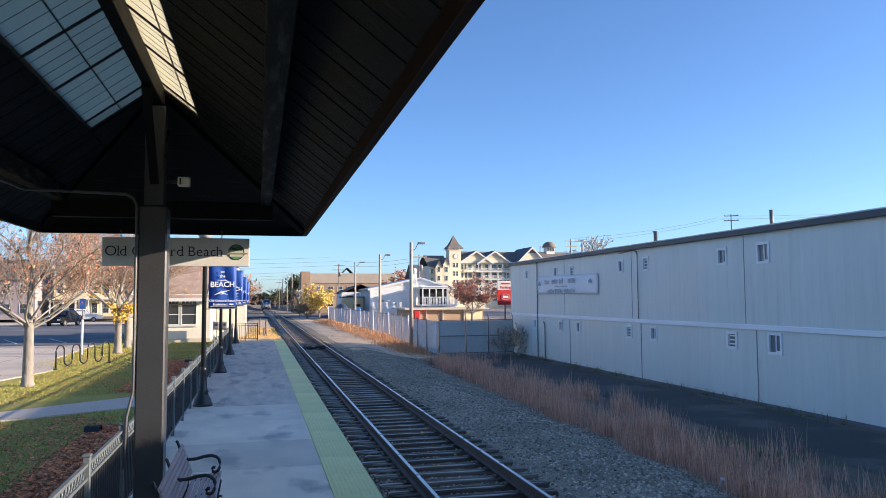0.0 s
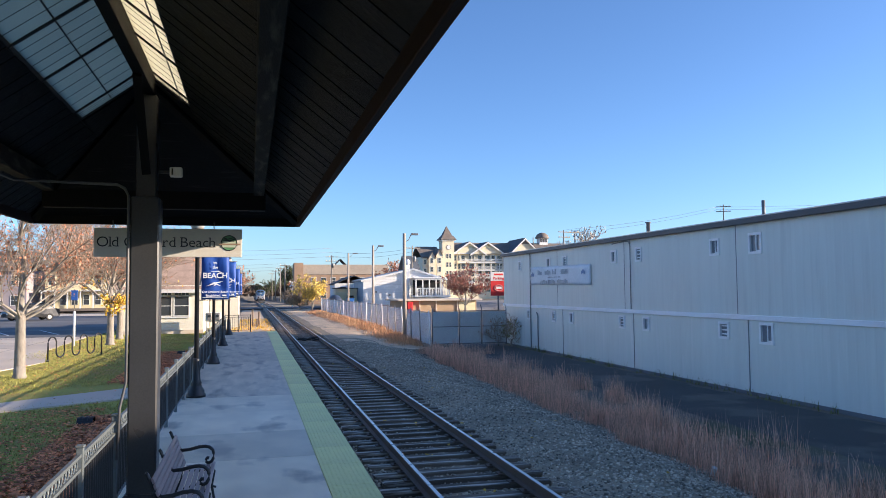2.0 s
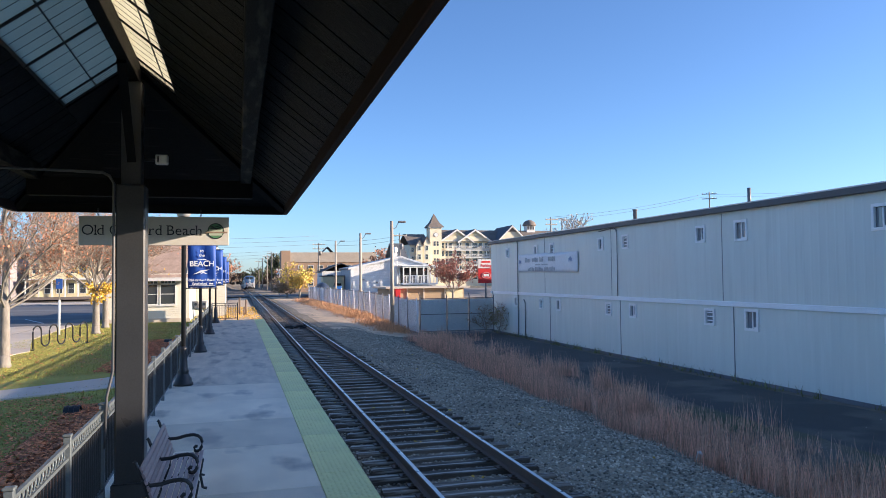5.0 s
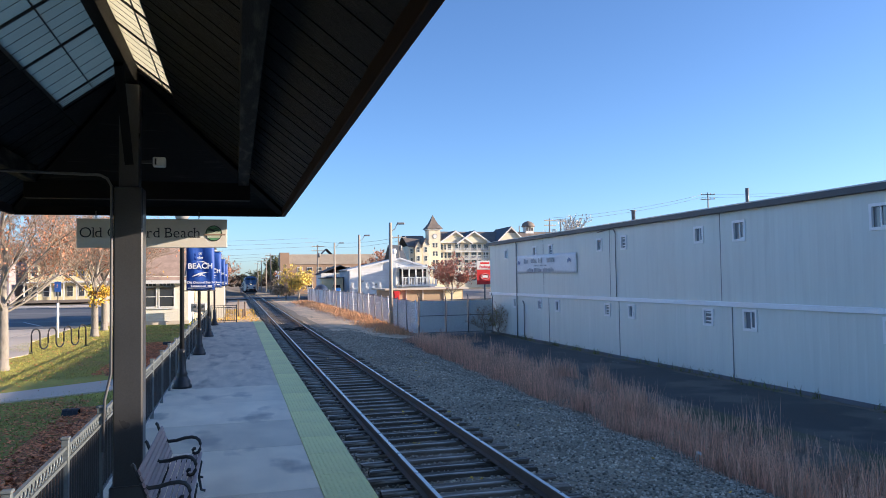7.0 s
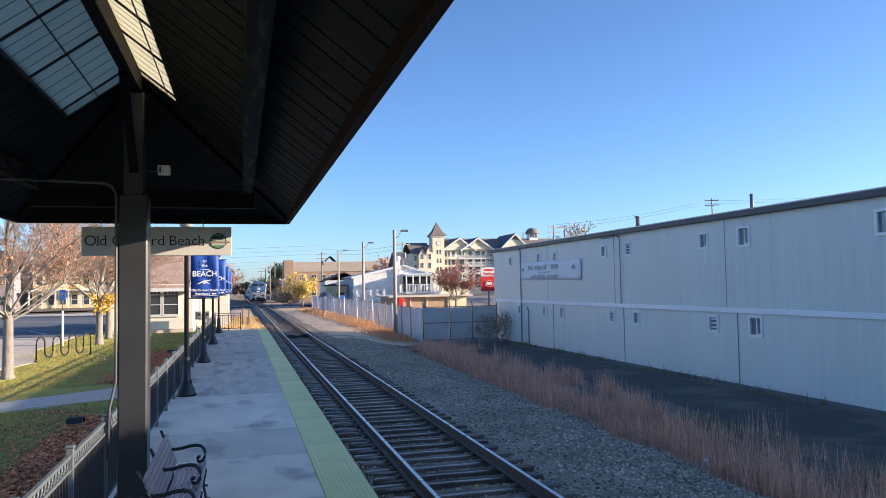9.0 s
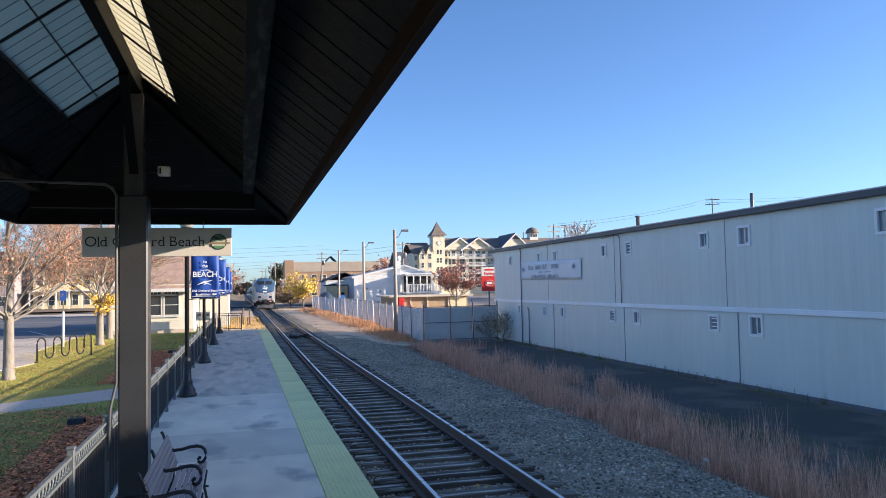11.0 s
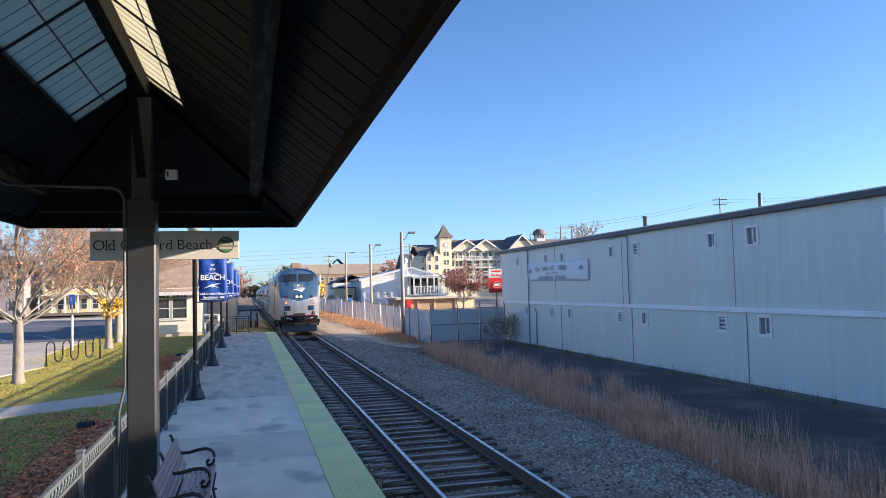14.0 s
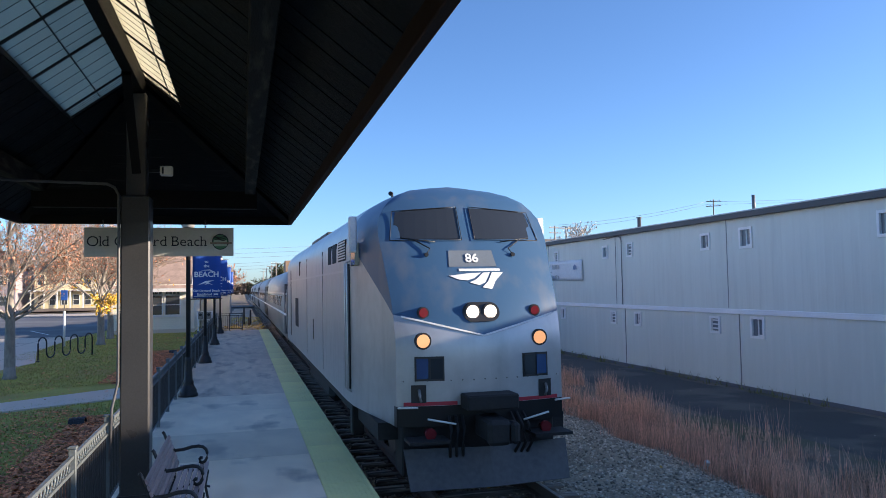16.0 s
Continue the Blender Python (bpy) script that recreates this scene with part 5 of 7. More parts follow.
tagged(part("garden_path", bm, M_WALK), "pale concrete footpath across the lawn", "footpath", "", "structure")
bm = bmesh.new()
slab_poly(bm, [(-60, 20, -0.095), (-14, 20, -0.095), (-8.6, 27.5, -0.095), (-7.7, 31.5, -0.095), (-9.2, 38, -0.095), (-9.6, 49, -0.095), (-60, 50.5, -0.095)], 0.06)
tagged(part("plaza_pavement", bm, M_WALK), "tan concrete pavement beside the car park", "pavement", "", "structure")
bm = bmesh.new()
for x in range(-50, -9, 3):
    slab_poly(bm, [(x, 20.3, -0.091), (x + 0.03, 20.3, -0.091), (x + 0.03, 49.6, -0.091), (x, 49.6, -0.091)], 0.003)
for y in range(24, 49, 4):
    slab_poly(bm, [(-59, y, -0.091), (-10.8, y, -0.091), (-10.8, y + 0.03, -0.091), (-59, y + 0.03, -0.091)], 0.003)
tagged(part("pavement_joints", bm, mat("joint_dark", (0.2, 0.17, 0.15), 0.9, vary=0.2, bump=0)), "dark joints across the concrete pavement", "pavement joints", "", "stuff")
M_LOT = mat("car_park_asphalt", (0.115, 0.12, 0.13), 0.85, fine=40, coarse=0.25, vary=0.2, bump=0.2, stain=(0.19, 0.19, 0.19), stain_at=0.60)
bm = bmesh.new()
slab_poly(bm, [(-120, 50.5, -0.09), (-9.4, 49.0, -0.09), (-8.9, 92, -0.09), (-120, 97, -0.09)], 0.06)
tagged(part("car_park", bm, M_LOT), "dark blue-grey asphalt street and car park", "car park", "", "structure")
bm = bmesh.new()
for k in range(14):
    x = -12 - k * 2.9
    slab_poly(bm, [(x, 52, -0.082), (x + 0.12, 52, -0.082), (x - 2.4, 58, -0.082), (x - 2.52, 58, -0.082)], 0.004)
tagged(part("parking_lines", bm, M_WHITE), "worn white parking bay lines on asphalt", "road marking", "", "stuff")
bm = bmesh.new()
slab_poly(bm, [(-120, 97.2, -0.02), (-8.8, 92.2, -0.02), (-8.8, 99, -0.02), (-120, 104, -0.02)], 0.12)
tagged(part("far_pavement", bm, M_WALK), "pale concrete pavement with a kerb across the street", "pavement", "", "structure")


def scatter(name, count, area, shape, seed, material, label, category):
    """Many small flat pieces lying about, as one object."""
    r = random.Random(seed)
    vv, ff = [], []
    while count:
        p = area(r)
        if p is None:
            continue
        x, y, z, s = p
        q = Euler((r.uniform(-0.6, 0.6), r.uniform(-0.6, 0.6), r.uniform(0, 6.3))).to_matrix()
        n = len(vv)
        for a in shape:
            w = q @ (Vector(a) * s)
            vv.append((x + w.x, y + w.y, z + abs(w.z) + 0.012))
        ff.append(tuple(range(n, n + len(shape))))
        count -= 1
    me = bpy.data.meshes.new(name)
    me.from_pydata(vv, [], ff)
    me.materials.append(material)
    return tagged(new(name, me), label, category, "", "stuff")


LEAF = [(-1, 0, 0), (-0.3, -0.55, 0.15), (0.5, -0.4, 0.1), (1, 0, 0.3), (0.5, 0.45, 0.1), (-0.3, 0.5, 0.2)]
M_LEAFB = mat("fallen_leaf", (0.68, 0.25, 0.105), 0.8, fine=20, coarse=4, vary=0.3, bump=0.1, island=0.6)
M_LEAFY = mat("yellow_leaf", (0.72, 0.44, 0.05), 0.7, fine=20, coarse=4, vary=0.2, bump=0.1, island=0.4)


def in_bed(r):
    y = r.uniform(4.2, 17.4) if r.random() < 0.6 else r.uniform(23.4, 35.3)
    x = r.uniform(-3.4 if y < 20 else -4.1, -1.78)
    return x, y, ground_z(x, y) + 0.02, r.uniform(0.03, 0.065)


def on_lawn(r):
    y = r.uniform(12, 46)
    x = r.uniform(-9, -1.8)
    return x, y, ground_z(x, y), r.uniform(0.03, 0.06)


scatter("fallen_leaves", 16000, in_bed, LEAF, 1, M_LEAFB, "dry brown leaves heaped on the mulch bed", "fallen leaves")
scatter("lawn_leaves", 1500, on_lawn, LEAF, 2, M_LEAFB, "scattered brown leaves on the lawn", "fallen leaves")
scatter("lawn_edge_leaves", 2600, lambda r: (lambda x, y: (x, y, ground_z(x, y) + 0.02, r.uniform(0.025, 0.05)))(-3.2 - abs(r.gauss(0, 1.3)), r.uniform(7, 18.5)), LEAF, 23, M_LEAFB, "brown leaves strewn over the lawn edge by the mulch", "fallen leaves")
M_BLADE = mat("grass_blade", (0.38, 0.355, 0.085), 0.85, fine=10, coarse=1, vary=0.25, bump=0, island=0.5)


def tufts(name, count, area, height, width, lean, seed, material, label, category, blades=1, spread=0.0, clump=0.0):
    """Upright blades as thin three-sided slivers, joined into one object."""
    r = random.Random(seed)
    vv, ff = [], []
    while count:
        p = area(r)
        if p is None:
            continue
        x0, y0, z0 = p
        for _ in range(blades):
            x, y = x0 + r.gauss(0, spread), y0 + r.gauss(0, spread)
            h, w, a = r.uniform(*height) * (1 + clump * noise.noise(Vector((x0 * 1.3, y0 * 1.3, 5)))), r.uniform(*width), r.uniform(0, 6.3)
            lx, ly = r.gauss(0, lean) * h, r.gauss(0, lean) * h
            n = len(vv)
            ca, sa = math.cos(a) * w, math.sin(a) * w
            vv += [(x - ca, y - sa, z0), (x + ca, y + sa, z0), (x - sa * 0.6, y + ca * 0.6, z0), (x + lx * 0.45 + ca * 0.7, y + ly * 0.45 + sa * 0.7, z0 + h * 0.6), (x + lx * 0.45 - ca * 0.7, y + ly * 0.45 - sa * 0.7, z0 + h * 0.6), (x + lx, y + ly, z0 + h)]
            ff += [(n, n + 1, n + 3, n + 4), (n + 1, n + 2, n + 3), (n + 2, n, n + 4), (n + 4, n + 3, n + 5)]
        count -= 1
    me = bpy.data.meshes.new(name)
    me.from_pydata(vv, [], ff)
    me.materials.append(material)
    return tagged(new(name, me), label, category, "", "stuff")


def lawn_spot(r):
    y = 8 + 42 * r.random() ** 1.3
    x = r.uniform(-9.5, -1.8)
    if x > (-3.4 if y < 20 else -4) and (y < 17.6 or 23.2 < y < 35.5):
        return None
    if y > 26 and x < -7.8 + (0 if y < 33 else -1.6):
        return None
    t = 14.6 + (x + 14) * 0.72
    if -0.4 + t - 1.0 < y < t + 1.6 and x < -1.7:
        return None
    return x, y, ground_z(x, y) - 0.01


tufts("lawn_grass", 26000, lawn_spot, (0.03, 0.075), (0.006, 0.012), 0.5, 7, M_BLADE, "short green lawn grass", "grass", 2, 0.03)

# black corrugated drain pipe ends
def drain_pipe(x, y):
    d = group_at("drain_pipe", x, y, -0.13, "black corrugated plastic drain pipe end in the mulch", "drain pipe")
    for k in range(6):
        bm = bmesh.new()
        a0, r0 = -0.15 + k * 0.05, 0.15 + 0.012 * (k % 2)
        rings = []
        for xx, rr in ((a0, r0), (a0 + 0.05, r0), (a0 + 0.05, r0 - 0.02), (a0, r0 - 0.02)):
            rings.append([bm.verts.new((xx, rr * math.cos(math.pi * i / 10), rr * math.sin(math.pi * i / 10) + 0.02)) for i in range(11)])
        for a, b in zip(rings, rings[1:] + rings[:1]):
            for i in range(10):
                bm.faces.new((a[i], a[i + 1], b[i + 1], b[i]))
        part("pipe_rib", bm, M_BLACK, d)
    return d


drain_pipe(-3.25, 16.5)
drain_pipe(-2.9, 33.6)
# bicycle rack
rack = group_at("bicycle_rack", -7.0, 33.4, -0.1, "black wave-shaped steel bicycle rack on the lawn edge", "bicycle rack", rz=63)
pts = []
W_ = 0.30
for k in range(4):
    cx = -1.35 + k * 0.9
    pts += [(cx - 0.45 * 0.5, 0, 0.05 if k == 0 else 0.33)]
    pts += [(cx + 0.225 * math.cos(a), 0, 0.70 + 0.225 * math.sin(a)) for a in [math.pi - math.pi * i / 8 for i in range(9)]]
    if k < 3:
        pts += [(cx + 0.45 + 0.225 * math.cos(a), 0, 0.33 + 0.225 * math.sin(a)) for a in [math.pi + math.pi * i / 8 for i in range(9)]]
    else:
        pts += [(cx + 0.225, 0, 0.02)]
bm = bmesh.new()
tube(bm, pts, 0.03, 8)
part("wave_tube", bm, M_BLACK, rack)
for x in (-1.575, 1.575):
    bm = bmesh.new()
    lathe(bm, [(0.08, -0.01), (0.08, 0.02), (0.03, 0.03)], 10, x, 0)
    part("foot", bm, M_BLACK, rack)
# white sign post with a small blue sign
sp_ = group_at("sign_post", -8.6, 40.5, -0.1, "white post with a small blue sign by the street", "sign post")
bm = bmesh.new()
rod(bm, (0, 0, 0), (0, 0, 1.75), 0.058, seg=10)
part("sleeve", bm, M_WHITE, sp_)
bm = bmesh.new()
rod(bm, (0, 0, 1.75), (0, 0, 2.85), 0.03, seg=6)
part("pole", bm, M_GALV, sp_)
part("sign_plate", box(-0.15, 0.15, -0.05, -0.03, 2.3, 2.8, 0.005), mat("sign_blue", (0.02, 0.09, 0.36), 0.5, vary=0.1, bump=0), sp_)


# ---- trees ----
M_BARK = mat("tree_bark", (0.27, 0.24, 0.205), 0.9, fine=18, coarse=3, vary=0.35, bump=0.6, stretch=(1, 1, 0.3), dist=0.02)
M_TWIG = mat("twig_bark", (0.36, 0.27, 0.20), 0.9, fine=10, coarse=3, vary=0.25, bump=0)
M_LEAFR = mat("rust_leaf", (0.52, 0.22, 0.12), 0.75, fine=10, coarse=3, vary=0.2, bump=0, island=0.5)
M_LEAFD = mat("dark_leaf", (0.075, 0.09, 0.035), 0.8, fine=10, coarse=3, vary=0.2, bump=0, island=0.5)


def tree(x, y, z, height, spread, seed, leaf_mat, leaves, label, trunk_h=0.25, r0=0.2, levels=4, twig_r=0.008, leaf_s=(0.05, 0.09), fork=(3, 4), lean=0.0, low=0.0, yellow=0, limbs=6):
    """A branching tree: tapered trunk, limbs, twigs and single leaves."""
    r = random.Random(seed)
    t = group_at("tree", x, y, z, label, "tree")
    bm, tips, vv, ff = bmesh.new(), [], [], []
    base = Vector((0, 0, height * trunk_h))
    lathe(bm, [(r0 * 1.55, -0.05), (r0 * 1.15, 0.12), (r0, 0.4)], 10)
    rod(bm, (0, 0, 0.38), base, r0, r0 * 0.82, 10, cap=False)
    tw_v, tw_f = [], []

    def twig(a, b, ra, rb):
        d = (b - a).normalized()
        u = d.orthogonal().normalized()
        w = d.cross(u)
        n = len(tw_v)
        for p, rr in ((a, ra), (b, rb)):
            for k in range(3):
                ang = 2.094 * k
                tw_v.append(tuple(p + (u * math.cos(ang) + w * math.sin(ang)) * rr))
        for k in range(3):
            j = (k + 1) % 3
            tw_f.append((n + k, n + j, n + 3 + j, n + 3 + k))

    def grow(p, d, length, rad, level):
        q = p
        dd = d.copy()
        segs = 3 if level < 2 else 2
        for s in range(segs):
            dd = (dd + Vector((r.gauss(0, 0.16), r.gauss(0, 0.16), r.gauss(0.04, 0.12)))).normalized()
            e = q + dd * length / segs
            ra, rb = lerp(rad, rad * 0.6, s / segs), lerp(rad, rad * 0.6, (s + 1) / segs)
            if level < 2:
                rod(bm, q, e, ra, rb, 7, cap=False)
            else:
                twig(q, e, ra, rb)
            if level >= 2:
                tips.append(e)
            q = e
            if level < levels and s < segs - 1:
                side = (dd + Vector((r.uniform(-1, 1), r.uniform(-1, 1), r.uniform(-0.3, 0.6)))).normalized()
                grow(q, side, length * r.uniform(0.45, 0.65), max(twig_r, rb * 0.5), level + 1)
        if level < levels:
            for _ in range(r.randint(*fork) - 1):
                side = (dd + Vector((r.uniform(-1, 1), r.uniform(-1, 1), r.uniform(-0.25, 0.55))) * 0.9).normalized()
                grow(q, side, length * r.uniform(0.55, 0.75), max(twig_r, rad * 0.5), level + 1)

    n = limbs
    for k in range(n):
        a = 2 * math.pi * k / n + r.uniform(-0.3, 0.3)
        up = r.uniform(0.35, 1.0) - low
        d = Vector((math.cos(a) * spread, math.sin(a) * spread, up * 1.1)).normalized()
        grow(base - Vector((0, 0, r.uniform(0, 0.25))), d, height * 0.30 * r.uniform(0.85, 1.15), r0 * 0.25, 0)
    grow(base, Vector((lean, 0.05, 1)), height * 0.34, r0 * 0.65, 0)
    part("trunk", bm, M_BARK, t)
    shoots = [Vector((r.gauss(0.15, 0.42), r.gauss(-0.2, 0.35), r.uniform(1.75, 2.45))) for _ in range(12 if yellow else 0)]
    for e in shoots:
        twig(Vector((0, 0, e.z - 0.35)), e, 0.012, 0.005)
    me = bpy.data.meshes.new("twigs")
    me.from_pydata(tw_v, [], tw_f)
    me.materials.append(M_TWIG)
    tagged(new("twig_work", me), kind="stuff").parent = t
    mats = [leaf_mat, M_LEAFY]
    fm = []
    for _ in range(leaves):
        p = r.choice(tips) + Vector((r.gauss(0, 0.10), r.gauss(0, 0.10), r.gauss(0, 0.10)))
        s = r.uniform(*leaf_s)
        q = Euler((r.uniform(0, 6.3), r.uniform(0, 6.3), r.uniform(0, 6.3))).to_matrix()
        k = len(vv)
        vv += [tuple(p + q @ (Vector(c) * s)) for c in LEAF]
        ff.append(tuple(range(k, k + 6)))
        fm.append(1 if yellow and p.z < yellow and r.random() < 0.8 else 0)
    for e in shoots:
        for _ in range(26):
            p = e + Vector((r.gauss(0, 0.14), r.gauss(0, 0.14), r.gauss(0, 0.12)))
            q = Euler((r.uniform(0, 6.3), r.uniform(0, 6.3), r.uniform(0, 6.3))).to_matrix()
            k, s = len(vv), r.uniform(*leaf_s) * 1.15
            vv += [tuple(p + q @ (Vector(c) * s)) for c in LEAF]
            ff.append(tuple(range(k, k + 6)))
            fm.append(1)
    me = bpy.data.meshes.new("leaves")
    me.from_pydata(vv, [], ff)
    for m_ in mats:
        me.materials.append(m_)
    me.polygons.foreach_set("material_index", fm)
    lf = tagged(new("foliage", me), kind="stuff")
    lf.parent = t
    return t


tree(-7.1, 26.1, -0.12, 7.2, 1.0, 4, M_LEAFR, 3600, "street tree with grey bark and sparse rust leaves", 0.28, 0.165, 5, 0.006, (0.03, 0.055), (3, 4), low=0.05, limbs=8)
tree(-7.0, 41.0, -0.12, 6.6, 0.75, 9, M_LEAFR, 1300, "nearly bare street tree with a few yellow leaves", 0.33, 0.18, 5, 0.008, (0.05, 0.085), (3, 4), yellow=3.4, limbs=8)
tree(-7.35, 46.0, -0.12, 6.6, 0.75, 13, M_LEAFR, 1300, "nearly bare street tree with a few yellow leaves", 0.33, 0.18, 5, 0.008, (0.05, 0.085), (3, 4), yellow=3.4, limbs=8)
tree(-12.6, 31.5, -0.12, 7.6, 1.0, 21, M_LEAFR, 3600, "street tree with grey bark and sparse rust leaves", 0.28, 0.20, 5, 0.008, (0.035, 0.06), (3, 4))


# ---- buildings ----
def clap(name, col, pitch=0.13, rough=0.6):
    """Painted clapboards: saw-tooth relief up the wall."""
    m = mat(name, col, rough, fine=12, coarse=1.0, vary=0.08, bump=0)
    nt = m.node_tree
    nd, ln, b = nt.nodes, nt.links, nt.nodes["Principled BSDF"]
    tc = nd.new("ShaderNodeTexCoord")
    sp = nd.new("ShaderNodeSeparateXYZ")
    ln.new(tc.outputs["Object"], sp.inputs[0])
    dv = nd.new("ShaderNodeMath")
    dv.operation = "DIVIDE"
    dv.inputs[1].default_value = pitch
    ln.new(sp.outputs[2], dv.inputs[0])
    fr = nd.new("ShaderNodeMath")
    fr.operation = "FRACT"
    ln.new(dv.outputs[0], fr.inputs[0])
    iv = nd.new("ShaderNodeMath")
    iv.operation = "SUBTRACT"
    iv.inputs[0].default_value = 1.0
    ln.new(fr.outputs[0], iv.inputs[1])
    bp = nd.new("ShaderNodeBump")
    bp.inputs["Strength"].default_value, bp.inputs["Distance"].default_value = 0.7, 0.02
    ln.new(iv.outputs[0], bp.inputs["Height"])
    ln.new(bp.outputs[0], b.inputs["Normal"])
    return m


M_CLAPW = clap("cream_clapboard", (0.80, 0.75, 0.62))
M_CLAPY = clap("yellow_clapboard", (0.76, 0.65, 0.40))
M_CLAPB = clap("white_siding", (0.72, 0.71, 0.69), 0.2)
# grey house siding, also the painted shade on the white hall's west side
M_GREYSHADE = clap("grey_and_shaded_siding", (0.30, 0.36, 0.42), 0.2)
M_BRICK = mat("tan_brick", (0.36, 0.24, 0.16), 0.9, fine=8, coarse=0.5, vary=0.2, bump=0.2)
M_TAN = mat("tan_block", (0.46, 0.32, 0.20), 0.85, fine=6, coarse=0.4, vary=0.15, bump=0.1)
M_DROOF = mat("dark_shingles", (0.055, 0.062, 0.075), 0.9, fine=6, coarse=1, vary=0.25, bump=0.2)
M_TROOF = mat("taupe_shingles", (0.20, 0.165, 0.14), 0.9, fine=6, coarse=1, vary=0.25, bump=0.2)


def window(parent, x, y, z, w, h, face=-1, bars=1, frame_mat=None, ax="y"):
    """A framed window on a wall that faces along -y (or -x)."""
    o = new("window")
    o.parent = parent
    o.matrix_basis = pose(x, y, z, 0, 0, 0 if ax == "y" else -90)
    f = max(0.05, w * 0.07)
    bm = bmesh.new()
    for a in ((-w / 2 - f, w / 2 + f, h / 2, h / 2 + f), (-w / 2 - f, w / 2 + f, -h / 2 - f, -h / 2), (-w / 2 - f, -w / 2, -h / 2, h / 2), (w / 2, w / 2 + f, -h / 2, h / 2)):
        quad_box(bm, a[0], a[1], -0.06, 0.02, a[2], a[3])
    if bars:
        quad_box(bm, -w / 2, w / 2, -0.045, 0.0, -f * 0.35, f * 0.35)
    part("frame", bm, frame_mat or M_WHITE, o)
    part("pane", box(-w / 2, w / 2, -0.03, 0.01, -h / 2, h / 2), M_PANE, o)
    return o


def gable_x(name, parent, x0, x1, y0, y1, z0, z1, over, thick, material):
    """A pitched roof with the ridge along x."""
    ym = (y0 + y1) / 2
    k = (z1 - z0) / (ym - y0)
    bm = bmesh.new()
    slab_poly(bm, [(x0 - over, y0 - over, z0 - over * k), (x1 + over, y0 - over, z0 - over * k), (x1 + over, ym, z1), (x0 - over, ym, z1)], thick)
    slab_poly(bm, [(x1 + over, y1 + over, z0 - over * k), (x0 - over, y1 + over, z0 - over * k), (x0 - over, ym, z1), (x1 + over, ym, z1)], thick)
    return part(name, bm, material, parent)


def gable_y(name, parent, x0, x1, y0, y1, z0, z1, over, thick, material):
    """A pitched roof with the ridge along y, so that the gable faces -y."""
    xm = (x0 + x1) / 2
    k = (z1 - z0) / (xm - x0)
    bm = bmesh.new()
    slab_poly(bm, [(x0 - over, y1 + over, z0 - over * k), (x0 - over, y0 - over, z0 - over * k), (xm, y0 - over, z1), (xm, y1 + over, z1)], thick)
    slab_poly(bm, [(x1 + over, y0 - over, z0 - over * k), (x1 + over, y1 + over, z0 - over * k), (xm, y1 + over, z1), (xm, y0 - over, z1)], thick)
    return part(name, bm, material, parent)


def gable_wall(name, parent, x0, x1, y, thick, z0, ze, zr, material):
    bm = bmesh.new()
    slab_poly(bm, [(x0, y, z0), (x1, y, z0), (x1, y, ze), ((x0 + x1) / 2, y, zr), (x0, y, ze)], thick)
    return part(name, bm, material, parent)


# station house
house = group_at("station_house", 0, 0, -0.1, "small cream clapboard station house with brown shingle roof", "house")
part("wall", box(-8.0, -3.05, 50.5, 50.7, 0, 3.1), M_CLAPW, house)
part("wall", box(-8.0, -7.8, 50.7, 60.3, 0, 3.1), M_CLAPW, house)
part("wall", box(-3.25, -3.05, 50.7, 60.3, 0, 3.1), M_CLAPW, house)
part("wall", box(-8.0, -3.05, 60.3, 60.5, 0, 3.1), M_CLAPW, house)
gable_x("roof", house, -8.0, -3.05, 50.5, 60.5, 3.05, 6.4, 0.45, 0.14, M_SHING)
part("eave_fascia", box(-8.45, -2.6, 49.97, 50.05, 2.62, 2.84), M_WHITE, house)
part("eave_soffit", box(-8.4, -2.65, 50.06, 50.5, 2.72, 2.78), M_WHITE, house)
bm = bmesh.new()
slab_poly(bm, [(-3.05, 50.5, 3.1), (-3.05, 60.5, 3.1), (-3.05, 55.5, 6.35)], 0.15)
part("gable_end", bm, M_CLAPW, house)
bm = bmesh.new()
slab_poly(bm, [(-8.0, 60.5, 3.1), (-8.0, 50.5, 3.1), (-8.0, 55.5, 6.35)], 0.15)
part("gable_end", bm, M_CLAPW, house)
for xw in (-5.45, -4.37):
    window(house, xw, 50.5, 1.78, 0.86, 1.25)
    tr = window(house, xw, 50.5, 2.58, 0.86, 0.28, bars=0)
    for k in (-1, 0, 1):
        part("muntin", box(k * 0.22 - 0.012, k * 0.22 + 0.012, -0.05, -0.03, -0.14, 0.14), M_WHITE, tr)
part("window_trim", box(-6.0, -3.82, 50.40, 50.44, 2.76, 2.86), M_WHITE, house)
part("window_trim", box(-6.0, -3.82, 50.40, 50.44, 1.00, 1.08), M_WHITE, house)
part("foundation", box(-8.05, -3.0, 50.42, 50.49, -0.1, 0.22), M_WALK, house)
M_ANNEX = clap("grey_white_clapboard", (0.50, 0.48, 0.43))
annex = group_at("utility_annex", 0, 0, -0.1, "white clapboard annex beside the station house", "annex")
part("wall", box(-3.0, -0.95, 57.5, 64, -0.3, 2.6), M_ANNEX, annex)
part("roof", box(-3.04, -0.75, 57.2, 64.3, 2.6, 2.75, 0.02), M_TROOF, annex)
meter = group_at("electric_meter", -2.3, 49.6, -0.1, "grey electric meter cluster on a white stand", "electric meter")
for x in (-0.45, 0.35):
    part("stand_post", box(x - 0.05, x + 0.05, -0.05, 0.05, 0, 1.2), M_WHITE, meter)
part("backboard", box(-0.55, 0.45, 0.05, 0.09, 0.75, 1.35), M_WHITE, meter)
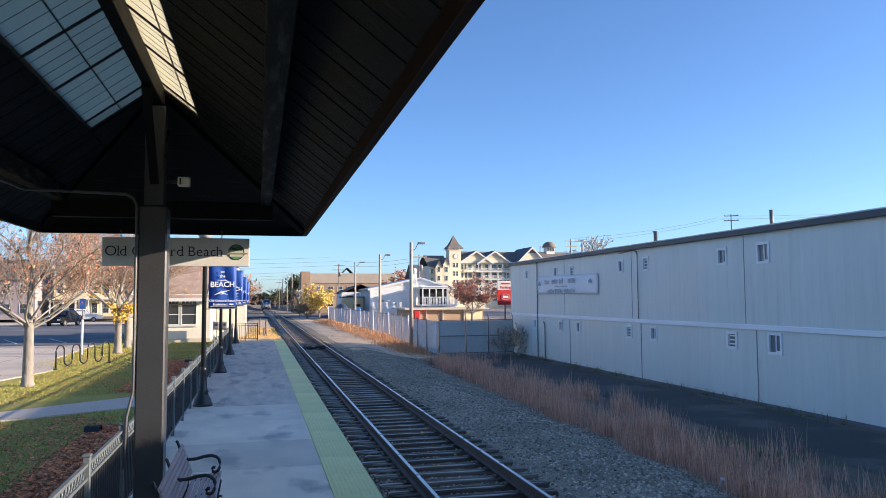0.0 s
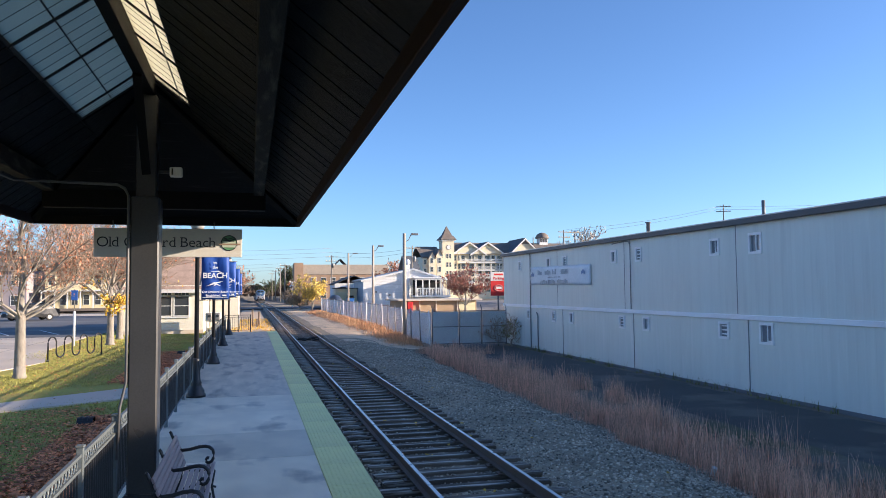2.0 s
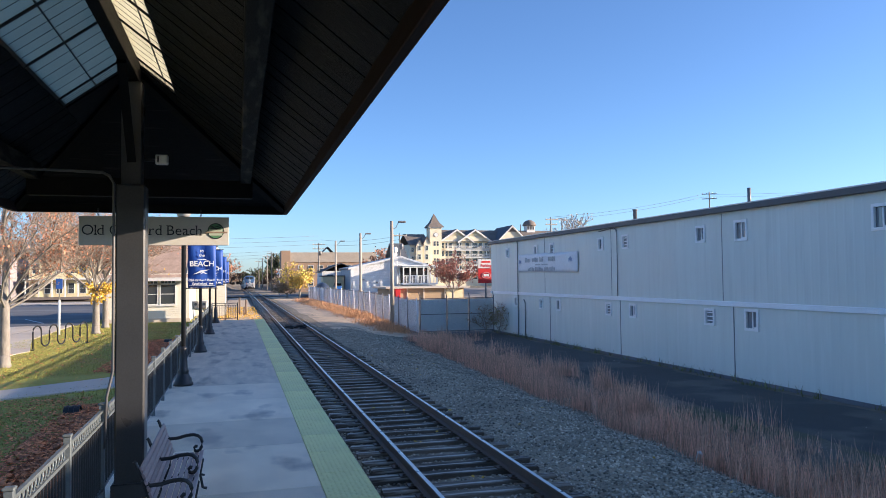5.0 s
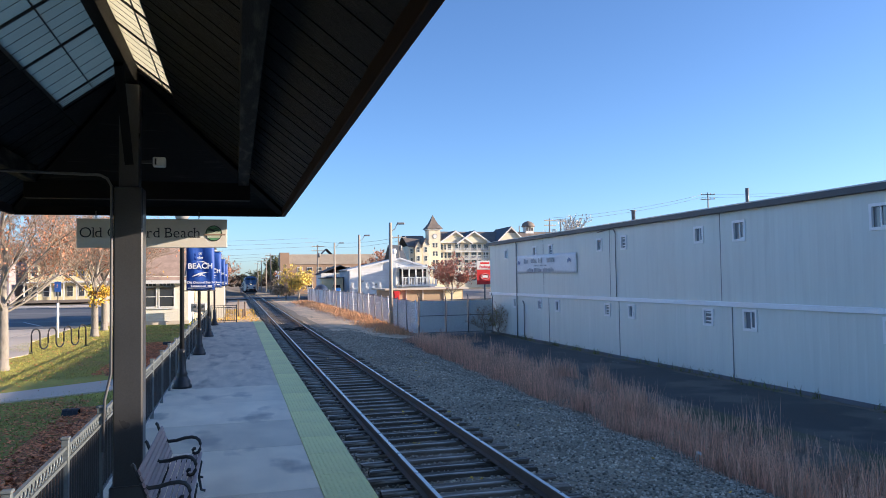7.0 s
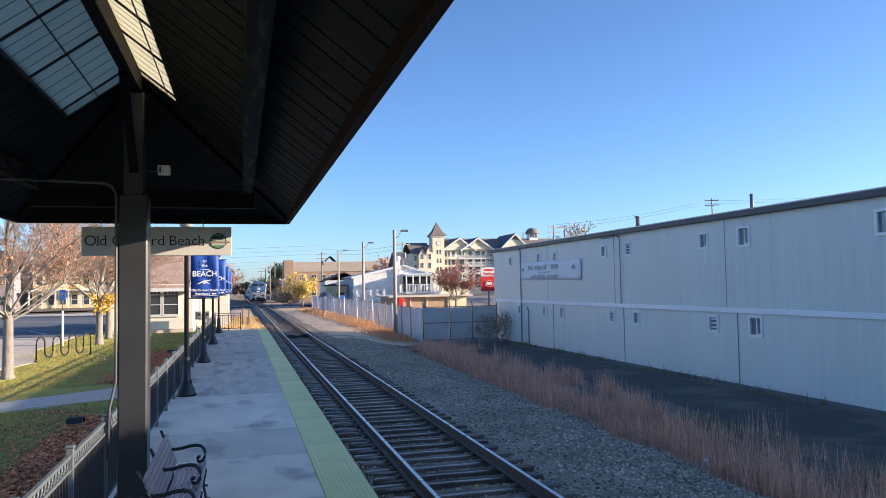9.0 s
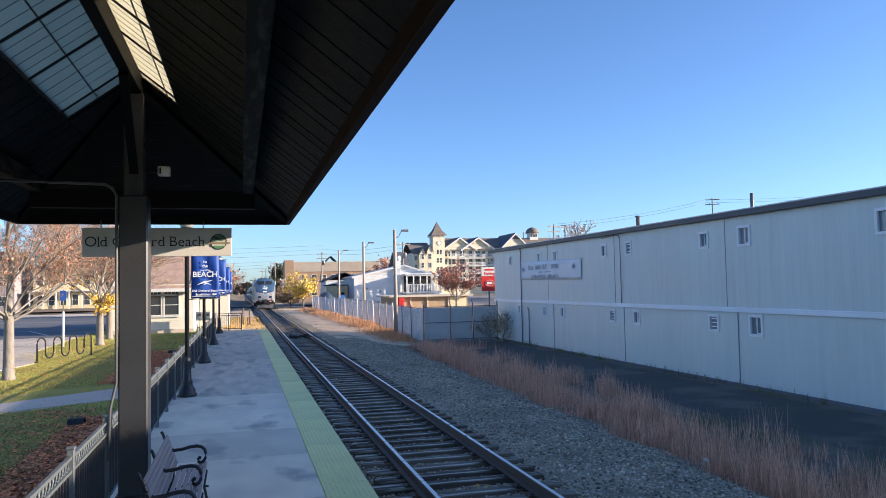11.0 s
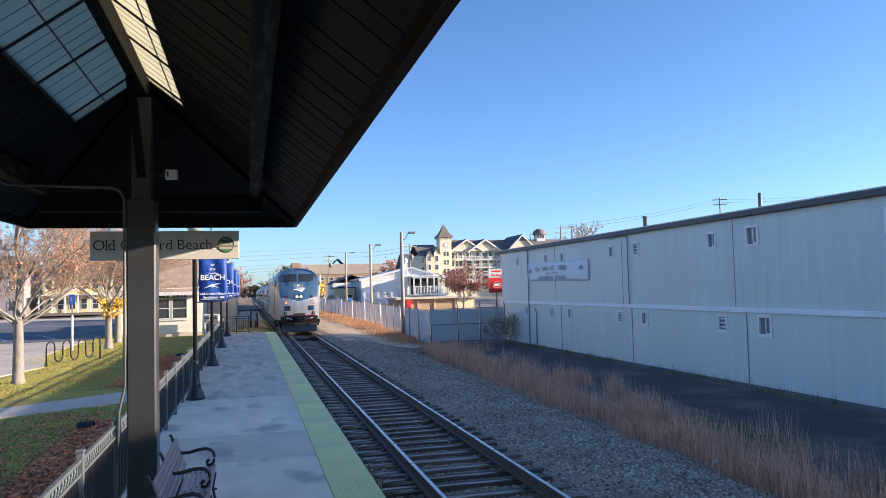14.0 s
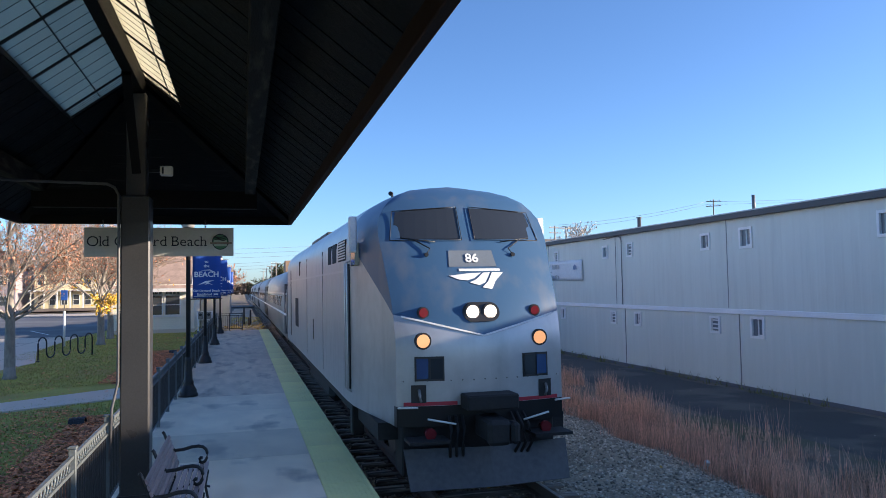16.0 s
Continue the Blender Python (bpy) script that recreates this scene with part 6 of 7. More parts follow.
for x in (-0.3, 0.2):
    part("meter_box", box(x - 0.15, x + 0.15, -0.12, 0.045, 0.85, 1.3, 0.02), M_GALV, meter)
    bm = bmesh.new()
    rod(bm, (x, -0.12, 1.12), (x, -0.2, 1.12), 0.09, seg=14)
    part("meter_dial", bm, M_PANE, meter)

# house across the street
yb = group_at("yellow_house", -25.2, 125, -0.1, "pale yellow clapboard house with white porch", "house")
part("wall", box(-5.5, 3.4, 0, 9, 0, 6.6), M_CLAPY, yb)
gable_y("roof", yb, -5.5, 3.4, 0, 9, 6.55, 9.3, 0.4, 0.15, M_TROOF)
gable_wall("gable", yb, -5.5, 3.4, -0.002, 0.1, 6.6, 6.6, 9.2, M_CLAPY)
for k in range(5):
    for z in (1.6, 4.7):
        window(yb, -4.6 + k * 1.65, 0, z, 0.8, 1.5)
part("porch_roof", box(-5.8, 3.7, -2.2, -0.05, 2.9, 3.1, 0.02), M_WHITE, yb)
for k in range(6):
    part("porch_post", box(-5.6 + k * 1.8, -5.45 + k * 1.8, -2.1, -1.95, 0, 2.9), M_WHITE, yb)
part("porch_floor", box(-5.8, 3.7, -2.2, -0.05, -0.1, 0.3), M_TROOF, yb)
gh = group_at("grey_house", -40, 122, -0.1, "grey-mauve two-storey house behind the street", "house")
part("wall", box(-7, 7.5, 0, 10, 0, 6.2), mat("mauve_siding", (0.34, 0.29, 0.30), 0.7, fine=10, coarse=0.5, vary=0.1, bump=0), gh)
gable_x("roof", gh, -7, 7.5, 0, 10, 6.2, 9.2, 0.4, 0.15, M_TROOF)
for k in range(6):
    for z in (1.6, 4.6):
        window(gh, -5.6 + k * 2.3, 0, z, 0.9, 1.4)
wh = group_at("white_house", -60, 128, -0.1, "white clapboard house far across the street", "house")
part("wall", box(-6, 6, 0, 9, 0, 5.6), M_CLAPW, wh)
gable_x("roof", wh, -6, 6, 0, 9, 5.6, 8.6, 0.4, 0.15, M_SHING)
for k in range(4):
    for z in (1.6, 4.2):
        window(wh, -4.2 + k * 2.8, 0, z, 1.0, 1.4)

# white hall with upper porch, behind the slatted fence
def set_back(ob, k):
    """Places a thing k times as far from the platform's viewpoint and as large."""
    eye = Vector((0, 0, 2.565))
    ob.matrix_basis = Matrix.Translation(eye + k * (ob.matrix_basis.translation - eye)) @ Matrix.Diagonal((k, k, k, 1))


hall = group_at("white_hall", 0, 90, -0.3, "white gabled hall with an upper balcony", "hall")
set_back(hall, 1.244)
HALL = [(13.3, 0), (23.2, 0), (23.2, 4.4), (19.6, 5.47), (13.3, 4.17)]
bm = bmesh.new()
slab_poly(bm, [(x, 0, z) for x, z in HALL], 0.2)
part("front_wall", bm, M_CLAPB, hall)
# west side is white siding too; its shade is painted in blue-grey
part("side_wall", box(13.3, 13.5, 0.2, 8.5, 0, 4.17), M_GREYSHADE, hall)
part("side_wall", box(23.0, 23.2, 0.2, 8.5, 0, 4.38), M_CLAPB, hall)
bm = bmesh.new()
slab_poly(bm, [(13.0, 8.7, 4.18), (13.0, -0.3, 4.18), (19.6, -0.3, 5.6), (19.6, 8.7, 5.6)], 0.12)
slab_poly(bm, [(23.6, -0.3, 4.36), (23.6, 8.7, 4.36), (19.6, 8.7, 5.6), (19.6, -0.3, 5.6)], 0.12)
part("roof", bm, M_ROOFM, hall)
for a, b in (((13.0, 4.06), (19.6, 5.5)), ((19.6, 5.5), (23.6, 4.25))):
    bm = bmesh.new()
    slab_poly(bm, [(a[0], -0.31, a[1] - 0.12), (b[0], -0.31, b[1] - 0.12), (b[0], -0.31, b[1] + 0.1), (a[0], -0.31, a[1] + 0.1)], 0.05)
    part("barge_board", bm, M_WHITE, hall)
for x, z in ((14.9, 2.7), (16.6, 2.3)):
    part("vent_hood", box(x - 0.12, x + 0.12, -0.14, -0.005, z - 0.1, z + 0.1, 0.02), M_GALV, hall)
part("trim_band", box(13.3, 19.2, -0.05, -0.005, 1.75, 1.9), M_WHITE, hall)
for xa in (13.32, 18.95):
    part("corner_board", box(xa, xa + 0.16, -0.05, -0.005, 0, 4.1), M_WHITE, hall)
part("chimney", box(18.6, 19.1, -0.35, 0.0, 1.6, 6.0, 0.03), M_WHITE, hall)
bm = bmesh.new()
lathe(bm, [(0.15, 6.0), (0.32, 6.15), (0.34, 6.5), (0.2, 6.7)], 12, 18.85, -0.18)
part("vent_cowl", bm, M_FLASH, hall)
# flat dark panel paints the porch's shade; the wall behind is solid
part("porch_shade_panel", box(19.55, 23.0, -0.08, -0.006, 2.2, 4.15), M_DARKIN, hall)
part("porch_deck", box(19.4, 23.9, -2.0, -0.09, 2.0, 2.2), M_WHITE, hall)
for k in range(6):
    part("porch_post", box(19.45 + k * 0.85, 19.6 + k * 0.85, -1.98, -1.83, 2.2, 4.1), M_WHITE, hall)
part("porch_beam", box(19.4, 23.9, -2.0, -1.8, 4.1, 4.3), M_WHITE, hall)
part("porch_roof", box(19.2, 24.2, -2.2, -0.09, 4.32, 4.42), M_FLASH, hall)
part("rail", box(19.45, 23.8, -1.95, -1.88, 3.05, 3.15), M_WHITE, hall)
for k in range(22):
    part("baluster", box(19.66 + k * 0.19, 19.74 + k * 0.19, -1.94, -1.89, 2.2, 3.05), M_WHITE, hall)
ac = group_at("air_conditioner", 20.9, 111.0, -0.45, "white outdoor air conditioner unit by the hall", "air conditioner")
part("case", box(-0.55, 0.55, -0.25, 0.25, 0, 1.0, 0.03), M_WHITE, ac)
bm = bmesh.new()
rod(bm, (0.1, -0.25, 0.5), (0.1, -0.28, 0.5), 0.35, seg=18)
part("fan_grille", bm, M_PLOW, ac)

# low tan block store with pale flat roof
store = group_at("block_store", 0, 97, -0.8, "low tan block building with a pale flat roof", "store building")
part("wall", box(19.6, 30.0, 0, 9, 0, 1.92), M_TAN, store)
part("flat_roof", box(18.9, 30.6, -0.8, 9.3, 1.92, 2.14, 0.02), M_WALK, store)
for x in (21.9, 24.2, 27.2):
    part("wall_post", box(x, x + 0.16, -0.14, -0.01, 0, 1.9), M_WALK, store)
part("wall_base", box(19.59, 30.02, -0.05, -0.006, 0, 0.4), M_WALK, store)
# paler panel paints sunlight on the right end of the tan wall
part("shutter", box(27.5, 29.8, -0.06, -0.008, 0.42, 1.75), M_CLAPY, store, "pale yellow panel painted as the sunlit end of the block wall")
vend = group_at("red_cabinet", 20.5, 96.4, -0.8, "bright red upright vending cabinet", "vending cabinet")
part("case", box(-0.36, 0.36, -0.3, 0.3, 0, 1.82, 0.03), M_REDP, vend)
part("panel", box(-0.28, 0.28, -0.32, -0.305, 0.7, 1.6), M_REDP, vend)

shed = group_at("yard_shed", 0, 118, -0.5, "small tan shed with flat dark roof in the yard", "shed")
part("wall", box(13.0, 16.4, 0, 3, 0, 3.4), M_CLAPY, shed)
part("roof", box(12.8, 16.6, -0.2, 3.2, 3.4, 3.55, 0.02), M_DROOF, shed)
part("door", box(14.8, 15.9, -0.05, -0.005, 0, 2.3), M_DARKIN, shed)
# rounded dark shape in the yard, built as a covered stack
tank = group_at("covered_boat", 12.4, 113.5, -0.45, "dark blue tarpaulin cover over a rounded stack in the yard", "covered boat")
bm = bmesh.new()
rings = []
for k in range(9):
    y = lerp(-2.6, 2.6, k / 8)
    f = math.sqrt(max(0.08, 1 - (abs(y) / 2.75) ** 3))
    rings.append([bm.verts.new((1.25 * f * math.cos(a), y, 0.7 + 1.75 * f * math.sin(a))) for a in [math.pi * i / 10 for i in range(11)]])
for a, b in zip(rings, rings[1:]):
    for i in range(10):
        bm.faces.new((a[i], a[i + 1], b[i + 1], b[i]))
bm.faces.new(rings[0][::-1])
bm.faces.new(rings[-1])
part("tarpaulin", bm, mat("blue_tarpaulin", (0.045, 0.065, 0.11), 0.45, fine=12, coarse=2, vary=0.25, bump=0.3, dist=0.03), tank, smooth=True)
part("cradle", box(-1.0, 1.0, -2.0, 2.0, 0, 0.72, 0.05), M_UNDER, tank)
bins = group_at("blue_bin", 14.6, 112.2, -0.45, "bright blue waste bin beside the hall", "waste bin")
part("body", box(-0.55, 0.55, -0.4, 0.4, 0.05, 1.9, 0.05), mat("bin_blue", (0.03, 0.14, 0.42), 0.45, fine=20, coarse=2, vary=0.12, bump=0.05), bins)
part("lid", box(-0.6, 0.6, -0.45, 0.45, 1.9, 2.0, 0.03), M_BLACK, bins)

# brick block far down the line
brick = group_at("brick_block", 0, 170, -1.3, "long tan brick commercial building with flat roof", "building")
part("wall", box(10.0, 31.0, 0, 16, 0, 9.6), M_BRICK, brick)
part("parapet", box(9.9, 31.1, -0.15, 16.1, 7.6, 9.9, 0.05), mat("pale_parapet", (0.42, 0.35, 0.28), 0.85, fine=4, coarse=0.4, vary=0.15, bump=0.05), brick)
part("stair_tower", box(9.4, 11.4, -0.4, 4, 0, 10.3), M_BRICK, brick)
gable_y("roof_lantern", brick, 19.2, 21.6, 4, 8, 10.2, 11.4, 0.2, 0.1, M_DROOF)
for k in range(8):
    for z in (3.0, 6.2):
        window(brick, 13.8 + k * 2.2, 0, z, 1.1, 1.4)
small = group_at("small_house", 0, 130, -0.3, "small white house with dark gabled roof", "house")
part("wall", box(14.2, 21.0, 0, 8, 0, 4.2), M_CLAPB, small)
gable_y("roof", small, 14.2, 21.0, 0, 8, 4.2, 5.6, 0.3, 0.12, M_DROOF)
gable_wall("gable", small, 14.2, 21.0, -0.002, 0.1, 4.2, 4.2, 5.5, M_CLAPB)
for x in (15.6, 18.6):
    window(small, x, 0, 3.0, 1.1, 1.1)
part("tan_skirt", box(15.0, 21.4, -3, -0.1, 0, 2.0), M_CLAPY, small)

# hotel
hotel = group_at("hotel", 0, 185, 0, "cream four-storey hotel with clock tower and white-trimmed gables", "hotel")
set_back(hotel, 1.25)
M_HOT = mat("cream_stucco", (0.74, 0.66, 0.49), 0.8, fine=4, coarse=0.4, vary=0.07, bump=0.05)
M_HROOF = mat("slate_grey_shingles", (0.115, 0.125, 0.14), 0.9, fine=6, coarse=1, vary=0.25, bump=0.2)
part("wall", box(50.9, 66, 0, 12, -0.5, 12.3), M_HOT, hotel)
part("east_wall", box(66, 92, 1.0, 12, -0.5, 12.4), M_HOT, hotel)
gable_x("roof", hotel, 51.0, 92, 0, 12, 12.3, 15.35, 0.4, 0.18, M_TROOF)
# west wing behind the tower, with two gabled dormers
part("west_wing", box(41.6, 46.6, -5, 8, -0.5, 11.0), M_HOT, hotel)
gable_x("wing_roof", hotel, 41.6, 46.6, -5, 8, 11.0, 13.9, 0.3, 0.18, M_TROOF)
for x0, x1, zr in ((43.0, 44.7, 12.0), (45.0, 46.6, 12.8)):
    gable_y("dormer_roof", hotel, x0, x1, -6.0, 2, zr - 1.3, zr + 0.15, 0.15, 0.12, M_TROOF)
    gable_wall("dormer_gable", hotel, x0, x1, -5.95, 0.2, 0, zr - 1.3, zr, M_HOT)
    for z in (10.0, 7.8, 5.6):
        window(hotel, (x0 + x1) / 2, -5.96, z, 0.6, 1.2)
for z in (9.6, 7.4, 5.2):
    window(hotel, 42.3, -5, z, 0.6, 1.1)
tower = new("tower")
tower.parent = hotel
part("shaft", box(47.75, 50.88, -1.5, 2.0, -0.5, 15.5), M_HOT, tower)
part("cornice", box(47.45, 51.18, -1.8, 2.3, 15.3, 15.6, 0.03), M_WHITE, tower)
bm = bmesh.new()
vs = [bm.verts.new(p) for p in ((47.15, -2.1, 15.6), (51.48, -2.1, 15.6), (51.48, 2.6, 15.6), (47.15, 2.6, 15.6))]
mid = [bm.verts.new(p) for p in ((48.2, -1.0, 16.9), (50.4, -1.0, 16.9), (50.4, 1.5, 16.9), (48.2, 1.5, 16.9))]
tip = bm.verts.new((49.3, 0.25, 19.3))
for a, b in ((0, 1), (1, 2), (2, 3), (3, 0)):
    bm.faces.new((vs[a], vs[b], mid[b], mid[a]))
    bm.faces.new((mid[a], mid[b], tip))
bm.faces.new(vs[::-1])
part("spire", bm, M_TROOF, tower)
clock = new("clock")
clock.parent = tower
bm = bmesh.new()
rod(bm, (49.4, -1.5, 13.6), (49.4, -1.58, 13.6), 0.62, seg=24)
part("rim", bm, M_GALV, clock)
bm = bmesh.new()
rod(bm, (49.4, -1.55, 13.6), (49.4, -1.61, 13.6), 0.52, seg=24)
part("dial", bm, M_WHITE, clock)
for z in (11.3, 9.1, 6.9, 4.7):
    for x in (49.0, 49.8):
        window(tower, x, -1.5, z, 0.5, 1.15)
# front gables with broad white verge boards
for x0, x1, ya, zb, zr in ((50.95, 59.3, -0.9, 12.2, 15.0), (55.75, 64.5, -1.15, 12.1, 15.0), (66.0, 74.0, -2.6, 12.2, 16.0)):
    xm = (x0 + x1) / 2
    gable_y("gable_roof", hotel, x0, x1, ya, 9, zb, zr + 0.2, 0.45, 0.2, M_HROOF)
    gable_wall("gable_face", hotel, x0 + 0.1, x1 - 0.1, ya + 0.02, 0.2, zb - 0.1, zb, zr, M_HOT)
    k = (zr - zb) / (xm - x0)
    for xe in (x0 - 0.5, x1 + 0.5):
        bm = bmesh.new()
        lo, hi = zb - 0.5 * k, zr
        pts = [(xe, ya - 0.5, lo - 0.38), (xm, ya - 0.5, hi - 0.32), (xm, ya - 0.5, hi + 0.14), (xe, ya - 0.5, lo + 0.08)]
        slab_poly(bm, pts if xe < xm else pts[::-1], 0.1)
        part("verge_board", bm, M_WHITE, hotel)
    bm = bmesh.new()
    slab_poly(bm, [(xm - 1.5, ya - 0.05, zr - 1.5), (xm + 1.5, ya - 0.05, zr - 1.5), (xm, ya - 0.05, zr - 0.5)], 0.05)
    part("gable_panel", bm, M_TROOF if x0 > 60 else M_CLAPY, hotel)
part("gable_bay", box(66.2, 73.8, -2.55, 0.98, -0.5, 12.15), M_HOT, hotel)
part("eave_band", box(51.0, 64.6, -0.95, -0.02, 11.95, 12.15), M_WHITE, hotel)
# balconies across the front
for z, xa, xb in ((9.75, 52.4, 65.6), (7.75, 56.6, 65.6), (5.75, 56.6, 65.6), (3.75, 52.4, 65.6)):
    part("balcony", box(xa, xb, -1.3, -0.02, z - 0.22, z), M_WHITE, hotel)
    part("balcony_rail", box(xa, xb, -1.3, -1.22, z + 0.72, z + 0.84), M_WHITE, hotel)
    bm = bmesh.new()
    n = int((xb - xa) / 0.25)
    for k in range(n):
        quad_box(bm, xa + 0.08 + k * 0.25, xa + 0.15 + k * 0.25, -1.28, -1.24, z, z + 0.72)
    tagged(part("balusters", bm, M_WHITE, hotel), kind="stuff")
    for k in range(5):
        x = xa + (xb - xa - 0.18) * k / 4
        part("balcony_post", box(x, x + 0.16, -1.3, -1.16, z + 0.02, z + 1.75), M_WHITE, hotel)
for z in (10.9, 8.75, 6.75, 4.75, 2.7):
    for x, w in ((51.6, 0.55), (52.6, 0.55), (53.7, 0.9), (56.0, 1.3), (58.3, 0.9), (60.4, 1.3), (62.0, 0.9), (63.8, 1.3), (65.2, 0.6)):
        window(hotel, x, 0, z, w, 1.35)
for x in (67.6, 70.0, 72.4):
    for z in (10.6, 8.4):
        window(hotel, x, -2.55, z, 1.0, 1.4)
cup = new("cupola")
cup.parent = hotel
part("drum", box(77.3, 79.7, 5.0, 7.2, 14.4, 16.7), M_WHITE, cup)
for x in (77.75, 78.5, 79.25):
    part("louver", box(x - 0.25, x + 0.25, 4.94, 4.99, 15.6, 16.5), M_PLOW, cup)
bm = bmesh.new()
lathe(bm, [(1.95, 16.7), (1.9, 16.95), (1.55, 17.7), (0.8, 18.2), (0.1, 18.35)], 16, 78.5, 6.1)
part("dome", bm, M_TROOF, cup)
bm = bmesh.new()
rod(bm, (75.4, 5, 14.5), (75.4, 5, 17.0), 0.14, seg=8)
part("flue", bm, M_TRIMD, hotel)
gable_block = group_at("grey_gable_house", 0, 122, -1.2, "grey house with dark shingle roof beside the hotel", "house")
part("wall", box(25.7, 27.6, 0, 8, 0, 7.0), M_GREYSHADE, gable_block)
gable_x("roof", gable_block, 25.7, 27.6, 0, 8, 7.0, 9.8, 0.3, 0.15, M_HROOF)

# ---- slatted chain-link fence and gate ----
M_SLAT = mat("fence_slat", (0.40, 0.405, 0.41), 0.55, fine=20, coarse=1, vary=0.12, bump=0.05, each=0.12, stain=(0.30, 0.29, 0.27), stain_at=0.7)
# grey of the added gate sheets, in place of shaded asphalt beyond
M_GATESHADE = mat("gate_shade_grey", (0.64, 0.64, 0.63), 0.8, fine=25, coarse=0.8, vary=0.15, bump=0.2)
M_WIRE = mat("chain_link_wire", (0.80, 0.80, 0.78), 0.45, metal=0.4, fine=20, coarse=1, vary=0.15, bump=0)


def link_mesh(name, parent, p, q, z0, z1, pitch, r0):
    """Woven chain-link between two posts: two sets of slanting wires."""
    p, q = Vector(p), Vector(q)
    length = (q - p).length
    d = (q - p) / length
    h = z1 - z0
    side = Vector((-d.y, d.x, 0))
    vv, ff = [], []
    for lean in (1, -1):
        u = -h if lean > 0 else 0.0
        while u < length + (0 if lean > 0 else h):
            ua, ub, za, zb = u, u + lean * h, z0, z1
            if lean > 0:
                if ua < 0:
                    za, ua = z0 - ua, 0.0
                if ub > length:
                    zb, ub = z1 - (ub - length), length
            else:
                if ub < 0:
                    zb, ub = z1 + ub, 0.0
                if ua > length:
                    za, ua = z0 + (ua - length), length
            if zb - za > 0.02:
                a, b = p + d * ua + Vector((0, 0, za)), p + d * ub + Vector((0, 0, zb))
                n = len(vv)
                w = (b - a).normalized().cross(side)
                for e in (a, b):
                    vv += [tuple(e + side * r0), tuple(e - side * r0 * 0.5 + w * r0), tuple(e - side * r0 * 0.5 - w * r0)]
                ff += [(n, n + 1, n + 4, n + 3), (n + 1, n + 2, n + 5, n + 4), (n + 2, n, n + 3, n + 5)]
            u += pitch
    me = bpy.data.meshes.new(name)
    me.from_pydata(vv, [], ff)
    me.materials.append(M_WIRE)
    o = tagged(new(name, me), kind="stuff")
    o.parent = parent
    return o


slat_fence = group_at("chain_link_fence", 0, 0, 0, "galvanised chain-link fence with leaning pale posts beside the track", "fence")
r = random.Random(12)
FENCE_N = 24
fpts = []
for k in range(FENCE_N + 1):
    f = k / FENCE_N
    fpts.append((lerp(10.3, 9.6, f), 42.4 + 62 * f, lerp(-0.70, -0.47, min(1, f * 3))))
for k, (x, y, z) in enumerate(fpts):
    bm = bmesh.new()
    rod(bm, (x - 0.04, y, z), (x - 0.10 + r.gauss(0, 0.03), y + r.gauss(0, 0.12), z + 2.05), 0.035, seg=6)
    part("post", bm, M_FLASH if k % 3 == 0 else M_GALV, slat_fence)
for a, b in zip(fpts, fpts[1:]):
    link_mesh("link_mesh", slat_fence, (a[0], a[1], 0), (b[0], b[1], 0), a[2] + 0.03, a[2] + 1.9, 0.055, 0.0045)
    bm = bmesh.new()
    rod(bm, (a[0], a[1], a[2] + 1.92), (b[0], b[1], b[2] + 1.92), 0.02, seg=6)
    part("top_rail", bm, M_GALV, slat_fence)
gate = group_at("chain_link_gate", 0, 42.3, -0.72, "grey chain-link gate with dark frame beside the warehouse", "gate")
for x in (10.35, 12.0, 13.4, 14.95):
    bm = bmesh.new()
    rod(bm, (x, 0, 0), (x, 0, 2.15), 0.035, seg=8)
    rod(bm, (x, 0, 2.15), (x - 0.12, -0.15, 2.4), 0.02, seg=6)
    part("post", bm, M_TRIMD, gate)
for x0, x1 in ((10.4, 11.95), (12.05, 13.35), (13.45, 14.9)):
    link_mesh("link_mesh", gate, (x0, 0, 0), (x1, 0, 0), 0.06, 2.0, 0.055, 0.004)
    # added sheet: stands in for the shaded ground seen through the mesh
    part("shade_sheet", box(x0, x1, 0.012, 0.018, 0.08, 1.98), M_GATESHADE, gate, "grey sheet standing in for the shaded ground behind the gate")
    for z in (0.1, 1.1, 2.03):
        part("rail", box(x0, x1, -0.03, -0.005, z - 0.022, z + 0.022), M_TRIMD, gate)
part("tag_plate", box(11.2, 11.32, -0.05, -0.035, 1.72, 2.0), M_WHITE, gate)


# ---- poles ----
def yard_pole(x, y, z, top, arm, label):
    p = group_at("yard_light_pole", x, y, z, label, "light pole", "yard light poles")
    bm = bmesh.new()
    rod(bm, (0, 0, 0), (0, 0, top - z), 0.15, 0.11, 10)
    part("pole", bm, mat("pole_wood", (0.42, 0.36, 0.30), 0.85, fine=20, coarse=2, vary=0.2, bump=0.2, stretch=(1, 1, 0.1)), p)
    bm = bmesh.new()
    tube(bm, [(0.1, 0, top - z - 0.55), (arm * 0.35, 0, top - z - 0.45), (arm * 0.55, 0, top - z - 0.1), (arm * 0.7, 0, top - z - 0.05)], 0.03, 6)
    part("arm", bm, M_GALV, p)
    part("lamp_head", box(arm * 0.55, arm * 1.15, -0.12, 0.12, top - z - 0.12, top - z + 0.02, 0.03), M_TRIMD, p)
    return p


yard_pole(12.5, 98, -0.5, 7.6, 1.1, "tall pale wooden pole with a yard light")
yard_pole(11.3, 70, -0.5, 6.9, 0.9, "tall pale wooden pole with a yard light")
yard_pole(10.1, 49.2, -0.7, 6.45, 0.85, "tall pale wooden pole with a yard light")


